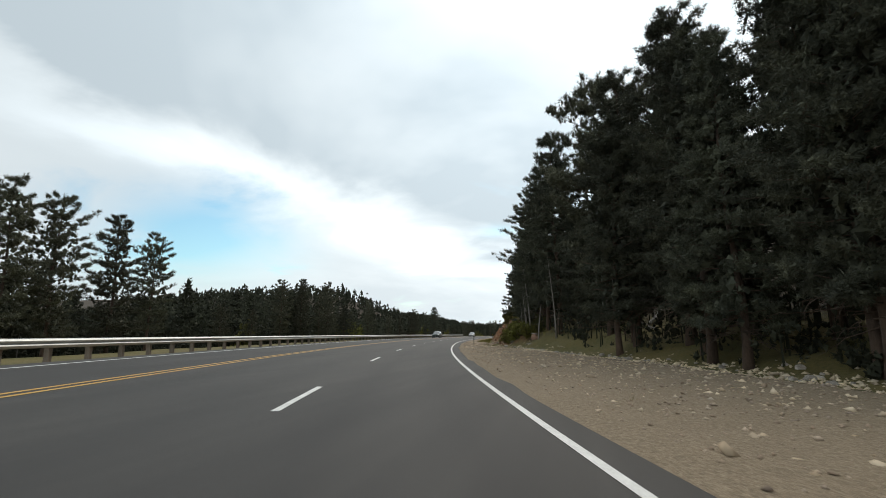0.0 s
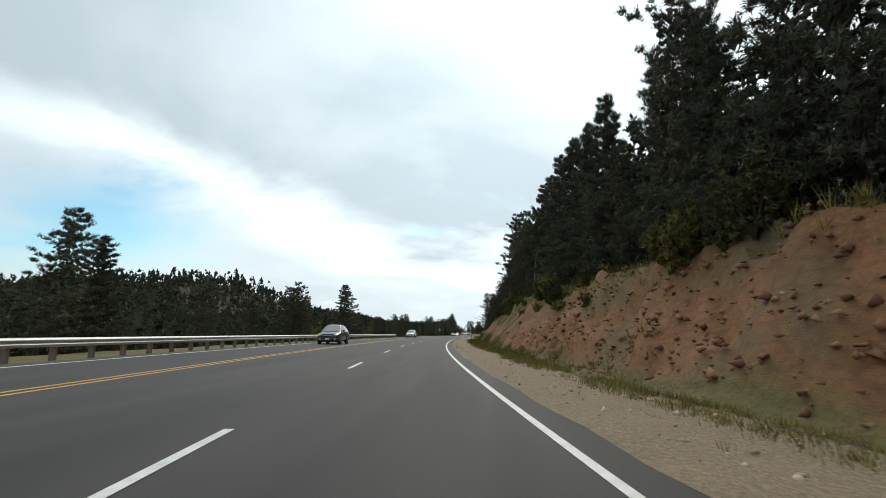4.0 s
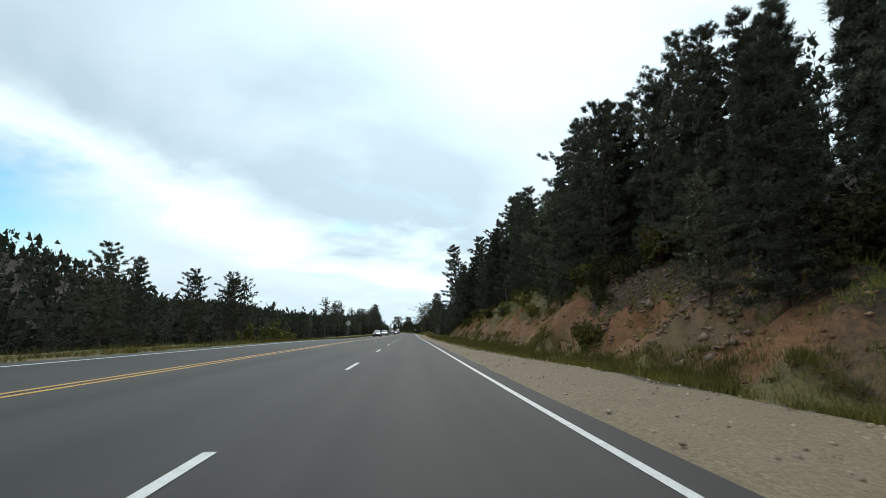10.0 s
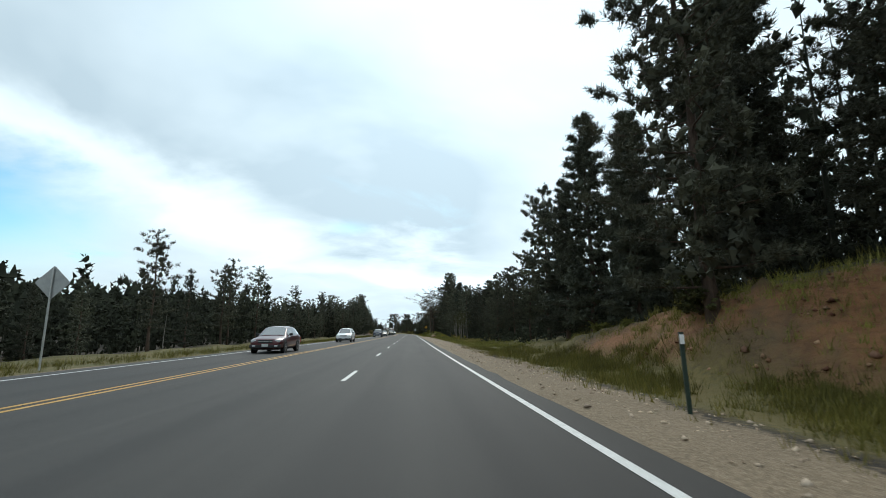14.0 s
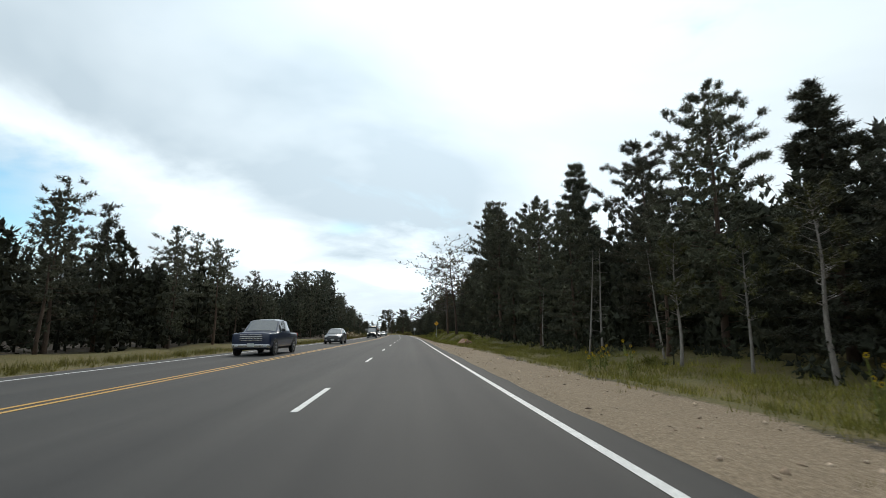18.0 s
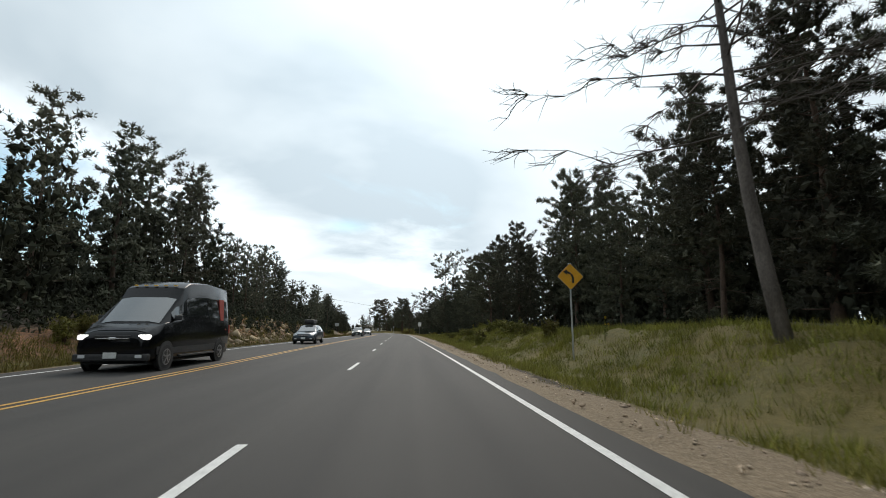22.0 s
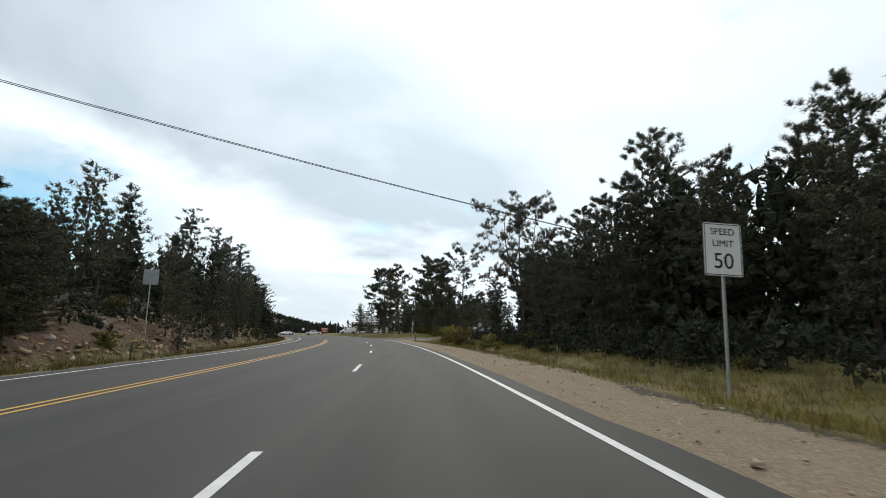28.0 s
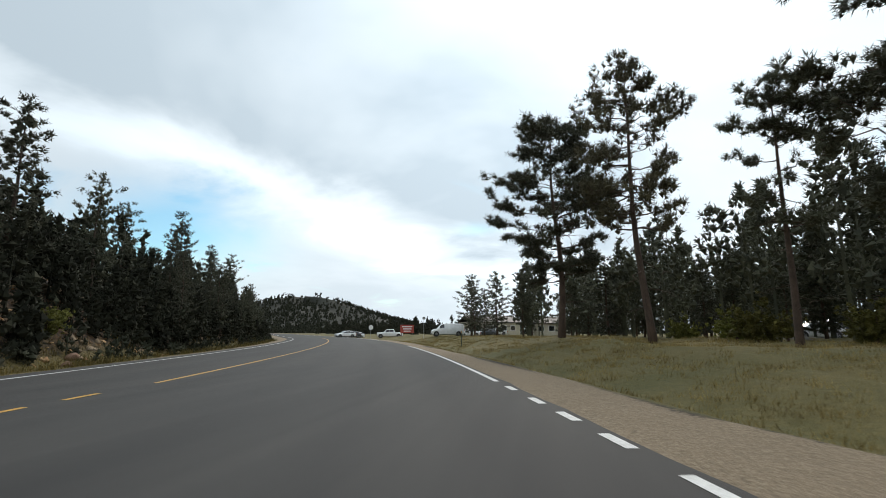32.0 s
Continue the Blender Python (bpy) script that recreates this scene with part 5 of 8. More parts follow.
def behind(table, side, s_from, s_to, back, depth, n, low, high):
    """Trees in the depth of the wood, behind the rows that stand as single trees."""
    s = nrng.uniform(s_from, s_to, n)
    d = (np.interp(s, table[:, 0], table[:, 1]) + back + nrng.uniform(0, depth, n)) * side
    free = (side > 0) | (np.abs(drive(s, -d)) > 6) | (-d > 42)
    s, d, n = s[free], d[free], int(free.sum())
    x, y = at(s, d)
    return np.stack([x, y, land(s, d) - 0.2], -1), nrng.uniform(low, high, n) * np.array([local_height(q, side) for q in s]) * np.where((s < 330) & (side < 0), 0.6, 1.0)


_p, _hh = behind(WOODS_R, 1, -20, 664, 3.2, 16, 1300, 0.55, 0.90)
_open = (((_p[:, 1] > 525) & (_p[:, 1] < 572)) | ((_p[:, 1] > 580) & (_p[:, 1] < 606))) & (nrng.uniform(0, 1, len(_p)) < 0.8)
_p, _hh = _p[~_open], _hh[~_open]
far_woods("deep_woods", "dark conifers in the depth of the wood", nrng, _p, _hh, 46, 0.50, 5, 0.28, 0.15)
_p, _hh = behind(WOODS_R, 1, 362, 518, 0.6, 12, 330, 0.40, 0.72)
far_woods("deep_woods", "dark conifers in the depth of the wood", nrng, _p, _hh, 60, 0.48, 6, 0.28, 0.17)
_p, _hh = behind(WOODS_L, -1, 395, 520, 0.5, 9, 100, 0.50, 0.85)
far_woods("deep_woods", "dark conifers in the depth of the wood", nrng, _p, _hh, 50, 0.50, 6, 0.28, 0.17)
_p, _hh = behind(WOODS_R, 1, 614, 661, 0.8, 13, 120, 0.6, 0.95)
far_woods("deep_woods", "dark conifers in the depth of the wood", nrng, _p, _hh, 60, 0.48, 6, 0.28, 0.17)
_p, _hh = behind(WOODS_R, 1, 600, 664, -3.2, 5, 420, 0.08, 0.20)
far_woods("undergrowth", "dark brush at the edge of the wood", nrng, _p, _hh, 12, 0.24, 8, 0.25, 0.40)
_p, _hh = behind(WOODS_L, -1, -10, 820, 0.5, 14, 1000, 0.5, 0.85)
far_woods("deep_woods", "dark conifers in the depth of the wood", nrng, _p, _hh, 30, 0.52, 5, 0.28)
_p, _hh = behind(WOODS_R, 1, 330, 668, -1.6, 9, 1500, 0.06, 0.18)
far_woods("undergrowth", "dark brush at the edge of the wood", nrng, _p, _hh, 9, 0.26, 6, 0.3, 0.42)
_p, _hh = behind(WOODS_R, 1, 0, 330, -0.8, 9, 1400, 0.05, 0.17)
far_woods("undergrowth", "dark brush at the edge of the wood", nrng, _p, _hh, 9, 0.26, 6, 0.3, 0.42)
_s1 = nrng.uniform(500, 585, 260)
_d1 = -(np.interp(_s1, LEFT[:, 0], LEFT[:, 1]) + nrng.uniform(1.2, 6.0, 260))
_x, _y = at(_s1, _d1)
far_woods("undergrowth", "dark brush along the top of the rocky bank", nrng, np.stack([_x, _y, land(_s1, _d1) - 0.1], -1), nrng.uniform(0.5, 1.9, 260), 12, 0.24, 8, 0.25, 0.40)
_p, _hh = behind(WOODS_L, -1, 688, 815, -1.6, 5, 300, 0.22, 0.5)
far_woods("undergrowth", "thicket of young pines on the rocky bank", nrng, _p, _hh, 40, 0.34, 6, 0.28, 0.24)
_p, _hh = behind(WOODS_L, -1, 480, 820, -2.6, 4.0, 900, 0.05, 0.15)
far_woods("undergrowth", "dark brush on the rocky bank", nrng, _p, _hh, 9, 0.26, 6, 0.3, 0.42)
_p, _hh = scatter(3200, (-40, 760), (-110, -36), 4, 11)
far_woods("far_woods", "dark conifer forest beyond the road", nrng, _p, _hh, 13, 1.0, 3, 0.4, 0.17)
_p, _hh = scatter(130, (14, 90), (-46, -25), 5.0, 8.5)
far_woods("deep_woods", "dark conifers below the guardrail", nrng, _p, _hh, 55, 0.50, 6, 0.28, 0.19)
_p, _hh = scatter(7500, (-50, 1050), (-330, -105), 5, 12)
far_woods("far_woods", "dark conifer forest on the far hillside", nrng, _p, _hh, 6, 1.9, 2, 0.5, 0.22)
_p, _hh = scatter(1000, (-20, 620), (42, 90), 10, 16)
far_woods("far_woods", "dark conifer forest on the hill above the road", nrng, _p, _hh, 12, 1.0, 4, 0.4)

# the dark grove between the turn-off and the building
_a1 = nrng.uniform(668, 688, 34)
_b1 = nrng.uniform(36, 60, 34)
_x, _y = at(_a1, _b1)
far_woods("pine_grove", "dark pine grove beside the car park", nrng, np.stack([_x, _y, land(_a1, _b1) - 0.2], -1), nrng.uniform(5.5, 9, 34), 80, 0.42, 8, 0.22, 0.19, M_PINE, 0.12)
_a1 = nrng.uniform(712, 768, 120)
_b1 = 18 + nrng.uniform(0, 1, 120) * (np.minimum(60, 0.80 * (_a1 - 663) - 7) - 18)
_x, _y = at(_a1, _b1)
far_woods("pine_grove", "dark pine grove with low crowns behind the turn-off", nrng, np.stack([_x, _y, land(_a1, _b1) - 0.2], -1), nrng.uniform(7, 11.5, 120), 90, 0.42, 8, 0.22, 0.19, M_PINE, 0.22)

# ---- paints and plastics ----
def paint(name, colour, rough_=0.3, coat=0.6, metal=0.0):
    m, nt, b = mat(name, rough_, metal)
    dirt = ramp_of(nt, noise_at(nt, 2.2, 5.0), [(0.35, tuple(c * 0.88 for c in colour)), (0.7, tuple(min(1, c * 1.06) for c in colour))])
    nt.links.new(dirt, b.inputs["Base Color"])
    b.inputs["Coat Weight"].default_value = coat
    b.inputs["Coat Roughness"].default_value = 0.08
    return m


P_WHITE, P_BLACK, P_NAVY = paint("white_car_paint", (0.82, 0.83, 0.83)), paint("black_car_paint", (0.005, 0.0055, 0.0065), 0.14, 0.0), paint("dark_blue_car_paint", (0.012, 0.022, 0.055))
P_MAROON, P_GREY, P_GREEN = paint("maroon_car_paint", (0.085, 0.012, 0.016)), paint("dark_grey_car_paint", (0.05, 0.055, 0.062), metal=0.3), paint("dark_green_car_paint", (0.018, 0.035, 0.032))
P_SLATE = paint("slate_blue_car_paint", (0.045, 0.065, 0.085), metal=0.3)
M_GLASS, _nt, _b = mat("tinted_car_glass", 0.06)
_b.inputs["Base Color"].default_value = (0.012, 0.015, 0.017, 1)
_b.inputs["Coat Weight"].default_value = 0.8
M_SCREEN, _nt, _b = mat("windscreen_glass", 0.04)
_b.inputs["Base Color"].default_value = (0.05, 0.055, 0.055, 1)
_b.inputs["IOR"].default_value = 2.1
_b.inputs["Coat Weight"].default_value = 1.0
M_TYRE = speckled("black_rubber", (0.012, 0.012, 0.012), (0.028, 0.028, 0.028), 8.0, 0.85)
M_RIM = speckled("alloy_rim", (0.25, 0.25, 0.26), (0.42, 0.42, 0.43), 8.0, 0.35, 0.8, 0.0)
M_TRIM = speckled("black_plastic_trim", (0.012, 0.012, 0.013), (0.03, 0.03, 0.03), 8.0, 0.6)
M_CHROME = speckled("chrome", (0.5, 0.5, 0.5), (0.68, 0.68, 0.68), 8.0, 0.18, 0.95, 0.0)
M_LAMP, _nt, _b = mat("clear_headlight", 0.12)
_b.inputs["Base Color"].default_value = (0.55, 0.57, 0.58, 1)
M_LIT, _nt, _b = mat("lit_headlight", 0.2)
_b.inputs["Base Color"].default_value = (0.9, 0.9, 0.86, 1)
_b.inputs["Emission Color"].default_value = (1.0, 0.97, 0.9, 1)
_b.inputs["Emission Strength"].default_value = 1.1
M_PLATE = speckled("pale_plate", (0.45, 0.47, 0.45), (0.62, 0.64, 0.62), 9.0, 0.5, 0.0, 0.0)
M_SIGNWHITE = speckled("white_sign_face", (0.82, 0.82, 0.81), (0.9, 0.9, 0.89), 3.0, 0.5, 0.0, 0.0)
M_SIGNBLACK = speckled("black_sign_ink", (0.012, 0.012, 0.012), (0.025, 0.025, 0.025), 6.0, 0.5, 0.0, 0.0)
M_SIGNYELLOW = speckled("yellow_sign_face", (0.62, 0.30, 0.015), (0.76, 0.38, 0.02), 3.0, 0.5, 0.0, 0.0)
M_SIGNBACK = speckled("dull_aluminium", (0.30, 0.31, 0.31), (0.44, 0.45, 0.45), 3.0, 0.5, 0.5, 0.05)
M_SIGNRED = speckled("faded_red_board", (0.30, 0.04, 0.03), (0.48, 0.09, 0.06), 3.0, 0.6, 0.0, 0.0)
M_GREENPOST = speckled("dark_green_post", (0.015, 0.03, 0.022), (0.035, 0.06, 0.045), 6.0, 0.6)
M_REFLECT = speckled("yellow_reflector", (0.55, 0.30, 0.03), (0.75, 0.45, 0.06), 9.0, 0.3, 0.0, 0.0)
M_CREAM = speckled("cream_wall", (0.42, 0.38, 0.28), (0.58, 0.53, 0.42), 1.2, 0.85, 0.0, 0.1)
M_SHINGLE = speckled("grey_shingles", (0.21, 0.225, 0.235), (0.27, 0.285, 0.295), 1.6, 0.9, 0.0, 0.3, vary=0.12)
M_PETAL = leaf_mat("yellow_petals", (0.45, 0.28, 0.01), (0.70, 0.50, 0.03))
M_STALK = leaf_mat("green_stalks", (0.09, 0.11, 0.03), (0.19, 0.20, 0.055))
M_CABLE = speckled("black_cable", (0.01, 0.01, 0.01), (0.02, 0.02, 0.02), 5.0, 0.6, 0.0, 0.0)


def cyl_bm(r, depth, axis="X", seg=20, bevel=0.0, centre=(0, 0, 0), r2=None):
    bm = bmesh.new()
    turn = {"X": Matrix.Rotation(math.pi / 2, 4, "Y"), "Y": Matrix.Rotation(math.pi / 2, 4, "X"), "Z": Matrix.Identity(4)}[axis]
    bmesh.ops.create_cone(bm, cap_ends=True, segments=seg, radius1=r, radius2=r if r2 is None else r2, depth=depth, matrix=Matrix.Translation(centre) @ turn)
    if bevel:
        rim = [e for e in bm.edges if len(e.link_faces) == 2 and any(len(f.verts) > 4 for f in e.link_faces)]
        bmesh.ops.bevel(bm, geom=rim, offset=bevel, segments=2, affect="EDGES")
    return bm


def prism_bm(profile, width, bevel=0.0, taper=0.0):
    """A side profile of (y, z) points given thickness across x; taper pulls the top in."""
    bm = bmesh.new()
    zs = [p[1] for p in profile]
    lo, hi = min(zs), max(zs)
    rings = []
    for sx in (-0.5, 0.5):
        rings.append([bm.verts.new((sx * (width - 2 * taper * (z - lo) / (hi - lo + 1e-6)), y, z)) for y, z in profile])
    bm.faces.new(rings[0][::-1])
    bm.faces.new(rings[1])
    n = len(profile)
    for k in range(n):
        bm.faces.new((rings[0][k], rings[0][(k + 1) % n], rings[1][(k + 1) % n], rings[1][k]))
    bmesh.ops.recalc_face_normals(bm, faces=bm.faces[:])
    if bevel:
        bmesh.ops.bevel(bm, geom=bm.edges[:], offset=bevel, segments=2, affect="EDGES", profile=0.6)
    return bm


def pane_bm(corners, thick=0.012):
    """A thin pane from four corners, standing proud of the surface."""
    bm = bmesh.new()
    c = [Vector(p) for p in corners]
    n = (c[1] - c[0]).cross(c[3] - c[0]).normalized()
    a = [bm.verts.new(p - n * 0.02) for p in c]
    b = [bm.verts.new(p + n * thick) for p in c]
    bm.faces.new(b)
    bm.faces.new(a[::-1])
    for k in range(4):
        bm.faces.new((a[k], a[(k + 1) % 4], b[(k + 1) % 4], b[k]))
    bmesh.ops.recalc_face_normals(bm, faces=bm.faces[:])
    return bm


CARS = {
    # length, width, height, belt, bonnet height, nose, windscreen foot, roof front, roof back, rear glass foot, wheel radius
    "suv": (4.60, 1.84, 1.66, 1.03, 1.02, 0.90, 1.10, 1.90, 3.85, 4.46, 0.35),
    "wagon": (4.75, 1.80, 1.54, 0.96, 0.95, 0.82, 1.20, 2.05, 4.00, 4.60, 0.33),
    "pickup": (5.75, 2.00, 1.92, 1.24, 1.20, 1.12, 1.45, 2.15, 3.75, 4.00, 0.40),
    "van": (5.80, 2.06, 2.78, 1.42, 1.30, 1.12, 0.74, 1.72, 5.65, 5.78, 0.37),
    "cargo": (5.50, 2.00, 2.08, 1.25, 1.18, 1.00, 0.95, 1.75, 5.20, 5.40, 0.36),
}


def build_car(name, kind, label, colour, m, lit=False, roof=None, glass_sides=True):
    """A motor vehicle with its front towards +y; y runs back from the nose in the figures above."""
    L, Wd, Ht, belt, bonnet, nose, ws, rf, rb, rg, wr = CARS[kind]
    root = thing(name, label, "car" if kind not in ("van", "cargo", "pickup") else ("pickup truck" if kind == "pickup" else "van"), m, group="traffic and parked cars")
    Y = lambda v: L / 2 - v
    low = 0.26 if kind != "pickup" else 0.36
    back = belt - 0.02
    w = Wd / 2
    zf = {"van": 2.14}.get(kind, Ht - 0.07)
    tall_box = kind in ("van", "cargo")
    roof_w = w * (0.84 if tall_box else 0.68)
    # stations from the nose back: place, half width, bottom, shoulder, top, half width of the top
    st_ = [(0.0, w * 0.76, low + 0.14, nose * 0.72, nose * 0.86, w * 0.66), (0.10, w * 0.92, low, nose * 0.84, nose * 0.96, w * 0.78), (0.42, w * 0.985, low - 0.02, nose * 0.94, bonnet - 0.07, w * 0.82),
           (ws, w, low - 0.02, belt - 0.09, bonnet + 0.02, w * 0.83), (rf, w, low - 0.02, belt, zf, roof_w)]
    if kind == "pickup":
        st_[0] = (0.0, w * 0.90, low + 0.10, nose * 0.92, nose * 1.0, w * 0.84)
        st_[1] = (0.06, w * 0.97, low, nose * 0.98, nose * 1.05, w * 0.88)
        st_[2] = (0.42, w * 0.99, low - 0.02, nose * 1.02, bonnet - 0.02, w * 0.88)
        roof_w = w * 0.76
        st_[4] = (rf, w, low - 0.02, belt, zf, roof_w)
    if kind == "van":
        st_ += [(1.98, w, low - 0.02, belt, 2.48, roof_w), (2.45, w, low - 0.02, belt, 2.68, roof_w * 0.98)]
    st_ += [((rf + rb) / 2 + 0.1, w, low - 0.02, belt + 0.01, Ht, roof_w), (rb, w * 0.99, low - 0.02, belt + 0.03, Ht - 0.06, roof_w * 0.97)]
    if kind == "pickup":
        st_ += [(rg, w, low - 0.02, belt - 0.10, belt - 0.04, w * 0.93), (L - 0.06, w * 0.99, low, belt - 0.10, belt - 0.04, w * 0.93), (L, w * 0.94, low + 0.1, belt - 0.16, belt - 0.10, w * 0.9)]
    else:
        st_ += [(rg, w * 0.96, low, belt, belt + (0.10 if not tall_box else 0.6), w * (0.80 if not tall_box else 0.86)), (L - 0.03, w * 0.90, low + 0.04, belt - 0.12, belt - 0.04 if not tall_box else belt + 0.3, w * 0.76), (L, w * 0.84, low + 0.14, belt - 0.30, belt - 0.22, w * 0.7)]
    ring = []
    for v, hw, zl, zs, zt, wt in st_:
        half = [(hw * 0.82, zl), (hw * 0.97, zl + 0.09), (hw, zl + (zs - zl) * 0.6), (hw * 0.965, zs), (wt, zt - 0.05), (wt * 0.6, zt)]
        ring.append([(x, Y(v), z) for x, z in half] + [(-x, Y(v), z) for x, z in half[::-1]])
    bm = bmesh.new()
    vs = [[bm.verts.new(p) for p in r] for r in ring]
    for i in range(len(vs) - 1):
        for j in range(12):
            bm.faces.new((vs[i][j], vs[i][(j + 1) % 12], vs[i + 1][(j + 1) % 12], vs[i + 1][j]))
    bm.faces.new(vs[0][::-1])
    bm.faces.new(vs[-1])
    bmesh.ops.recalc_face_normals(bm, faces=bm.faces[:])
    crease = [e for e in bm.edges if len(e.link_faces) == 2 and e.calc_face_angle(0) > 0.35]
    bmesh.ops.bevel(bm, geom=crease, offset=0.035, segments=2, affect="EDGES", profile=0.6)
    for f_ in bm.faces:
        f_.smooth = True
    body = part("body", bm, colour, root)

    def skin(v, k):
        """A point of the body's side line k at a distance from the nose."""
        vv = [q[0] for q in st_]
        return np.array([np.interp(v, vv, [r[k][m] for r in ring]) for m in range(3)])

    def window(name, rows_, label_=""):
        co = np.array(rows_)
        ob_ = part(name, grid_mesh(name, co, M_SCREEN if name != "side_window" else M_GLASS), None, root, label_)
        return ob_
    for a, b, nm in ((ws + 0.05, rf - 0.03, "windscreen"), (rb + 0.04, rg - 0.04, "rear_window")):
        rows_ = []
        for u in np.linspace(0, 1, 4):
            v = a + (b - a) * u
            p4, p5 = skin(v, 4), skin(v, 5)
            up = np.array([0, 0.012 if nm == "windscreen" else -0.012, 0.012])
            rows_.append([p4 * [-0.93, 1, 1] + up, p5 * [-1, 1, 1] + up, p5 + up, p4 * [0.93, 1, 1] + up])
        window(nm, rows_, "glass reflecting the pale sky" if nm == "windscreen" else "")
    cuts = [ws + 0.42, (ws + rb) / 2 + 0.15, rb - 0.62, rg - 0.22] if kind != "pickup" else [ws + 0.42, (ws + rb) / 2 + 0.25, rb - 0.05]
    if kind == "van":
        cuts = [ws + 0.45, 2.05, 3.7, rb - 0.1]
    if not glass_sides:
        cuts = [ws + 0.42, ws + 1.25]
    h_top = 0.90 if kind != "van" else 0.62
    for sx in (-1, 1):
        for k in range(len(cuts) - 1):
            rows_ = []
            for v in np.linspace(cuts[k] + 0.03, cuts[k + 1] - 0.03, 4):
                p3, p4 = skin(v, 3), skin(v, 4)
                top_ = h_top if v > rf else 0.86
                rows_.append([(p3 + (p4 - p3) * u + [0.010, 0, 0.002]) * [sx, 1, 1] for u in (0.10, top_)])
            window("side_window", rows_ if sx > 0 else rows_[::-1])
        lamp = part("headlight", box_bm(0.30, 0.20, 0.15, sx * (Wd / 2 - 0.25), Y(0.12), nose * 0.83, 0.05), M_LIT if lit else M_LAMP, root, "lit headlight" if lit else "")
        part("tail_light", box_bm(0.14, 0.08, 0.34, sx * (Wd / 2 - 0.10), Y(L - 0.0), belt - 0.25, 0.03), M_SIGNRED, root, "red tail light")
        part("door_mirror", box_bm(0.20, 0.11, 0.15, sx * (Wd / 2 + 0.06), Y(ws + 0.55), belt + 0.08, 0.04), M_TRIM, root)
        part("fog_light", box_bm(0.18, 0.06, 0.09, sx * (Wd / 2 - 0.30), Y(0.0), low + 0.16, 0.02), M_LAMP, root)
        for wy in (0.86, L - 0.98):
            part("wheel_arch", cyl_bm(wr + 0.075, 0.05, "X", 24, 0.012, (sx * (Wd / 2 - 0.02), Y(wy), wr + 0.02)), M_TRIM, root)
            wheel = part("wheel", cyl_bm(wr, 0.22, "X", 24, 0.04, (sx * (Wd / 2 - 0.10), Y(wy), wr)), M_TYRE, root)
            part("rim", cyl_bm(wr * 0.66, 0.03, "X", 20, 0.012, (sx * (Wd / 2 + 0.006), Y(wy), wr)), M_RIM, wheel, "alloy rim")
            # no hollow here: a solid dark disc puts the shade between the spokes
            part("brake_shadow", cyl_bm(wr * 0.54, 0.02, "X", 20, 0.004, (sx * (Wd / 2 + 0.015), Y(wy), wr)), M_TRIM, wheel, "dark disc painting the shade behind the spokes")
            for k in range(5):
                bm = box_bm(0.02, wr * 0.13, wr * 0.54, 0, 0, wr * 0.27, 0.005)
                bmesh.ops.transform(bm, matrix=Matrix.Translation((sx * (Wd / 2 + 0.022), Y(wy), wr)) @ Matrix.Rotation(k * 1.2566, 4, "X"), verts=bm.verts[:])
                part("spoke", bm, M_RIM, wheel)
            part("hub_cap", cyl_bm(wr * 0.15, 0.03, "X", 12, 0.006, (sx * (Wd / 2 + 0.03), Y(wy), wr)), M_RIM, wheel)
    if kind == "pickup":
        for k in range(4):
            part("grille_bar", box_bm(Wd * 0.56, 0.05, 0.035, 0, Y(-0.02), nose * 0.70 + 0.09 * k, 0.01), M_CHROME, root, "chrome grille bar")
    part("grille", box_bm(Wd * 0.46, 0.07, 0.20, 0, Y(0.035), nose * 0.79, 0.02), M_TRIM, root, "dark grille")
    part("grille_bar", box_bm(Wd * 0.42, 0.05, 0.03, 0, Y(-0.005), nose * 0.80, 0.008), M_CHROME, root, "chrome grille bar")
    part("front_bumper", box_bm(Wd * 0.94, 0.18, 0.20, 0, Y(0.07), low + 0.13, 0.05), M_TRIM if kind in ("suv", "van", "wagon") else M_CHROME, root)
    part("licence_plate", box_bm(0.34, 0.03, 0.16, 0, Y(-0.035), low + 0.19, 0.006), M_PLATE, root)
    part("underbody", box_bm(Wd - 0.35, L - 0.5, 0.16, 0, 0, low + 0.02, 0.02), M_TRIM, root)
    if roof == "rails":
        for sx in (-1, 1):
            part("roof_rail", box_bm(0.05, rb - rf - 0.3, 0.05, sx * (roof_w - 0.05), Y((rf + rb) / 2), Ht - 0.01, 0.015), M_TRIM, root)
    if roof == "box":
        for yy in (-0.5, 0.5):
            part("roof_bar", box_bm(1.15, 0.06, 0.04, 0, Y((rf + rb) / 2) + yy, Ht + 0.05, 0.01), M_TRIM, root)
        part("roof_box", box_bm(0.78, 1.75, 0.34, 0, Y((rf + rb) / 2) + 0.05, Ht + 0.25, 0.12), M_TRIM, root, "black roof box")
    return root


def road_pose(s, d, turn=0.0, lift=0.0):
    x, y = at(s, d)
    z = float(crown(s, np.asarray(d, float))) if -12.7 < d < 0.7 else float(land(s, d))
    return pose(float(x), float(y), z + lift, 0, 0, facing(s) + turn)


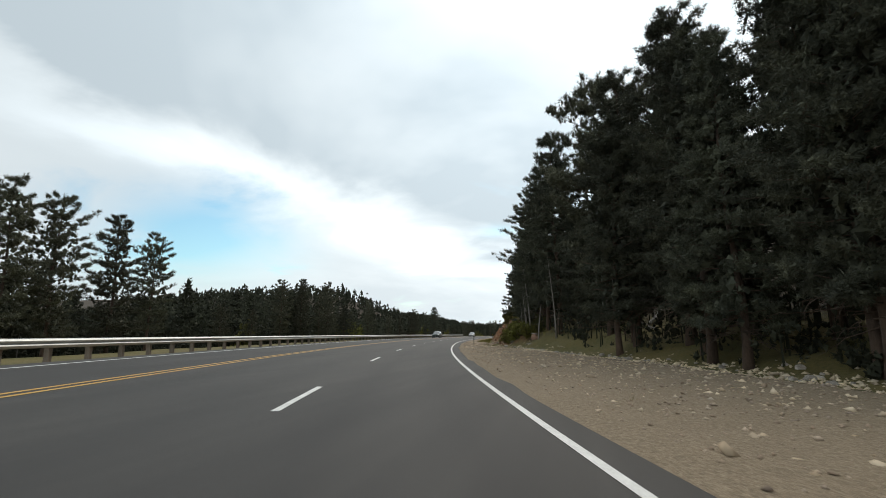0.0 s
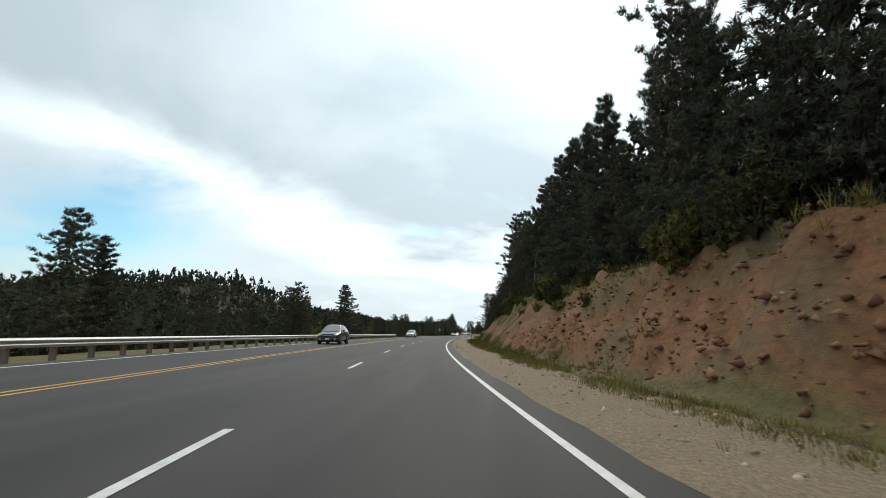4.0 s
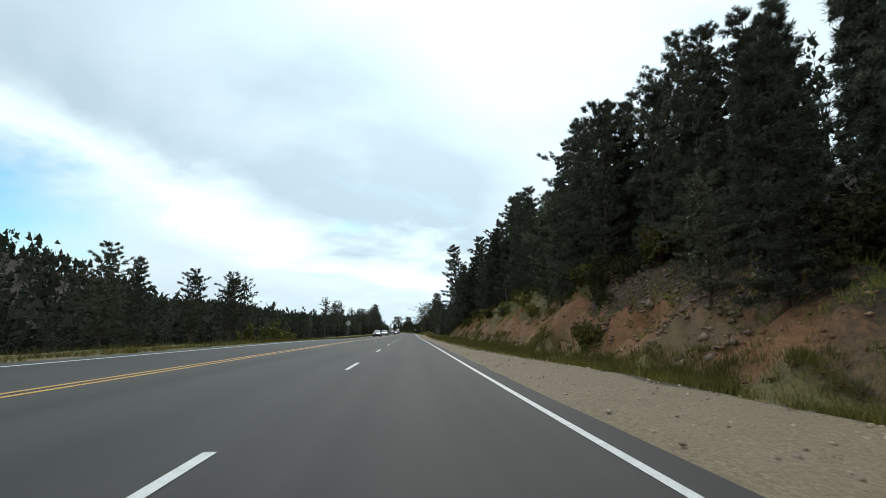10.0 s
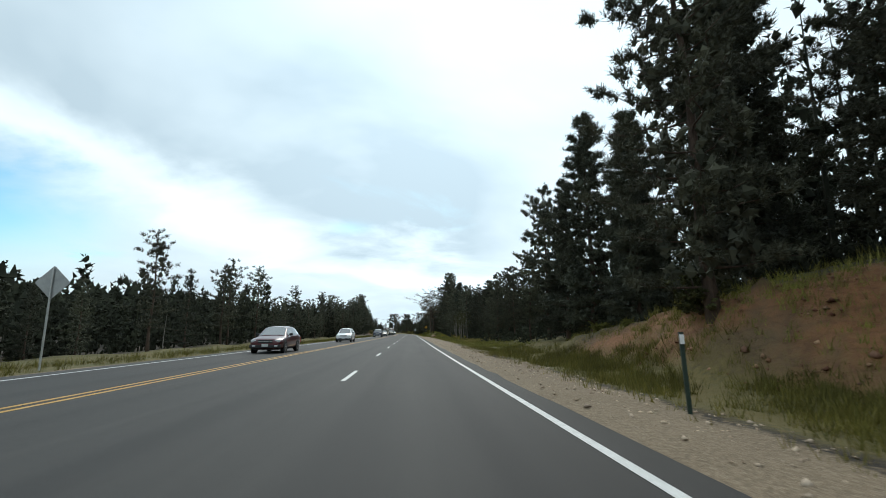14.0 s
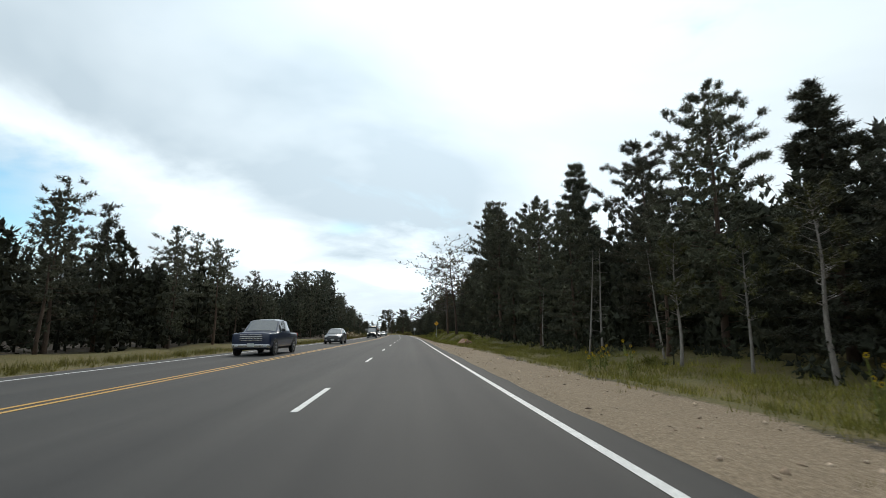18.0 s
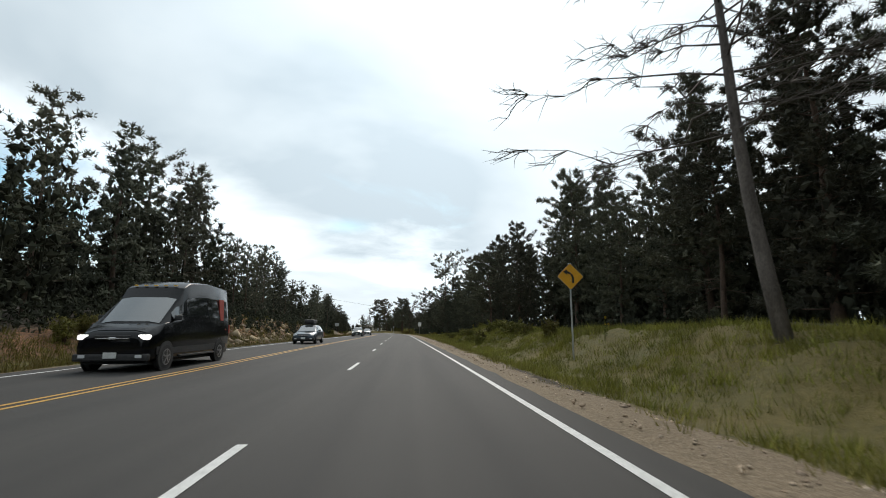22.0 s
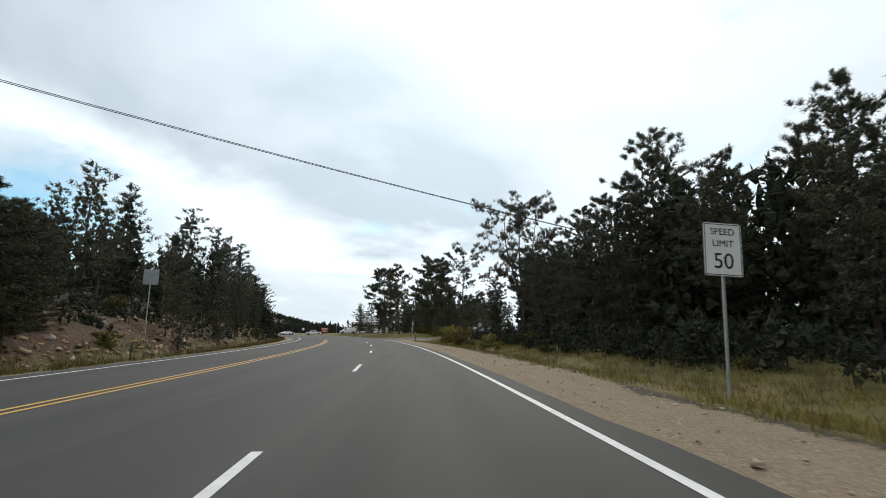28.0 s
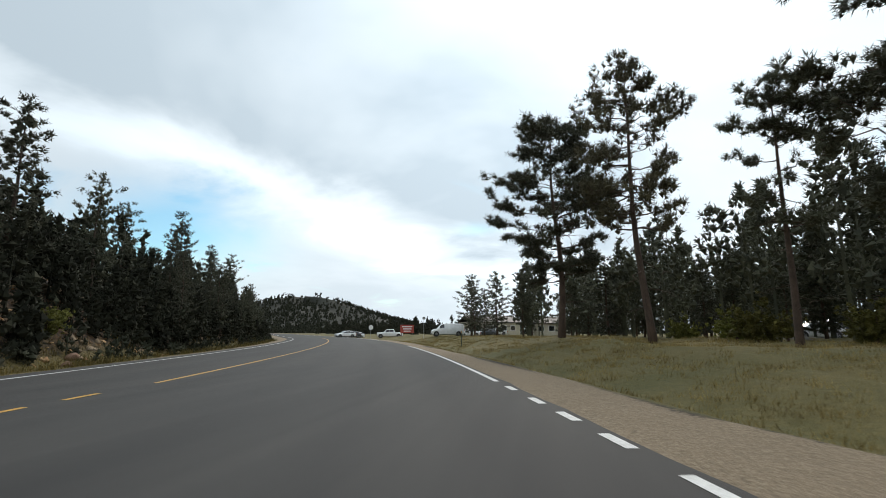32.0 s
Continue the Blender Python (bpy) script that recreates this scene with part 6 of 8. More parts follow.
ONC = -9.85
build_car("suv_car", "suv", "dark green mid-size suv in the oncoming lane", P_GREEN, road_pose(119, ONC, 180), roof="rails")
build_car("suv_car", "suv", "clean white crossover in the oncoming lane", P_WHITE, road_pose(183, ONC, 180), roof="rails")
build_car("wagon_car", "wagon", "maroon estate car in the oncoming lane", P_MAROON, road_pose(317, ONC, 180))
build_car("suv_car", "suv", "white off-roader in the oncoming lane", P_WHITE, road_pose(347, ONC, 180), roof="rails")
build_car("pickup_truck", "pickup", "dark blue crew-cab pickup with lit headlights", P_NAVY, road_pose(405, ONC, 180), lit=True)
build_car("suv_car", "suv", "dark grey suv in the oncoming lane", P_GREY, road_pose(430, ONC, 180), roof="rails")
build_car("passenger_van", "van", "tall black passenger van in the oncoming lane", P_BLACK, road_pose(484.5, ONC, 180), lit=True)
build_car("wagon_car", "wagon", "slate blue estate car with black roof box", P_SLATE, road_pose(509, ONC, 180), roof="box")
build_car("suv_car", "suv", "dark green suv with roof rails, oncoming lane", P_GREEN, road_pose(555, ONC, 180), lit=True, roof="rails")
build_car("wagon_car", "wagon", "dark green estate car with roof bars", P_GREEN, road_pose(584, ONC, 180), roof="rails")

P_BLACK.node_tree.nodes["Principled BSDF"].inputs["Specular IOR Level"].default_value = 0.25
_van = bpy.data.objects["passenger_van"]
for _sx in (-1, 1):
    part("side_stripe", pane_bm([(_sx * 0.99, -1.95, 1.48), (_sx * 0.99, -2.25, 1.48), (_sx * 0.965, -2.2, 2.25), (_sx * 0.965, -1.75, 2.25)][::-_sx], 0.004), M_SIGNRED, _van, "red stripe on the rear side")
    part("side_step", box_bm(0.16, 2.6, 0.06, _sx * 0.98, -0.1, 0.36, 0.015), M_TRIM, _van, "black running board")
    part("sill_panel", box_bm(0.03, 5.1, 0.22, _sx * 1.0, 0.0, 0.56, 0.01), M_TRIM, _van, "black lower panel")
    part("rear_marker", box_bm(0.03, 0.10, 0.07, _sx * 1.0, -2.5, 1.15, 0.01), M_SIGNRED, _van, "red side marker")
for _k in range(5):
    part("roof_light", box_bm(0.10, 0.06, 0.04, -0.6 + 0.3 * _k, 2.9 - 1.98, 2.52, 0.01), M_REFLECT, _van, "amber roof marker")
part("bonnet_line", box_bm(1.5, 0.03, 0.02, 0, 2.9 - 0.20, 1.155, 0.006), M_TRIM, _van)
part("badge", box_bm(0.20, 0.02, 0.08, 0, 2.9 + 0.005, 0.90, 0.03), M_CHROME, _van, "small chrome oval badge")

# ---- paint on the road ----
for _k in range(56):
    _s1 = 12.19 * _k + float(np.interp(12.19 * _k, [0, 560, 600, 625, 650], [6.9, 6.9, 7.2, 7.9, 8.3]))
    _d1 = float(np.interp(_s1, [0, 70, 130, 215, 250, 278, 302, 363, 437, 485, 510, 584, 622, 657, 670], [-3.62, -3.63, -3.8, -3.77, -3.8, -3.67, -3.5, -3.63, -3.64, -3.57, -3.8, -3.72, -3.55, -3.44, -3.42]))
    if _s1 > 664:
        break
    tagged(new("lane_dash", grid_mesh("lane_dash", stripe(_s1, _s1 + 3.05, _d1, 0.115, 1.0), M_WHITE if _s1 < 655 else M_WORN)), "white lane dash on the asphalt", "road marking", kind="structure")
for _s1, _ln in ((676.6, 3.0),):
    tagged(new("lane_dash", grid_mesh("lane_dash", stripe(_s1, _s1 + _ln, -3.42, 0.11, 1.0), M_WORN)), "worn white lane dash on the asphalt", "road marking", kind="structure")
for _s1 in (693.5, 695.4, 697.0, 698.5, 700.0, 701.8):
    tagged(new("edge_dash", grid_mesh("edge_dash", stripe(_s1, _s1 + 0.7, 0.3, 0.14, 0.4), M_WHITE)), "short white dash at the turn-off", "road marking", kind="structure")
tagged(new("edge_line", grid_mesh("edge_line", stripe(703.5, 733, 0.3, 0.13), M_WHITE)), "solid white edge line past the turn-off", "road marking", kind="structure")
tagged(new("edge_line", grid_mesh("edge_line", stripe(760, 1000, 0.3, 0.13), M_WHITE)), "solid white edge line past the turn-off", "road marking", kind="structure")
for _s1, _s2, _d1, _d2 in ((686.4, 689.4, -7.5, -7.45), (691.2, 692.6, -7.35, -7.3), (701.2, 702.1, -7.75, -7.7), (704.0, 790, -7.55, -6.2), (696.0, 700.4, -7.9, -7.8)):
    tagged(new("centre_dash", grid_mesh("centre_dash", stripe(_s1, _s2, (_d1, _d2), 0.12, 1.0), M_YELLOW)), "worn yellow centre line in pieces", "road marking", kind="structure")

# ---- guardrail along the outer verge ----
def guardrail(s_from, s_to, d):
    root = thing("guardrail", "long galvanised steel guardrail on timber posts", "guardrail", Matrix())
    ss = np.arange(s_from, s_to + 0.1, 1.9)
    prof = [(0.0, 0.40), (-0.03, 0.43), (-0.085, 0.475), (-0.085, 0.50), (0.0, 0.545), (0.0, 0.575), (-0.085, 0.62), (-0.085, 0.645), (-0.03, 0.69), (0.0, 0.72),
            (0.012, 0.72), (-0.018, 0.68), (-0.068, 0.645), (-0.068, 0.62), (0.014, 0.575), (0.014, 0.545), (-0.068, 0.50), (-0.068, 0.475), (-0.018, 0.44), (0.012, 0.40), (0.0, 0.40)]
    co = np.zeros((len(ss), len(prof), 3))
    for i, s in enumerate(ss):
        base = float(land(s, d))
        for j, (o, z) in enumerate(prof):
            x, y = at(s, d - o)
            co[i, j] = (float(x), float(y), base + z + 0.10)
    part("rail", grid_mesh("rail", co, M_STEEL), None, root)
    post_me = None
    for s in ss[::1]:
        if post_me is None:
            ob = part("post", box_bm(0.17, 0.17, 1.0, 0, 0, 0.28, 0.012), M_POST, root)
            blk = part("block", box_bm(0.16, 0.15, 0.34, 0, 0, 0, 0.01), M_POST, ob)
            post_me, blk_me = ob.data, blk.data
        else:
            ob = part("post", post_me, None, root)
            blk = part("block", blk_me, None, ob)
        x, y = at(s, d - 0.20)
        ob.matrix_basis = pose(float(x), float(y), float(land(s, d)), 0, 0, facing(s))
        blk.matrix_basis = Matrix.Translation((0.12, 0, 0.66))
    end = part("end_shoe", box_bm(0.10, 0.7, 0.36, 0, 0, 0.66, 0.04), M_STEEL, root, "curved steel end piece")
    x, y = at(s_to + 0.2, d)
    end.matrix_basis = pose(float(x), float(y), float(land(s_to, d)), 0, 0, facing(s_to) + 6)
    return root


guardrail(-40, 188, -14.3)


# ---- signs and posts ----
def mesh_text(body, size):
    cu = bpy.data.curves.new("letters", "FONT")
    cu.body, cu.size, cu.extrude, cu.align_x, cu.align_y = body, size, 0.002, "CENTER", "CENTER"
    ob = new("letters", cu)
    dg = bpy.context.evaluated_depsgraph_get()
    me = bpy.data.meshes.new_from_object(ob.evaluated_get(dg))
    bpy.data.objects.remove(ob)
    me.materials.clear()
    return me


def sign_panel(w, h, r, shape="rect"):
    """A sheet-metal panel in the x-z plane, 4 mm thick, with rounded corners."""
    bm = bmesh.new()
    pts = []
    if shape == "oct":
        for k in range(8):
            a = math.pi / 8 + k * math.pi / 4
            pts.append((math.cos(a) * w / 2 / math.cos(math.pi / 8), math.sin(a) * w / 2 / math.cos(math.pi / 8)))
    elif shape == "round":
        pts = [(math.cos(k * math.pi / 12) * w / 2, math.sin(k * math.pi / 12) * w / 2) for k in range(24)]
    else:
        for cx, cz, a0 in ((1, 1, 0), (-1, 1, 90), (-1, -1, 180), (1, -1, 270)):
            for k in range(4):
                a = radians(a0 + k * 30)
                pts.append((cx * (w / 2 - r) + math.cos(a) * r, cz * (h / 2 - r) + math.sin(a) * r))
        if shape == "diamond":
            c = math.sqrt(0.5)
            pts = [((x - z) * c, (x + z) * c) for x, z in pts]
    fr = [bm.verts.new((x, -0.002, z)) for x, z in pts]
    bk = [bm.verts.new((x, 0.002, z)) for x, z in pts]
    bm.faces.new(fr)
    bm.faces.new(bk[::-1])
    n = len(pts)
    for k in range(n):
        bm.faces.new((fr[k], bk[k], bk[(k + 1) % n], fr[(k + 1) % n]))
    bmesh.ops.recalc_face_normals(bm, faces=bm.faces[:])
    return bm


def sign_on_post(name, label, s, d, top, w, h, shape, face, turn=0.0, post=M_STEEL, lean=0.0, z=None):
    """A sign whose face looks back along the road (turn 180: it shows its back)."""
    p = spot(s, d)
    if z is not None:
        p.z = z
    root = thing(name, label, "road sign", Matrix.Translation(p) @ pose(0, 0, 0, 0, lean, facing(s) + turn))
    tall = top if shape != "diamond" else top - 0.1
    part("post", box_bm(0.06, 0.05, tall + 0.4, 0, 0.04, tall / 2 - 0.2, 0.01), post, root)
    hh = h / 2 if shape != "diamond" else h * math.sqrt(0.5)
    cz = top - hh
    panel = part("panel", sign_panel(w, h, 0.05, shape), M_SIGNBACK, root, "bare metal panel", Matrix.Translation((0, 0, cz)))
    if face is not None:
        part("face", sign_panel(w - 0.02, h - 0.02, 0.045, shape), face, panel, "painted front", Matrix.Translation((0, -0.006, 0)))
    for dz in (-0.3 * hh, 0.3 * hh):
        part("bolt", cyl_bm(0.014, 0.02, "Y", 8, 0, (0, -0.012, dz)), M_STEEL, panel)
    return root, panel


root, panel = sign_on_post("speed_limit_sign", "white speed limit sign reading 50 on a steel post", 612.4, 4.78, 3.9, 0.92, 1.22, "rect", M_SIGNWHITE, lean=3.0)
for _t, _sz, _z in (("SPEED", 0.215, 0.40), ("LIMIT", 0.215, 0.13), ("50", 0.50, -0.28)):
    part("lettering", mesh_text(_t, _sz), M_SIGNBLACK, panel, "black lettering", pose(0, -0.012, _z, 90, 0, 0))
for _w2, _h2, _x2, _z2 in ((0.86, 0.016, 0, 0.575), (0.86, 0.016, 0, -0.575), (0.016, 1.15, 0.425, 0), (0.016, 1.15, -0.425, 0)):
    part("border", box_bm(_w2, 0.004, _h2, _x2, -0.011, _z2), M_SIGNBLACK, panel, "black border line")

root, panel = sign_on_post("curve_sign", "yellow diamond warning sign with black curved arrow", 486, 4.55, 3.75, 0.76, 0.76, "diamond", M_SIGNYELLOW)
_arc = [(0.10, -0.26), (0.10, -0.05), (0.06, 0.06), (-0.02, 0.13), (-0.13, 0.17)]
_v, _f = tube([(x, -0.012, z) for x, z in _arc], [0.045] * 5, 6)
_v = [(x, -0.012 + (y + 0.012) * 0.06, z) for x, y, z in _v]
part("arrow_shaft", (_v, _f), M_SIGNBLACK, panel, "black arrow shaft")
part("arrow_head", ([(-0.12, -0.014, 0.28), (-0.12, -0.014, 0.06), (-0.30, -0.014, 0.19), (-0.12, -0.010, 0.28), (-0.12, -0.010, 0.06), (-0.30, -0.010, 0.19)],
                    [(0, 1, 2), (5, 4, 3), (0, 3, 4, 1), (1, 4, 5, 2), (2, 5, 3, 0)]), M_SIGNBLACK, panel, "black arrow head")
sign_on_post("diamond_sign", "diamond road sign seen from its grey back", 306.5, -15.5, 3.9, 0.92, 0.92, "diamond", M_SIGNYELLOW, 180)
sign_on_post("road_sign", "square road sign seen from its grey back", 636, -18.0, 4.3, 0.95, 1.0, "rect", M_SIGNWHITE, 180, z=0.9)
sign_on_post("road_sign", "square road sign seen from its grey back", 593, -18.0, 3.2, 0.95, 0.75, "rect", M_SIGNWHITE, 180)
sign_on_post("stop_sign", "octagonal stop sign seen from its pale back", 702.5, 27.0, 2.5, 0.95, 0.95, "oct", M_SIGNRED, 150)
sign_on_post("sign_on_pole", "pale sign on a steel pole, seen at a slant", 690.6, 8.4, 3.2, 0.62, 1.15, "oct", M_SIGNWHITE, 120)
sign_on_post("round_sign", "round white sign on a post by the car park", 796, 4.7, 3.0, 1.0, 1.0, "round", M_SIGNWHITE)
sign_on_post("road_sign", "dark round sign on a thin post", 768, 8.5, 3.6, 0.5, 0.5, "round", None)


def delineator(s, d, tall=1.25, top=M_SIGNWHITE, lean=0.0, label="dark marker post with a pale reflector"):
    root = thing("marker_post", label, "marker post", Matrix.Translation(spot(s, d)) @ pose(0, 0, 0, lean, lean * 0.5, facing(s)), group="marker posts")
    part("post", box_bm(0.075, 0.03, tall + 0.3, 0, 0, tall / 2 - 0.15, 0.006), M_GREENPOST, root)
    part("reflector", box_bm(0.08, 0.012, 0.16, 0, -0.022, tall - 0.10, 0.003), top, root, "pale reflector")
    part("cap", box_bm(0.08, 0.036, 0.02, 0, 0, tall + 0.01, 0.004), M_GREENPOST, root)


for _s1, _d1, _t1, _m1, _l1 in ((60.2, 2.25, 1.25, M_SIGNWHITE, 2), (136, 2.9, 1.3, M_REFLECT, 0), (295.3, 2.6, 1.3, M_SIGNWHITE, -2), (457.5, 2.6, 1.25, M_SIGNWHITE, 0),
                               (598.5, 6.4, 0.95, M_SIGNWHITE, 3), (667.5, 3.9, 1.25, M_SIGNWHITE, 0), (731.5, 4.6, 1.3, M_REFLECT, 0), (379, -14.8, 1.1, M_REFLECT, 0), (629, -15.6, 1.1, M_REFLECT, 0)):
    delineator(_s1, _d1, _t1, _m1, _l1)
delineator(187.4, 5.0, 0.55, M_SIGNWHITE, 6, "short white broken marker stub")

# ---- rocks ----
def rock_me(seed, flat=0.7, rough_=0.28, cuts=2):
    rng = np.random.default_rng(seed)
    bm = bmesh.new()
    bmesh.ops.create_icosphere(bm, subdivisions=cuts, radius=0.5)
    ax = rng.normal(size=(7, 3))
    ax /= np.linalg.norm(ax, axis=1)[:, None]
    lim = rng.uniform(0.26, 0.44, 7)
    for v in bm.verts:
        p = np.array(v.co)
        for a, l in zip(ax, lim):
            over = p @ a - l
            if over > 0:
                p = p - a * over * 0.9
        p += rng.normal(size=3) * rough_ * 0.06
        v.co = (p[0], p[1] * 0.85, p[2] * flat)
    me = bpy.data.meshes.new("rock")
    bm.to_mesh(me)
    bm.free()
    return me


ROCKS = [rock_me(60 + k, 0.6 + 0.06 * k) for k in range(6)]


def rock(s, d, size, material=M_STONE, label="pale broken stone lying on the verge", sink=0.22, me=None, group="stones along the verge", z=None, scale=(1, 1, 1)):
    me = me or trng.choice(ROCKS)
    p = spot(s, d)
    if z is not None:
        p.z = z
    ob = new("stone" if size < 0.7 else "boulder", me)
    if not me.materials:
        me.materials.append(None)
    ob.material_slots[0].link = "OBJECT"
    ob.material_slots[0].material = material
    p.z += size * (0.30 - sink)
    ob.matrix_basis = Matrix.Translation(p) @ pose(0, 0, 0, trng.uniform(-12, 12), trng.uniform(-12, 12), trng.uniform(0, 360)) @ Matrix.Diagonal((size * scale[0], size * scale[1], size * scale[2], 1))
    return tagged(ob, label, "stone" if size < 0.7 else "boulder", group)


for _k in range(95):
    _s1 = trng.uniform(-5, 52)
    _d1 = float(np.interp(_s1, [-60, 24, 40, 55], [12.8, 10.8, 7.6, 5.8])) + trng.gauss(0, 0.55)
    rock(_s1, _d1, trng.choice([0.18, 0.24, 0.3, 0.38, 0.5]) * trng.uniform(0.8, 1.2))
_tan = rock(51.4, 8.6, 0.95, M_REDSTONE, "rounded tan boulder at the forest edge", 0.16, ROCKS[1], "", None, (1.15, 1.1, 1.25))
_top = max((_tan.matrix_basis @ v.co).z for v in _tan.data.vertices)
rock(51.5, 8.65, 0.62, M_STONE, "grey slab resting on a tan boulder", 0.3, ROCKS[4], "", _top - 0.02, (1.5, 1.1, 0.42))
rock(50.8, 8.1, 0.9, M_STONE, "pale flat rock below the boulder", 0.3, ROCKS[3], "", None, (1.1, 0.9, 0.4))
rock(440.8, 5.3, 2.5, M_REDSTONE, "broad smooth tan boulder in the grass", 0.24, ROCKS[1], "", None, (1.1, 0.85, 0.62))
rock(440.5, 5.9, 1.2, M_REDSTONE, "tan boulder beside a larger one", 0.16, ROCKS[0], "", None, (1.0, 0.8, 0.6))
for _s1, _d1, _z1 in ((374, 11.5, 1.2), (376, 13, 0.9), (371, 12.5, 0.8), (368, 11, 0.6)):
    rock(_s1, _d1, _z1, M_STONE, "pale rock among the verge grass", 0.2, None, "", None, (1.1, 0.9, 0.6))
for _k in range(60):
    _s1 = trng.choice([trng.uniform(500, 565), trng.uniform(622, 720)])
    _f1 = float(np.interp(_s1, LEFT[:, 0], LEFT[:, 1]))
    rock(_s1, -(_f1 + trng.uniform(-0.5, 4.2)), trng.uniform(0.25, 0.75), trng.choice([M_STONE, M_REDSTONE]), "angular stone on the rocky bank", 0.25, None, "stones of the rocky bank")
for _k in range(70):
    _s1 = trng.uniform(64, 300)
    _c = [float(np.interp(_s1, RIGHT[:, 0], RIGHT[:, j])) for j in range(1, 6)]
    _d1 = trng.choice([_c[1] + trng.gauss(-0.2, 0.4), _c[1] + _c[3] * trng.uniform(0.2, 1.1)])
    rock(_s1, _d1, trng.uniform(0.12, 0.32), trng.choice([M_STONE, M_REDSTONE, M_REDSTONE]), "loose stone on the red earth cut", 0.3, None, "stones of the earth cut")

# ---- fallen timber ----
def log(label, a, b, r, name="fallen_log", stubs=4, bark=M_GREYWOOD):
    root = thing(name, label, "log", Matrix())
    a, b = Vector(a), Vector(b)
    rng = np.random.default_rng(int(abs(a.x * 10) + abs(a.y)))
    mids = [a.lerp(b, k / 5) + Vector(rng.normal(size=3) * 0.05) for k in range(6)]
    part("trunk", tube(mids, [r * (1.0 - 0.11 * k) for k in range(6)], 8), bark, root)
    for k in range(stubs):
        p = a.lerp(b, rng.uniform(0.3, 0.95))
        part("branch_stub", tube([p, p + Vector(rng.normal(size=3) * 0.35 + np.array([0, 0, 0.15]))], [r * 0.35, r * 0.12], 5), bark, root)
    return root


log("long grey fallen pole leaning down the earth cut", spot(128.5, 4.2, -0.1), spot(132.0, 10.4, -0.25), 0.05, stubs=7, bark=M_DEADBARK)
log("grey fallen log on the forest floor", spot(36, 15, -0.15), spot(40, 17.5, -0.2), 0.13)
log("grey fallen log on the forest floor", spot(33, 14.2, -0.12), spot(38.5, 15.2, -0.15), 0.09)
log("broken grey branch on the earth cut", spot(75, 7.2, -0.08), spot(78, 8.0, -0.1), 0.07)
log("broken grey branch on the earth cut", spot(147, 10.2, -0.06), spot(150, 10.8, -0.08), 0.06)
log("grey fallen log in the brush", spot(523, 8.5, -0.1), spot(526, 9.5, -0.3), 0.07, stubs=8, bark=M_DEADBARK)
for _s1, _d1, _h1 in ((143, 11.8, 7.0), (163, 14, 6.0), (167, 11.0, 4.5), (70, 9.5, 5.5), (196, 9.3, 4.2), (268, 12, 5.0), (405, 8.7, 6.5), (404, 9.1, 6.2), (398, 9.4, 5.0), (415, 8.8, 5.0)):
    plant("snag_b", _s1, _d1, _h1, group="slender dead trunks", lean=trng.uniform(-6, 6))
for _s1, _d1, _h1, _l1 in ((58.5, 8.6, 5.6, 3), (56.3, 8.9, 8.0, 5), (57.6, 8.2, 4.0, -4), (50.4, 8.9, 7.0, 14), (46.5, 10.0, 8.0, 6), (61.5, 9.0, 6.0, -3)):
    plant("snag_b", _s1, _d1, _h1, group="slender dead trunks", lean=_l1)

# the crumbling ledge, its rubble, and dead branches on the first earth cut
for _k in range(34):
    _s1, _d1 = 77.4 + trng.gauss(0, 0.75), 6.9 + trng.gauss(0, 0.40)
    rock(_s1, _d1, trng.uniform(0.22, 0.6), M_REDSTONE, "red-brown block of the crumbling ledge", 0.46, None, "ledge stones on the earth cut", None, (1.1, 0.9, 0.8))
for _k in range(44):
    _s1 = trng.uniform(68.5, 74.5)
    rock(_s1, 5.25 + trng.gauss(0, 0.22), trng.uniform(0.10, 0.34), M_STONE if _k % 3 else M_REDSTONE, "broken stone in the rubble below the cut", 0.2, None, "rubble below the earth cut")
for _k in range(46):
    _s1 = trng.uniform(196, 202)
    rock(_s1, 7.0 + trng.gauss(0, 0.5), trng.uniform(0.12, 0.36), M_STONE if _k % 4 else M_REDSTONE, "broken stone on the eroded slope", 0.24, None, "stones on the eroded slope")
for _s1, _d1, _z1 in ((67.0, 8.2, 0.4), (58.6, 6.9, 0.5), (76.9, 5.3, 0.42), (75.3, 5.2, 0.36), (66.2, 5.5, 0.4)):
    rock(_s1, _d1, _z1, M_STONE, "pale granite stone on the verge", 0.15, None, "pale granite stones")
log("forked dead branch lying on the earth cut", spot(71.8, 7.3, 0.12), spot(69.2, 9.3, 0.35), 0.06, "dead_branch", 4, M_DEADBARK)
log("forked dead branch lying on the earth cut", spot(70.8, 7.4, 0.10), spot(68.6, 8.3, 0.10), 0.07, "dead_branch", 3, M_DEADBARK)
log("dark root stump in the rubble", spot(71.9, 5.3, 0.05), spot(70.4, 5.6, 0.28), 0.07, "dead_branch", 7, M_DEADBARK)
log("dead branch sticking out of the earth cut", spot(79.8, 7.2, -0.1), spot(79.0, 7.0, 0.9), 0.05, "dead_branch", 5, M_DEADBARK)
log("dead branch at the foot of the cut", spot(65.5, 5.3, 0.05), spot(64.2, 5.6, 0.35), 0.05, "dead_branch", 5, M_GREYWOOD)
for _s1, _d1 in ((70.0, 6.9), (68.8, 6.7), (67.9, 7.0), (81.5, 7.6), (83, 8.0), (74.4, 7.8)):
    log("thin root hanging from the earth cut", spot(_s1, _d1, 0.05), spot(_s1 - trng.uniform(0.6, 1.6), _d1 - trng.uniform(-0.1, 0.3), 0.06), 0.025, "dead_branch", 3, M_DEADBARK)
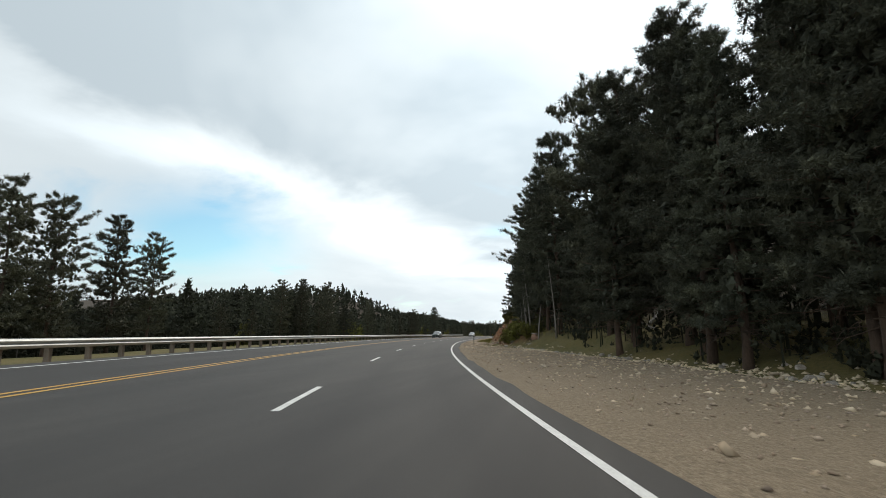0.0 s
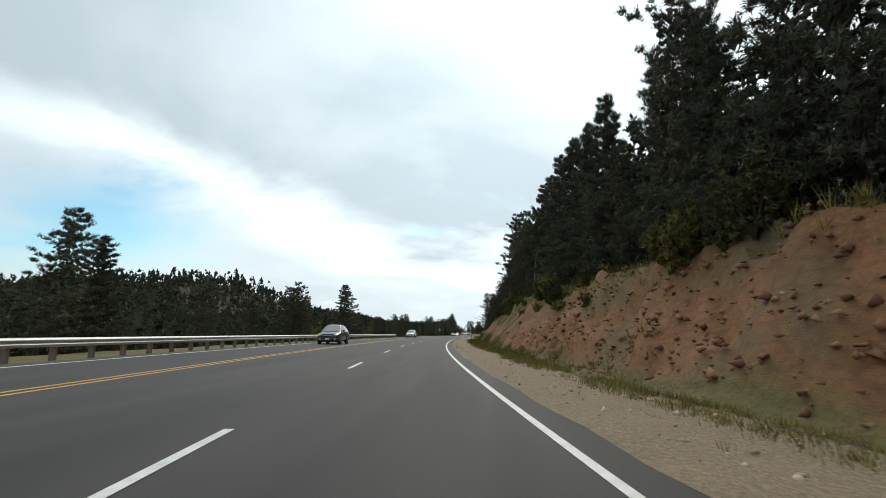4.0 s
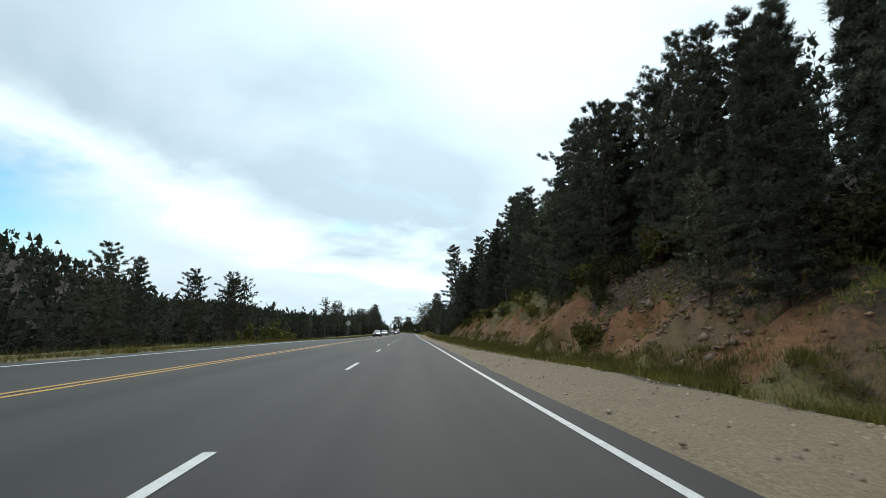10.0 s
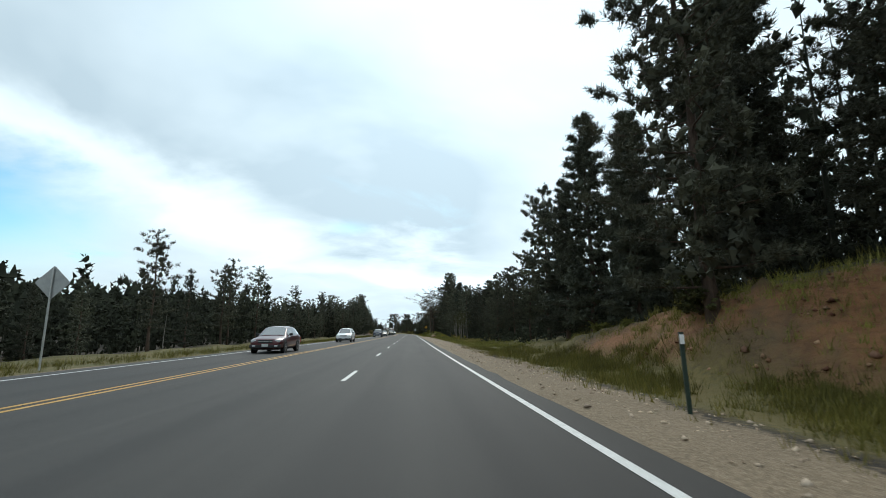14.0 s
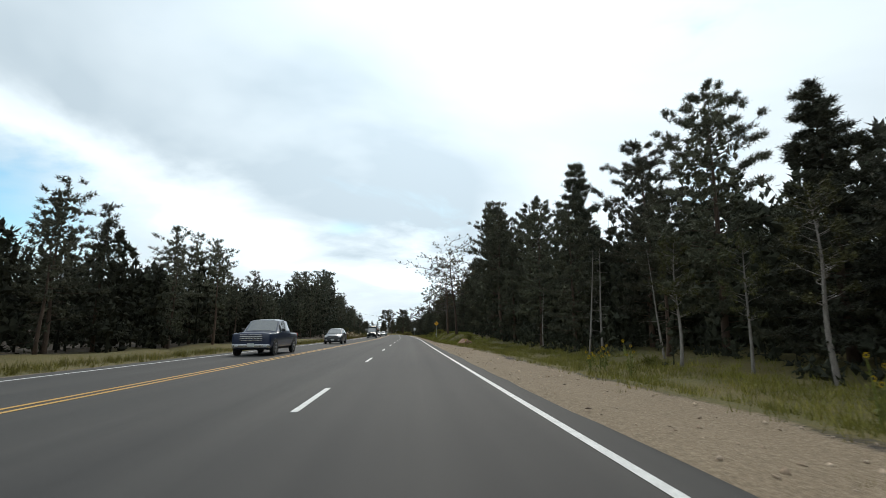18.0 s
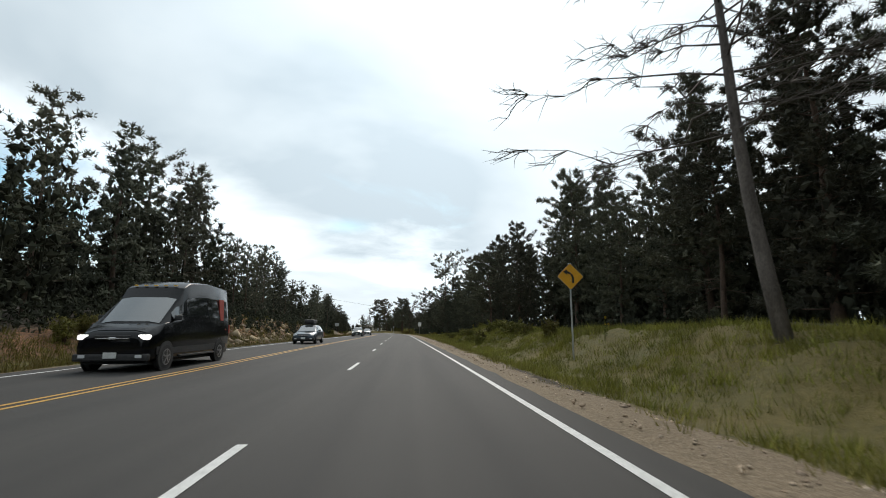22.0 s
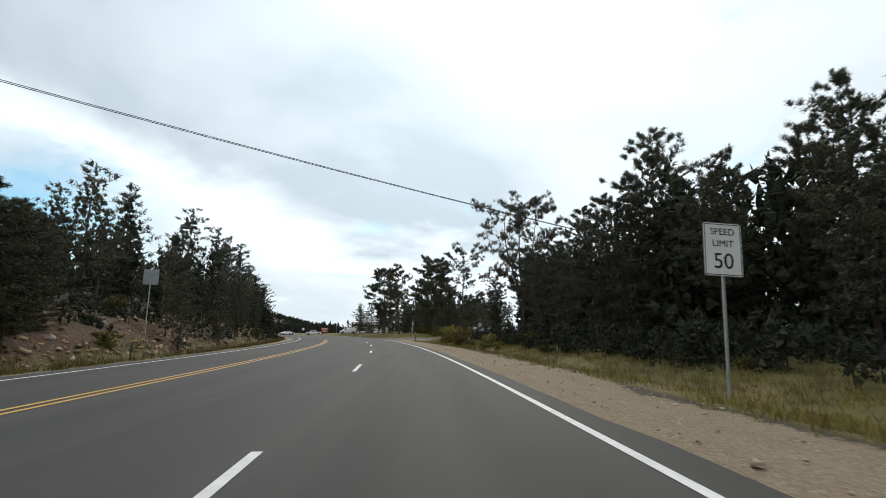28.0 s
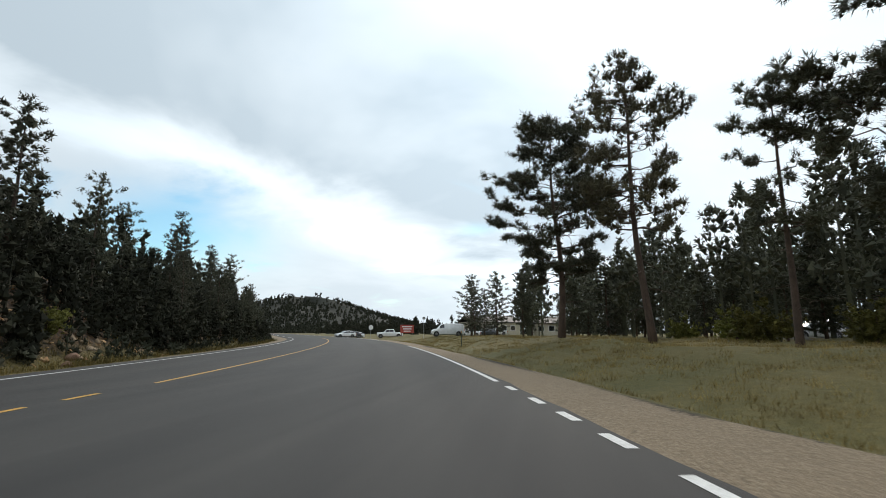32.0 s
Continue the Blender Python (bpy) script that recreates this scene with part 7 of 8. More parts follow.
for _s1, _d1, _h1 in ((62.6, 6.4, 1.7), (61.0, 6.9, 2.2), (59.3, 7.1, 2.0), (57.6, 7.4, 2.5), (55.8, 7.7, 2.1), (61.6, 7.7, 1.8), (53.8, 8.2, 1.6)):
    plant(trng.choice(["bush_a", "bush_b"]), _s1, _d1, _h1, group="green bushes at the forest edge", girth=1.25)

# ---- shrubs ----
for _k in range(18):
    _s1 = trng.uniform(638, 668)
    plant(trng.choice(["bush_t", "bush_t", "bush_b"]), _s1, float(np.interp(_s1, RIGHT[:, 0], RIGHT[:, 1])) + trng.uniform(2.2, 6.0), trng.uniform(0.6, 1.5), group="scrub along the verge before the turn-off", girth=1.2)
for _k in range(46):
    _s1 = trng.uniform(104, 318)
    _c = [float(np.interp(_s1, RIGHT[:, 0], RIGHT[:, q])) for q in (2, 4)]
    plant(trng.choice(["bush_a", "bush_b"]), _s1, _c[0] + _c[1] * trng.uniform(0.45, 1.25), trng.uniform(0.35, 1.0), group="low scrub on the earth cut", girth=1.3)
for _k in range(16):
    _s1 = trng.uniform(505, 560)
    plant(trng.choice(["bush_a", "bush_b"]), _s1, float(np.interp(_s1, RIGHT[:, 0], RIGHT[:, 1])) + trng.uniform(3.4, 7.0), trng.uniform(0.6, 1.5), group="scrub on the grassy bank", girth=1.3)
for _k in range(34):
    _s1 = trng.uniform(136, 186)
    _c = [float(np.interp(_s1, RIGHT[:, 0], RIGHT[:, j])) for j in range(1, 6)]
    plant(trng.choice(["bush_a", "bush_d", "bush_d"]), _s1, _c[1] + _c[3] * trng.uniform(0.55, 1.1), trng.uniform(0.7, 1.9), group="shrubs along the cut")
for _k in range(86):
    _s1 = trng.uniform(52, 300)
    _c = [float(np.interp(_s1, RIGHT[:, 0], RIGHT[:, j])) for j in range(1, 6)]
    _d1 = _c[1] + _c[3] + trng.uniform(-0.9, 2.6) if trng.random() < 0.92 else _c[1] + _c[3] * trng.uniform(0.1, 0.8)
    plant(trng.choice(["bush_a", "bush_d", "bush_d"]), _s1, _d1, trng.uniform(0.8, 2.6), group="shrubs along the cut")
for _k in range(34):
    _s1 = trng.uniform(372, 660)
    _s1 = _s1 + 60 if 446 < _s1 < 492 else _s1
    plant(trng.choice(["bush_a", "bush_b"]), _s1, float(np.interp(_s1, RIGHT[:, 0], RIGHT[:, 2])) + trng.uniform(-0.4, 3.4), trng.uniform(0.5, 1.3), group="shrubs along the verge")
for _k in range(46):
    _s1 = trng.uniform(228, 305)
    _c = [float(np.interp(_s1, RIGHT[:, 0], RIGHT[:, j])) for j in range(1, 6)]
    plant(trng.choice(["bush_d", "bush_d", "bush_a", "bush_t"]), _s1, _c[1] + _c[3] * trng.uniform(0.5, 1.3), trng.uniform(0.5, 1.6), group="shrubs along the cut", girth=1.3)
for _s1, _d1, _h1 in ((376.5, 8.6, 5.2), (378.3, 8.2, 5.0), (381, 8.8, 4.6), (383, 8.2, 5.6), (386, 9.0, 4.8), (388.5, 8.5, 5.2), (392, 9.0, 4.6), (395, 8.4, 5.0)):
    plant("slim", _s1, _d1, _h1, group="slender young trees at the wood's edge")
for _k in range(9):
    plant("broad", trng.uniform(60, 300), -trng.uniform(20, 30), trng.uniform(2.5, 5.0), group="young broadleaf trees")
for _k in range(30):
    _s1 = trng.uniform(480, 730)
    plant(trng.choice(["bush_a", "bush_b"]), _s1, -float(np.interp(_s1, LEFT[:, 0], LEFT[:, 1])) - trng.uniform(0.5, 6), trng.uniform(0.8, 1.8), group="shrubs on the rocky bank")
for _s1, _d1, _h1 in ((667.0, 8.6, 2.3), (668.5, 9.9, 2.2), (666.4, 10.6, 1.9), (669.0, 8.9, 1.8)):
    plant("bush_t", _s1, _d1, _h1, group="bushes by the turn-off", girth=1.5)
for _s1, _d1, _h1 in ((706, 18, 2.2), (709, 17, 2.0), (714, 16.5, 2.4), (718, 18.5, 2.0), (711, 20, 2.2), (722, 18, 1.8), (704, 22, 2.0)):
    plant("broad", _s1, _d1, _h1, group="bushes by the turn-off")

for _k in range(22):
    _s1 = trng.uniform(694, 716)
    plant(trng.choice(["bush_t", "bush_a", "bush_b"]), _s1, trng.uniform(12, 17) + 0.55 * (_s1 - 694), trng.uniform(0.7, 1.7), group="bushes by the turn-off", girth=1.4)
for _k in range(30):
    _s1 = trng.uniform(150, 186)
    _c = [float(np.interp(_s1, RIGHT[:, 0], RIGHT[:, j])) for j in range(1, 6)]
    plant(trng.choice(["bush_d", "bush_d", "bush_t"]), _s1, _c[1] + _c[3] * trng.uniform(0.55, 1.15), trng.uniform(0.9, 2.0), group="shrubs along the cut", girth=1.25)

# ---- sunflowers ----
PETAL = bpy.data.meshes.new("petal")
PETAL.from_pydata([(0, 0.004, 0.02), (0.026, -0.012, 0.07), (0, -0.02, 0.10), (-0.026, -0.012, 0.07), (0, 0.012, 0.06)], [], [(0, 1, 2, 3), (0, 4, 1), (1, 4, 2), (2, 4, 3), (3, 4, 0)])
PETAL.materials.append(M_PETAL)

def sunflower(s, d, tall):
    rng = np.random.default_rng(int(s * 13 + d * 7))
    root = thing("sunflower", "wild sunflower plant with yellow blooms on the verge", "flower", Matrix.Translation(spot(s, d)), group="wild sunflowers")
    for k in range(4):
        az, r = rng.uniform(0, 6.28), rng.uniform(0.05, 0.28)
        h = tall * rng.uniform(0.6, 1.0)
        tip = np.array([math.cos(az) * r, math.sin(az) * r, h])
        part("stalk", tube([(0, 0, -0.1), tuple(tip * [0.4, 0.4, 0.6]), tuple(tip)], [0.012, 0.010, 0.006], 4), M_STALK, root)
        cents = [tip * f for f in (0.3, 0.45, 0.6, 0.75)]
        part("leaves", tri_mesh("leaves", needles(rng, cents, [np.array([math.cos(az), math.sin(az), 0.1])] * 4, 0.13, 0.06, 3, 0.9), M_STALK), None, root)
        bloom = part("bloom", cyl_bm(0.019, 0.02, "Y", 10, 0.004, tuple(tip + [0, -0.012, 0])), M_TRIM, root, "dark flower centre")
        for j in range(9):
            petal = part("petal", PETAL, None, bloom)
            petal.matrix_basis = Matrix.Translation(tip) @ Matrix.Rotation(j * 6.283 / 9, 4, "Y") @ Matrix.Scale(0.52, 4)


for _k in range(20):
    sunflower(trng.uniform(362, 400), trng.uniform(4.8, 6.8), trng.uniform(0.7, 1.3))
for _s1, _d1 in ((586, 5.6), (587, 6.2), (580, 6.0), (578.5, 6.4), (577, 5.4), (456, 4.5), (486, 5.8), (523, 6.2), (528, 7), (436, 5), (466, 4.6)):
    sunflower(_s1, _d1, trng.uniform(0.7, 1.2))

# ---- overhead line ----
def overhead_line():
    root = thing("power_line", "thin black overhead cable across the road", "cable", Matrix())
    a, b = spot(602, -62), spot(638, 44)
    a.z, b.z = 18.2, 4.2
    for off in (0.0, 0.07):
        pts = []
        for k in range(25):
            u = k / 24
            p = a.lerp(b, u)
            pts.append((p.x, p.y + off, p.z - 4 * 2.3 * u * (1 - u) + off * (1 - u) * 2))
        part("cable", tube(pts, [0.015] * 25, 5), M_CABLE, root)
    for q, top in ((a, 18.6), (b, 4.6)):
        foot = float(land(610, -62)) if q is a else float(land(636, 44))
        part("pole", tube([(q.x, q.y, foot - 1), (q.x, q.y, top)], [0.15, 0.11], 8), M_POST, root, "weathered wooden pole")


overhead_line()

# ---- the turn-off, the car park and what stands round it ----
def lot_sheet(name, label, s0, s1, d0, d1, material, lift):
    s, d = np.meshgrid(np.arange(s0, s1 + 0.1, 2.0), np.arange(d0, d1 + 0.1, 2.0), indexing="ij")
    x, y = at(s, d)
    z = land(s, d) + lift
    me = grid_mesh(name, np.stack([x, y, z], -1), material)
    return tagged(new(name, me), label, "road", kind="structure")


M_LOT = speckled("worn_lot_asphalt", (0.055, 0.052, 0.048), (0.105, 0.098, 0.088), 0.5, 0.9, 0.0, 0.3, fine=90.0)
M_APRON, _nt, _b = mat("dusty_apron", 0.92)
_c = ramp_of(_nt, noise_at(_nt, 0.5, 5.0), [(0.3, (0.050, 0.047, 0.043)), (0.7, (0.085, 0.079, 0.070))])
_g = ramp_of(_nt, noise_at(_nt, 60.0, 3.0), [(0.3, (0.13, 0.105, 0.08)), (0.7, (0.30, 0.25, 0.20))])
_k1 = ramp_of(_nt, noise_at(_nt, 0.16, 6.0), [(0.46, (0, 0, 0)), (0.60, (0.85, 0.85, 0.85))])
_nt.links.new(mixc(_nt, _k1, _c, _g), _b.inputs["Base Color"])
bump(_nt, _b, noise_at(_nt, 60.0, 3.0), 0.4, 0.02)
lot_sheet("side_road", "dusty asphalt side road strewn with pale gravel", 673, 689, 0.6, 72, M_APRON, 0.03)
lot_sheet("parking_lot", "worn asphalt parking lot", 690, 732, 27, 71, M_LOT, 0.05)


def office():
    """Two-storey commercial block: cream ground floor, shingled mansard above with windows set in it."""
    L_, D_, H1, H2 = 15.0, 11.0, 2.9, 7.9
    root = thing("commercial_building", "two-storey grey mansard building with cream ground floor", "building", Matrix.Translation((29.5, 752.5, 0.5)) @ pose(0, 0, 0, 0, 0, -67.0))
    # local frame: x along the front, -y towards the road user
    xs = [-7.5, -6.9, -5.9, -5.2, -3.8, -1.6, 0.4, 1.5, 2.9, 3.4, 6.9, 7.5]
    solid = [True, False, True, False, True, False, True, False, True, False, True]
    for k in range(len(xs) - 1):
        w = xs[k + 1] - xs[k]
        cx = (xs[k] + xs[k + 1]) / 2
        if solid[k]:
            part("wall", box_bm(w, 0.3, H1, cx, 0, H1 / 2, 0.01), M_CREAM, root)
        else:
            door = k in (1, 7)
            sill = 0.06 if door else 0.7
            if not door:
                part("wall", box_bm(w, 0.28, sill, cx, 0, sill / 2), M_CREAM, root, "cream wall below a window")
            part("wall", box_bm(w, 0.28, H1 - 2.3, cx, 0, (H1 + 2.3) / 2), M_CREAM, root, "cream wall above an opening")
            fr = part("door_frame" if door else "window_frame", box_bm(w, 0.10, 2.3 - sill, cx, 0.02, (2.3 + sill) / 2), M_SIGNWHITE, root, "white frame")
            n = 1 if w < 1.3 else 2
            for j in range(n):
                pw = w / n - 0.14
                part("pane", box_bm(pw, 0.04, 2.1 - sill, xs[k] + (j + 0.5) * w / n, -0.05, (2.3 + sill) / 2, 0.01), M_GLASS, fr, "dark glass")
    part("wall", box_bm(0.3, D_, H1, -7.35, D_ / 2, H1 / 2), M_CREAM, root)
    part("wall", box_bm(0.3, D_, H1, 7.35, D_ / 2, H1 / 2), M_CREAM, root)
    part("wall", box_bm(L_, 0.3, H1, 0, D_, H1 / 2), M_CREAM, root)
    # mansard: sloped shingled shell in courses
    n_c = 12
    for k in range(n_c):
        u0, u1 = k / n_c, (k + 1) / n_c
        i0, i1 = -0.55 + 1.5 * u0, -0.55 + 1.5 * u1
        z0, z1 = H1 - 0.15 + (H2 - H1 + 0.15) * u0, H1 - 0.15 + (H2 - H1 + 0.15) * u1
        bm = bmesh.new()
        ring = lambda i, z: [bm.verts.new(p) for p in ((-7.6 + i, -0.1 + i, z), (7.6 - i, -0.1 + i, z), (7.6 - i, D_ + 0.1 - i, z), (-7.6 + i, D_ + 0.1 - i, z))]
        lo2, lo, hi = ring(i0 - 0.03, z0 - 0.03), ring(i0 - 0.03, z0), ring(i1, z1)
        for j in range(4):
            bm.faces.new((lo[j], lo[(j + 1) % 4], hi[(j + 1) % 4], hi[j]))
            bm.faces.new((lo2[j], lo2[(j + 1) % 4], lo[(j + 1) % 4], lo[j]))
        part("shingle_course", bm, M_SHINGLE, root)
    part("flat_roof", box_bm(L_ - 1.8, D_ - 1.8, 0.12, 0, D_ / 2, H2 - 0.02), M_TRIM, root)
    part("soffit", box_bm(L_ + 0.6, D_ + 0.6, 0.08, 0, D_ / 2, H1 - 0.16), M_SIGNWHITE, root)
    for wx in (-2.7, 2.4):
        yy = -0.1 + (-0.55 + 1.5 * 0.55)
        fr = part("dormer_frame", box_bm(1.75, 0.5, 1.35, wx, yy + 0.08, 5.35, 0.02), M_SIGNBACK, root, "grey window surround")
        for j in (-1, 1):
            part("pane", box_bm(0.76, 0.05, 1.18, wx + j * 0.41, yy - 0.19, 5.35, 0.01), M_GLASS, fr, "dark glass")
    for wy in (3.4, 6.6):
        fr = part("dormer_frame", box_bm(0.5, 1.5, 1.3, 7.6 - 0.32, wy, 5.35, 0.02), M_SIGNBACK, root, "grey window surround")
        part("pane", box_bm(0.05, 1.25, 1.1, 7.6 - 0.05, wy, 5.35, 0.01), M_GLASS, fr, "dark glass")
    ban = part("banner_board", box_bm(10.8, 0.06, 0.85, -0.2, 0.48, H2 + 0.0, 0.01), M_SIGNWHITE, root, "long white sign board")
    for k in range(12):
        part("lettering_bar", box_bm(0.5 + 0.2 * (k % 3), 0.02, 0.20, -4.8 + k * 0.84, 0.44, H2 + 0.0), M_GREY_BAR, ban, "grey bar of lettering")
    part("roof_unit", box_bm(1.3, 1.0, 0.9, -1.2, 3.2, H2 + 0.45, 0.04), M_CREAM, root, "roof-top air unit")
    part("chimney", cyl_bm(0.2, 1.4, "Z", 12, 0.02, (-2.8, 2.6, H2 + 0.6)), M_STEEL, root, "steel flue")
    part("dish", cyl_bm(0.4, 0.10, "Y", 16, 0.03, (5.8, 1.6, H2 + 0.5)), M_SIGNWHITE, root, "satellite dish")
    return root


M_GREY_BAR = speckled("grey_lettering", (0.10, 0.12, 0.14), (0.2, 0.22, 0.24), 8.0, 0.6, 0.0, 0.0)
office()


def park(name, kind, label, colour, s, d, turn, **kw):
    build_car(name, kind, label, colour, road_pose(s, d, turn, 0.03 if d > 26 else 0.0), **kw)


park("suv_car", "suv", "boxy grey off-roader parked by the building", P_GREY, 700, 31.5, 124)
park("suv_car", "suv", "black car parked by the bushes", P_BLACK, 705, 26.5, -46)
park("suv_car", "suv", "white van parked under the pines", P_WHITE, 727, 34, 80)
park("suv_car", "wagon", "white car parked under the pines", P_WHITE, 729.5, 31, 85)
park("suv_car", "suv", "white suv parked behind the trees", P_WHITE, 722, 38, 70)
park("wagon_car", "wagon", "dark car parked in the lot", P_NAVY, 696, 31.5, 118)
park("pickup_truck", "pickup", "silver pickup parked in the lot", P_GREY, 730, 41, 80)
build_car("cargo_van", "cargo", "long white cargo van parked across the verge", P_WHITE, road_pose(769, 12.8, 78), glass_sides=False)
build_car("pickup_truck", "pickup", "white pickup parked by the far verge", P_WHITE, road_pose(797, 9.2, 75))
for _s1, _d1, _c1 in ((806, 0.9, P_WHITE), (811, 3.0, P_GREY), (816, 5.0, P_WHITE), (781, 21, P_WHITE), (784, 26, P_GREY), (787, 30, P_WHITE)):
    build_car("wagon_car", "wagon", "car parked in a distant row", _c1, road_pose(_s1, _d1, 100))


def board(s, d, w, h, z, face, label):
    root = thing("notice_board", label, "sign", Matrix.Translation(spot(s, d)) @ pose(0, 0, 0, 0, 0, facing(s)))
    for sx in (-1, 1):
        part("post", box_bm(0.12, 0.12, z + h, sx * w * 0.4, 0.06, (z + h) / 2 - 0.2, 0.01), M_POST, root)
    b = part("board", box_bm(w, 0.08, h, 0, 0, z + h / 2, 0.01), face, root)
    for k in range(3):
        part("lettering_bar", box_bm(w * (0.75 - 0.12 * k), 0.01, h * 0.12, 0, -0.048, z + h * (0.78 - 0.27 * k)), M_SIGNWHITE, b, "pale bar of lettering")


board(790, 11.1, 2.9, 1.7, 0.5, M_SIGNRED, "faded red notice board with pale lettering")


def shed(s, d, w, dep, h, turn, label):
    root = thing("store_building", label, "building", Matrix.Translation(spot(s, d)) @ pose(0, 0, 0, 0, 0, facing(s) + turn))
    part("wall", box_bm(w, dep, h, 0, 0, h / 2, 0.02), M_CREAM, root)
    part("roof", prism_bm([(-dep / 2 - 0.5, h - 0.05), (0, h + dep * 0.2), (dep / 2 + 0.5, h - 0.05), (dep / 2 + 0.5, h - 0.2), (0, h + dep * 0.2 - 0.18), (-dep / 2 - 0.5, h - 0.2)], w + 0.8, 0.02), M_TRIM, root, "dark low-pitched roof")
    for k in range(int(w // 2.2)):
        fr = part("window", box_bm(1.3, 0.08, 1.2, -w / 2 + 1.3 + k * 2.2, -dep / 2 - 0.02, 1.6, 0.01), M_SIGNWHITE, root, "white framed window")
        part("pane", box_bm(1.1, 0.04, 1.0, -w / 2 + 1.3 + k * 2.2, -dep / 2 - 0.06, 1.6), M_GLASS, fr, "dark glass")


shed(796, 33, 12, 8, 3.0, 0, "low store with a dark roof behind the pines")
shed(784, 42, 9, 7, 2.8, -20, "small dark-roofed house among the trees")


def flag_pole(s, d, tall):
    root = thing("pole", "tall thin pale pole by the car park", "pole", Matrix.Translation(spot(s, d)))
    part("shaft", tube([(0, 0, -0.3), (0, 0, tall)], [0.06, 0.035], 8), M_STEEL, root)
    part("cap", cyl_bm(0.06, 0.08, "Z", 10, 0.01, (0, 0, tall)), M_STEEL, root)


flag_pole(776, 19.0, 7.4)

# trees round the car park and at the far bend
_more = [("pine_c", 704, 41, 9.5), ("pine_e", 738, 40, 10), ("pine_a", 741, 46, 11), ("pine_d", 745, 52, 12), ("pine_c", 748, 60, 11), ("pine_a", 740, 66, 12), ("pine_e", 733, 74, 10),
         ("pine_c", 735, 24, 8), ("pine_e", 742, 20, 8.5), ("pine_c", 746, 28, 9.5), ("pine_d", 750, 34, 10), ("pine_a", 744, 15, 8), ("pine_b", 705, 74, 12), ("pine_d", 694, 70, 12),
         ("pine_e", 700, 64, 9), ("pine_c", 690, 36, 10), ("pine_a", 686, 42, 12), ("pine_a", 682, 34, 13), ("pine_d", 670, 30, 13), ("pine_c", 664, 24, 14), ("pine_e", 660, 18, 12), ("pine_c", 658, 30, 14),
          ("pine_c", 720, 27, 9), ("pine_e", 724, 24, 7), ("pine_d", 742, 58, 10.5), ("pine_a", 746, 63, 11), ("pine_d", 738, 70, 11.5), ("pine_e", 716.5, 49, 6.5), ("pine_d", 676, 28.5, 13), ("pine_e", 672.5, 31, 14), ("pine_d", 712, 60, 9.5)]
for _k, _s1, _d1, _h1 in _more:
    plant(_k if _d1 < 30 else _k + ("_far" if _k[:4] == "pine" else ""), _s1, _d1, _h1, group="pines round the car park")
_n = 420
_a1 = nrng.uniform(820, 1060, _n)
_b1 = nrng.uniform(14, 200, _n)
_x, _y = at(_a1, np.clip(_b1, -75, 75))
_x = _x + _b1 - np.clip(_b1, -75, 75)
far_woods("far_woods", "pines beyond the car park", nrng, np.stack([_x, _y, land(_a1, np.clip(_b1, 0, 60)) - 0.3], -1), nrng.uniform(4, 7.5, _n), 20, 0.85, 4, 0.4, 0.24)


# ---- the wooded hill in the distance ----
def far_hill(cx, cy, r, h):
    n = 70
    u, v = np.meshgrid(np.linspace(0, 1, 26), np.linspace(0, 2 * np.pi, n), indexing="ij")
    rr = r * u
    x, y = cx + rr * np.cos(v), cy + rr * np.sin(v)
    z = h * np.exp(-(u * 1.9) ** 2) * (1 + 0.12 * np.sin(v * 3 + 1) + 0.06 * np.sin(v * 7 + u * 9)) - 6
    ob = tagged(new("hill", grid_mesh("hill", np.stack([x, y, z], -1), M_HILL)), "distant wooded hill with bare rock patches", "hill", kind="structure")
    m = 6500
    q = np.sqrt(nrng.uniform(0, 0.8, m))
    w = nrng.uniform(0, 2 * np.pi, m)
    zz = h * np.exp(-(q * 1.9) ** 2) * (1 + 0.12 * np.sin(w * 3 + 1) + 0.06 * np.sin(w * 7 + q * 9)) - 7
    keep = nrng.uniform(0, 1, m) > 0.55 * (np.sin(w * 2 + 2.4) > 0.55) * (q < 0.6)
    far_woods("hill_woods", "conifers over the distant hill", nrng, np.stack([cx + r * q * np.cos(w), cy + r * q * np.sin(w), zz], -1)[keep], nrng.uniform(6, 10, m)[keep], 4, 2.8, 2, 0.6, 0.28)


M_HILL = speckled("hill_scrub_and_rock", (0.022, 0.025, 0.018), (0.060, 0.058, 0.046), 0.04, 0.95, 0.0, 0.3, fine=0.4)
far_hill(-452, 1495, 340, 62)


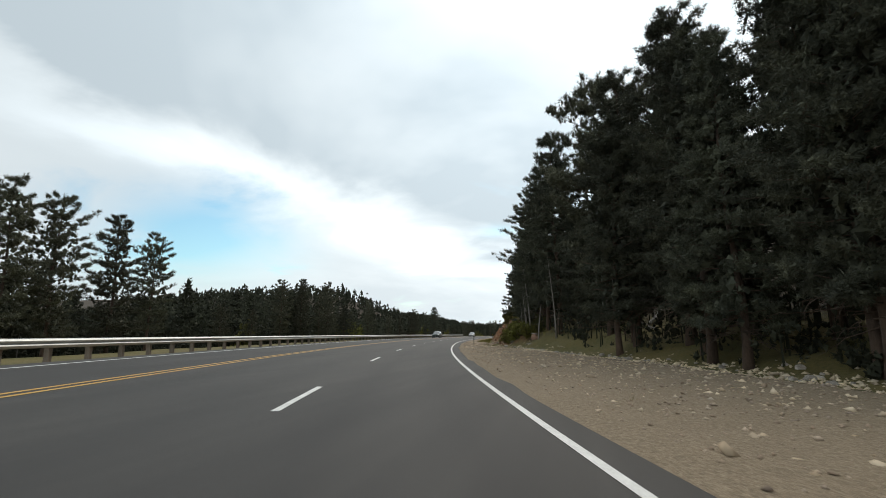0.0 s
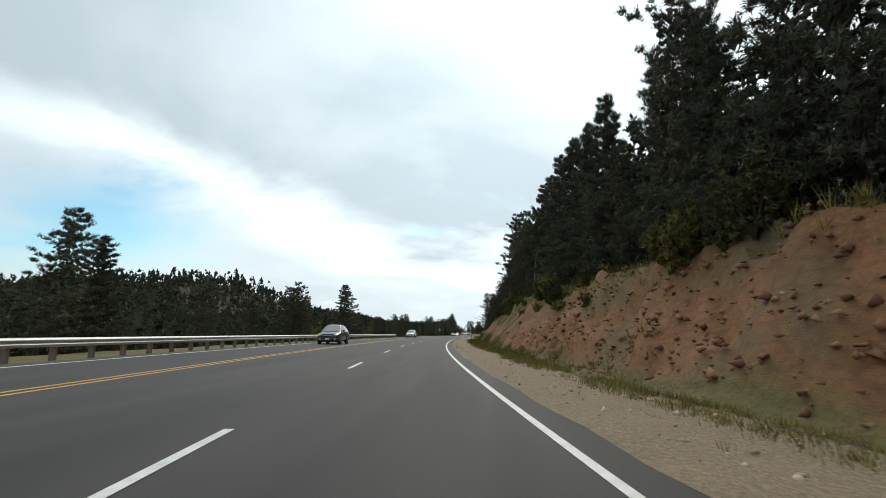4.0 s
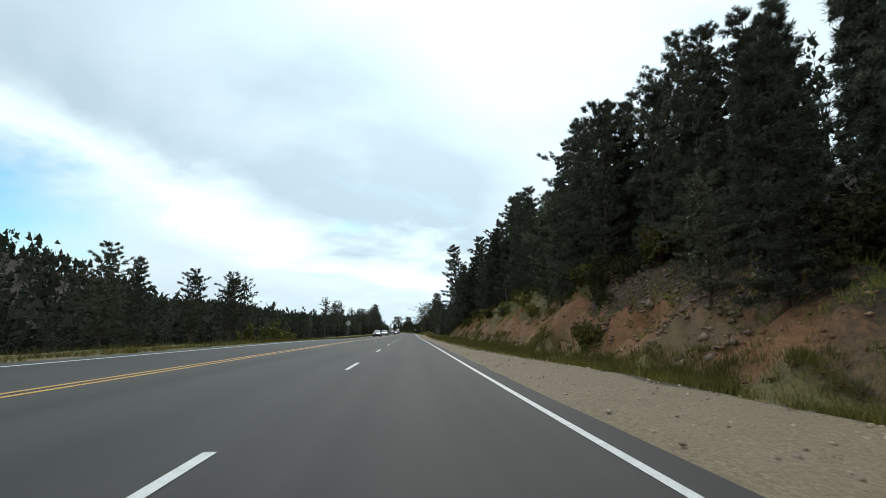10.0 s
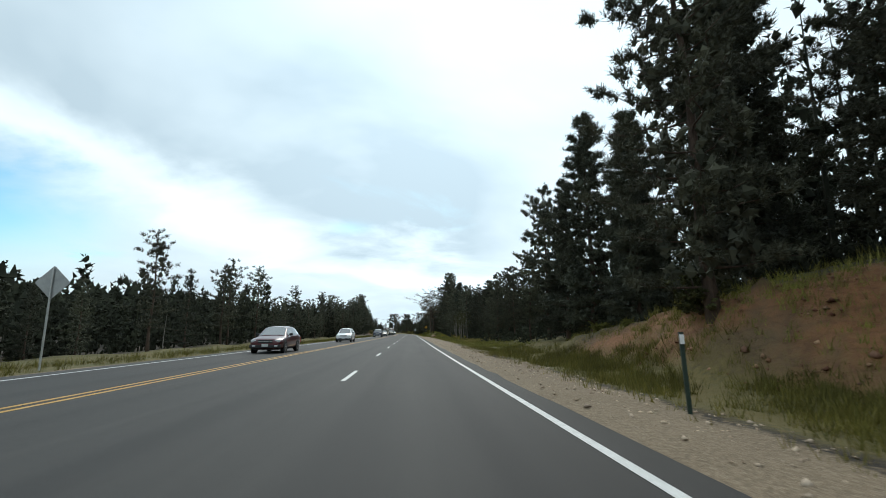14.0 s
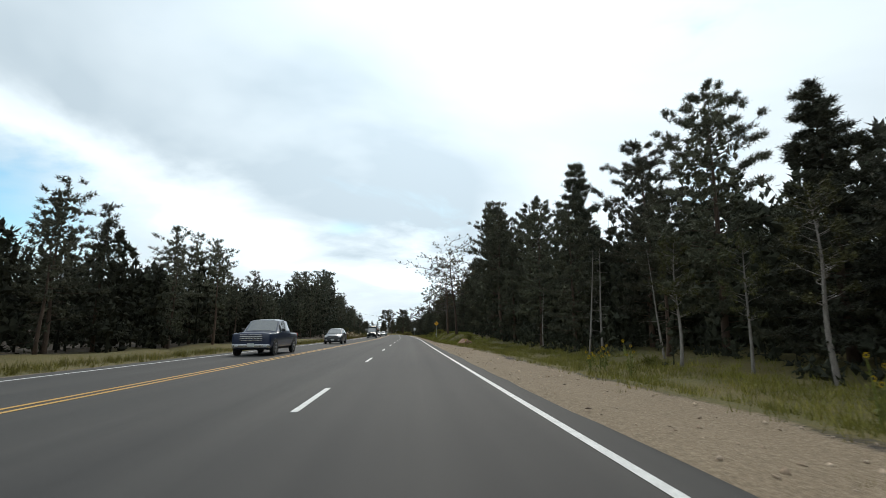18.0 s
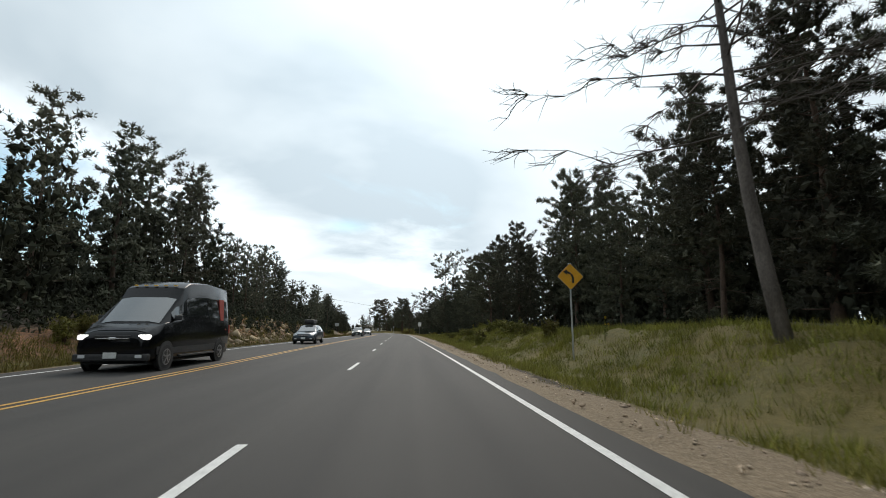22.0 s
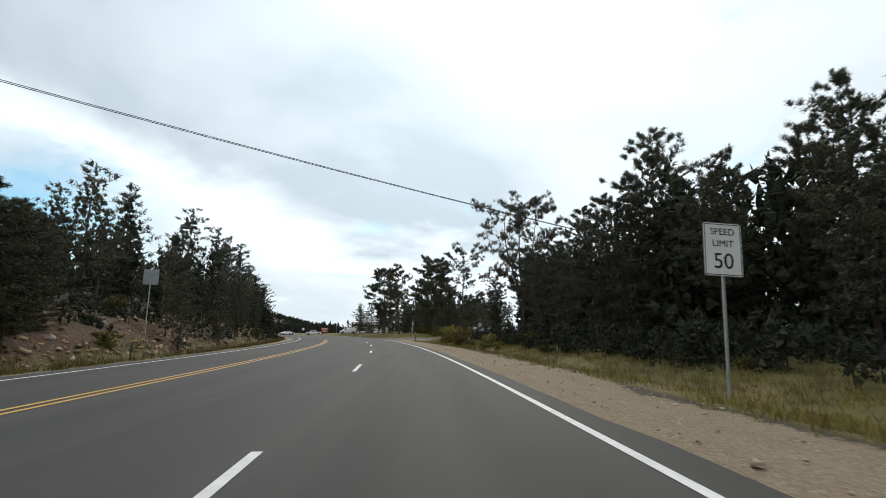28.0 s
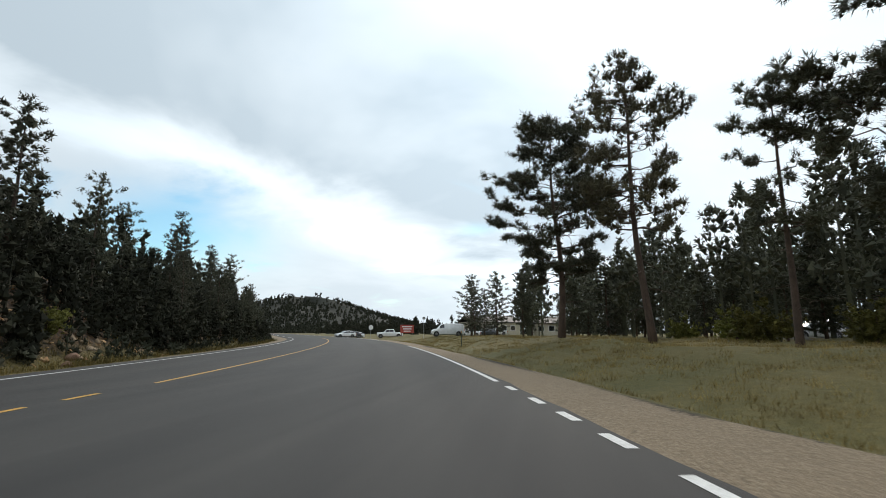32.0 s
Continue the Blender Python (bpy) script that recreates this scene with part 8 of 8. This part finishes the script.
# ---- grass, weeds and loose gravel ----
def grass(name, label, n, s_range, place, tall, material, blades=8, kind_rng=77):
    rng = np.random.default_rng(kind_rng)
    s = rng.uniform(*s_range, n)
    d = place(rng, s)
    clump = rough(s, d, 2.2) + 0.6 * rough(s + 31, d, 0.8) + rng.normal(size=n) * 0.35
    keep = clump > -0.25
    s, d = s[keep], d[keep]
    x, y = at(s, d)
    p = np.stack([x, y, land(s, d) - 0.02], -1)
    p = p + np.stack([rng.normal(size=len(s)) * 0.05, rng.normal(size=len(s)) * 0.05, 0 * s], -1)
    h = tall * rng.uniform(0.45, 1.25, len(s))
    c = np.repeat(p, blades, 0) + np.stack([rng.normal(size=len(s) * blades) * 0.09, rng.normal(size=len(s) * blades) * 0.09, np.zeros(len(s) * blades)], -1)
    hh = np.repeat(h, blades) * rng.uniform(0.5, 1.15, len(c))
    lean = rng.normal(size=(len(c), 2)) * 0.32
    tip = c + np.stack([lean[:, 0] * hh, lean[:, 1] * hh, hh], -1)
    az = rng.uniform(0, 6.28, len(c))
    w = np.stack([np.cos(az), np.sin(az), 0 * az], -1) * (0.005 + 0.018 * hh)[:, None]
    me = tri_mesh(name, np.stack([c - w, c + w, tip], 1).reshape(-1, 3), material)
    return tagged(new(name, me), label, "grass", kind="stuff")


def col(s, k, table=None):
    t_ = RIGHT if table is None else table
    return np.interp(s, t_[:, 0], t_[:, k])


grass("grass", "green and dry grass patch beside the gravel", 1500, (82, 104), lambda r, s: 2.7 + r.uniform(0, 1.9, len(s)), 0.20, M_GRASS, 9, 10)
grass("grass", "clumps of dry weeds in the gravel", 130, (46, 58), lambda r, s: 5.9 - (s - 46) * 0.18 + r.normal(size=len(s)) * 0.35, 0.26, M_GRASS, 10, 11)
grass("grass", "dry tan and green grass along the verge", 10000, (92, 330), lambda r, s: col(s, 1) + 0.5 + r.uniform(-0.2, 1.0, len(s)) * (col(s, 2) - col(s, 1) + 0.8), 0.26, M_GRASS, 9, 1)
grass("grass", "green grass in the roadside ditch", 17000, (100, 330), lambda r, s: col(s, 1) + 0.5 + r.uniform(0, 1.0, len(s)) * (col(s, 2) - col(s, 1)), 0.33, M_GREENGRASS, 9, 2)
grass("grass", "green and dry grass along the verge", 22500, (330, 612), lambda r, s: col(s, 1) + 0.2 + r.uniform(0, 1, len(s)) ** 0.8 * 4.8, 0.22, M_GREENGRASS, 8, 3)
grass("grass", "dry seeding grass along the verge", 18000, (330, 672), lambda r, s: col(s, 1) - 0.2 + r.uniform(0, 1, len(s)) ** 0.8 * 5.8, 0.26, M_GRASS, 9, 4)
grass("grass", "tall green grass and weeds on the bank", 9000, (488, 585), lambda r, s: col(s, 1) + 3.2 + r.uniform(0, 1, len(s)) * 5.6, 0.34, M_GREENGRASS, 9, 12)
grass("grass", "dense green grass on the low bank", 14000, (436, 535), lambda r, s: col(s, 1) + 0.8 + r.uniform(0, 1, len(s)) * 6.0, 0.30, M_GREENGRASS, 8, 16)
grass("grass", "thin grass at the edge of the wood", 6500, (330, 488), lambda r, s: col(s, 1) + 3.6 + r.uniform(0, 1, len(s)) * 3.4, 0.24, M_GREENGRASS, 8, 13)
grass("grass", "tufts of dry grass on the earth cut", 2600, (100, 320), lambda r, s: col(s, 2) + r.uniform(0.0, 1.0, len(s)) ** 0.7 * col(s, 4), 0.28, M_GRASS, 9, 14)
grass("grass", "green grass along the foot of the cut", 20000, (132, 318), lambda r, s: col(s, 2) + r.uniform(-1.6, 0.9, len(s)), 0.36, M_GREENGRASS, 9, 17)
grass("grass", "dry and green grass on the upper cut", 9000, (136, 310), lambda r, s: col(s, 2) + r.uniform(0.40, 1.15, len(s)) * col(s, 4), 0.32, M_GREENGRASS, 9, 18)
M_TANGRASS = leaf_mat("dry_tan_grass", (0.15, 0.108, 0.044), (0.34, 0.255, 0.12), 0.8, 0.1)
grass("grass", "dry tan grass along the verge", 5200, (606, 672), lambda r, s: col(s, 1) + 0.2 + r.uniform(0, 1, len(s)) ** 0.8 * 5.4, 0.22, M_TANGRASS, 8, 15)
grass("grass", "dry tan grass on the clearing at the edge of the wood", 5000, (356, 384), lambda r, s: 6.6 + r.uniform(0, 4.6, len(s)), 0.24, M_TANGRASS, 8, 20)
grass("grass", "short tan grass on the bank by the turn-off", 22000, (693, 770), lambda r, s: col(s, 1) + 0.6 + r.uniform(0, 16, len(s)), 0.17, M_TANGRASS, 9, 5)
grass("grass", "sparse grass on top of the earth cut", 6000, (50, 320), lambda r, s: col(s, 2) + col(s, 4) + r.uniform(-1.0, 5.0, len(s)), 0.5, M_GRASS, 8, 6)
grass("grass", "green and yellow grass on the far verge", 9000, (180, 500), lambda r, s: -(14.4 + r.uniform(0, 4.5, len(s))), 0.42, M_GREENGRASS, 7, 7)
grass("grass", "dry grass below the rocky bank", 9000, (480, 780), lambda r, s: -(14.3 + r.uniform(0, 3.5, len(s))), 0.42, M_GRASS, 7, 8)
grass("grass", "olive grass on the rocky bank", 7000, (488, 600), lambda r, s: -(15.5 + r.uniform(0, 4.5, len(s))), 0.45, M_GREENGRASS, 7, 19)
grass("grass", "thin weeds in the gravel", 110, (0, 640), lambda r, s: 1.4 + r.uniform(0, 1, len(s)) * (col(s, 1) - 1.6), 0.14, M_GRASS, 9, 9)


def pebbles(n, s_range, place, low, high, seed, material, label):
    rng = np.random.default_rng(seed)
    s = rng.uniform(*s_range, n)
    d = place(rng, s)
    x, y = at(s, d)
    c = np.stack([x, y, land(s, d)], -1)
    r = rng.uniform(low, high, n) * rng.uniform(0.6, 1.3, n)
    ax = np.array([[1, 0, 0], [-1, 0, 0], [0, 1, 0], [0, -1, 0], [0, 0, 0.7], [0, 0, -0.5]], float)
    v = ax[None] * r[:, None, None] * rng.uniform(0.6, 1.35, (n, 6, 1)) + rng.normal(size=(n, 6, 3)) * r[:, None, None] * 0.22
    az = rng.uniform(0, 6.28, n)
    vx = v[..., 0] * np.cos(az)[:, None] - v[..., 1] * np.sin(az)[:, None]
    vy = v[..., 0] * np.sin(az)[:, None] + v[..., 1] * np.cos(az)[:, None]
    v = np.stack([vx, vy, v[..., 2]], -1) + c[:, None]
    tri = np.array([[0, 2, 4], [2, 1, 4], [1, 3, 4], [3, 0, 4], [2, 0, 5], [1, 2, 5], [3, 1, 5], [0, 3, 5]])
    f = (tri[None] + 6 * np.arange(n)[:, None, None]).reshape(-1, 3)
    me = bpy.data.meshes.new("gravel")
    me.vertices.add(n * 6)
    me.vertices.foreach_set("co", v.astype(np.float32).ravel())
    me.loops.add(len(f) * 3)
    me.loops.foreach_set("vertex_index", f.astype(np.int32).ravel())
    me.polygons.add(len(f))
    me.polygons.foreach_set("loop_start", np.arange(0, len(f) * 3, 3, dtype=np.int32))
    me.materials.append(material)
    me.update(calc_edges=True)
    return tagged(new("gravel", me), label, "gravel", kind="stuff")


M_PEBBLE = leaf_mat("mixed_gravel", (0.34, 0.265, 0.20), (0.62, 0.52, 0.42), 0.9, 0.1)
M_TANROCK = leaf_mat("tan_bank_rock", (0.14, 0.105, 0.075), (0.34, 0.27, 0.21), 0.9, 0.1)
M_REDPEBBLE = leaf_mat("red_rubble", (0.19, 0.092, 0.052), (0.40, 0.26, 0.17), 0.9, 0.1)
pebbles(8000, (-5, 75), lambda r, s: 1.0 + r.uniform(0, 1, len(s)) ** 0.7 * (col(s, 1) + 0.4), 0.014, 0.055, 26, M_PEBBLE, "coarse loose gravel on the verge")
pebbles(5200, (-5, 330), lambda r, s: 0.9 + r.uniform(0, 1, len(s)) ** 0.8 * (col(s, 1) - 0.4), 0.015, 0.06, 21, M_PEBBLE, "loose gravel on the verge")
pebbles(3800, (330, 690), lambda r, s: 0.9 + r.uniform(0, 1, len(s)) * (col(s, 1) - 0.6), 0.012, 0.05, 22, M_PEBBLE, "loose gravel on the verge")
pebbles(1800, (60, 112), lambda r, s: col(s, 2) + r.uniform(-0.1, 1.1, len(s)) ** 1.4 * col(s, 4), 0.04, 0.16, 31, M_REDPEBBLE, "broken blocks of the crumbling red cut")
pebbles(2600, (-5, 78), lambda r, s: 1.2 + r.uniform(0, 1, len(s)) ** 0.6 * (col(s, 1) + 0.8), 0.035, 0.10, 32, M_PEBBLE, "stones strewn over the gravel verge")
pebbles(380, (498, 566), lambda r, s: -(col(s, 1, LEFT) + r.uniform(-0.3, 4.0, len(s))), 0.10, 0.34, 33, M_TANROCK, "tan blocks of the rocky bank")
pebbles(150, (500, 570), lambda r, s: -(col(s, 1, LEFT) + r.uniform(0.2, 3.4, len(s))), 0.22, 0.52, 36, M_TANROCK, "large tan rocks in the bank")
pebbles(420, (214, 229), lambda r, s: col(s, 2) + 0.6 + r.uniform(0, 1, len(s)) * 4.2, 0.05, 0.22, 37, M_TANROCK, "broken grey rock of a small outcrop on the slope")
pebbles(500, (606, 730), lambda r, s: -(col(s, 1, LEFT) + r.uniform(-0.3, 4.6, len(s))), 0.10, 0.36, 34, M_TANROCK, "tan blocks of the rocky bank")
pebbles(2400, (132, 300), lambda r, s: col(s, 2) + r.uniform(0.0, 1.0, len(s)) * col(s, 4), 0.03, 0.11, 35, M_REDPEBBLE, "broken blocks on the red earth cut")
pebbles(3200, (58, 305), lambda r, s: col(s, 2) + r.uniform(-0.1, 1.05, len(s)) * col(s, 4), 0.03, 0.13, 23, M_REDPEBBLE, "rubble on the red earth cut")
pebbles(1800, (0, 56), lambda r, s: np.interp(s, [-60, 24, 40, 55], [12.6, 10.6, 7.5, 5.8]) + r.normal(size=len(s)) * 0.7, 0.04, 0.13, 24, M_PEBBLE, "broken stones at the edge of the verge")
pebbles(2600, (495, 730), lambda r, s: -(col(s, 1, LEFT) + r.uniform(-0.3, 4.5, len(s))), 0.05, 0.2, 25, M_REDPEBBLE, "rubble on the rocky bank")
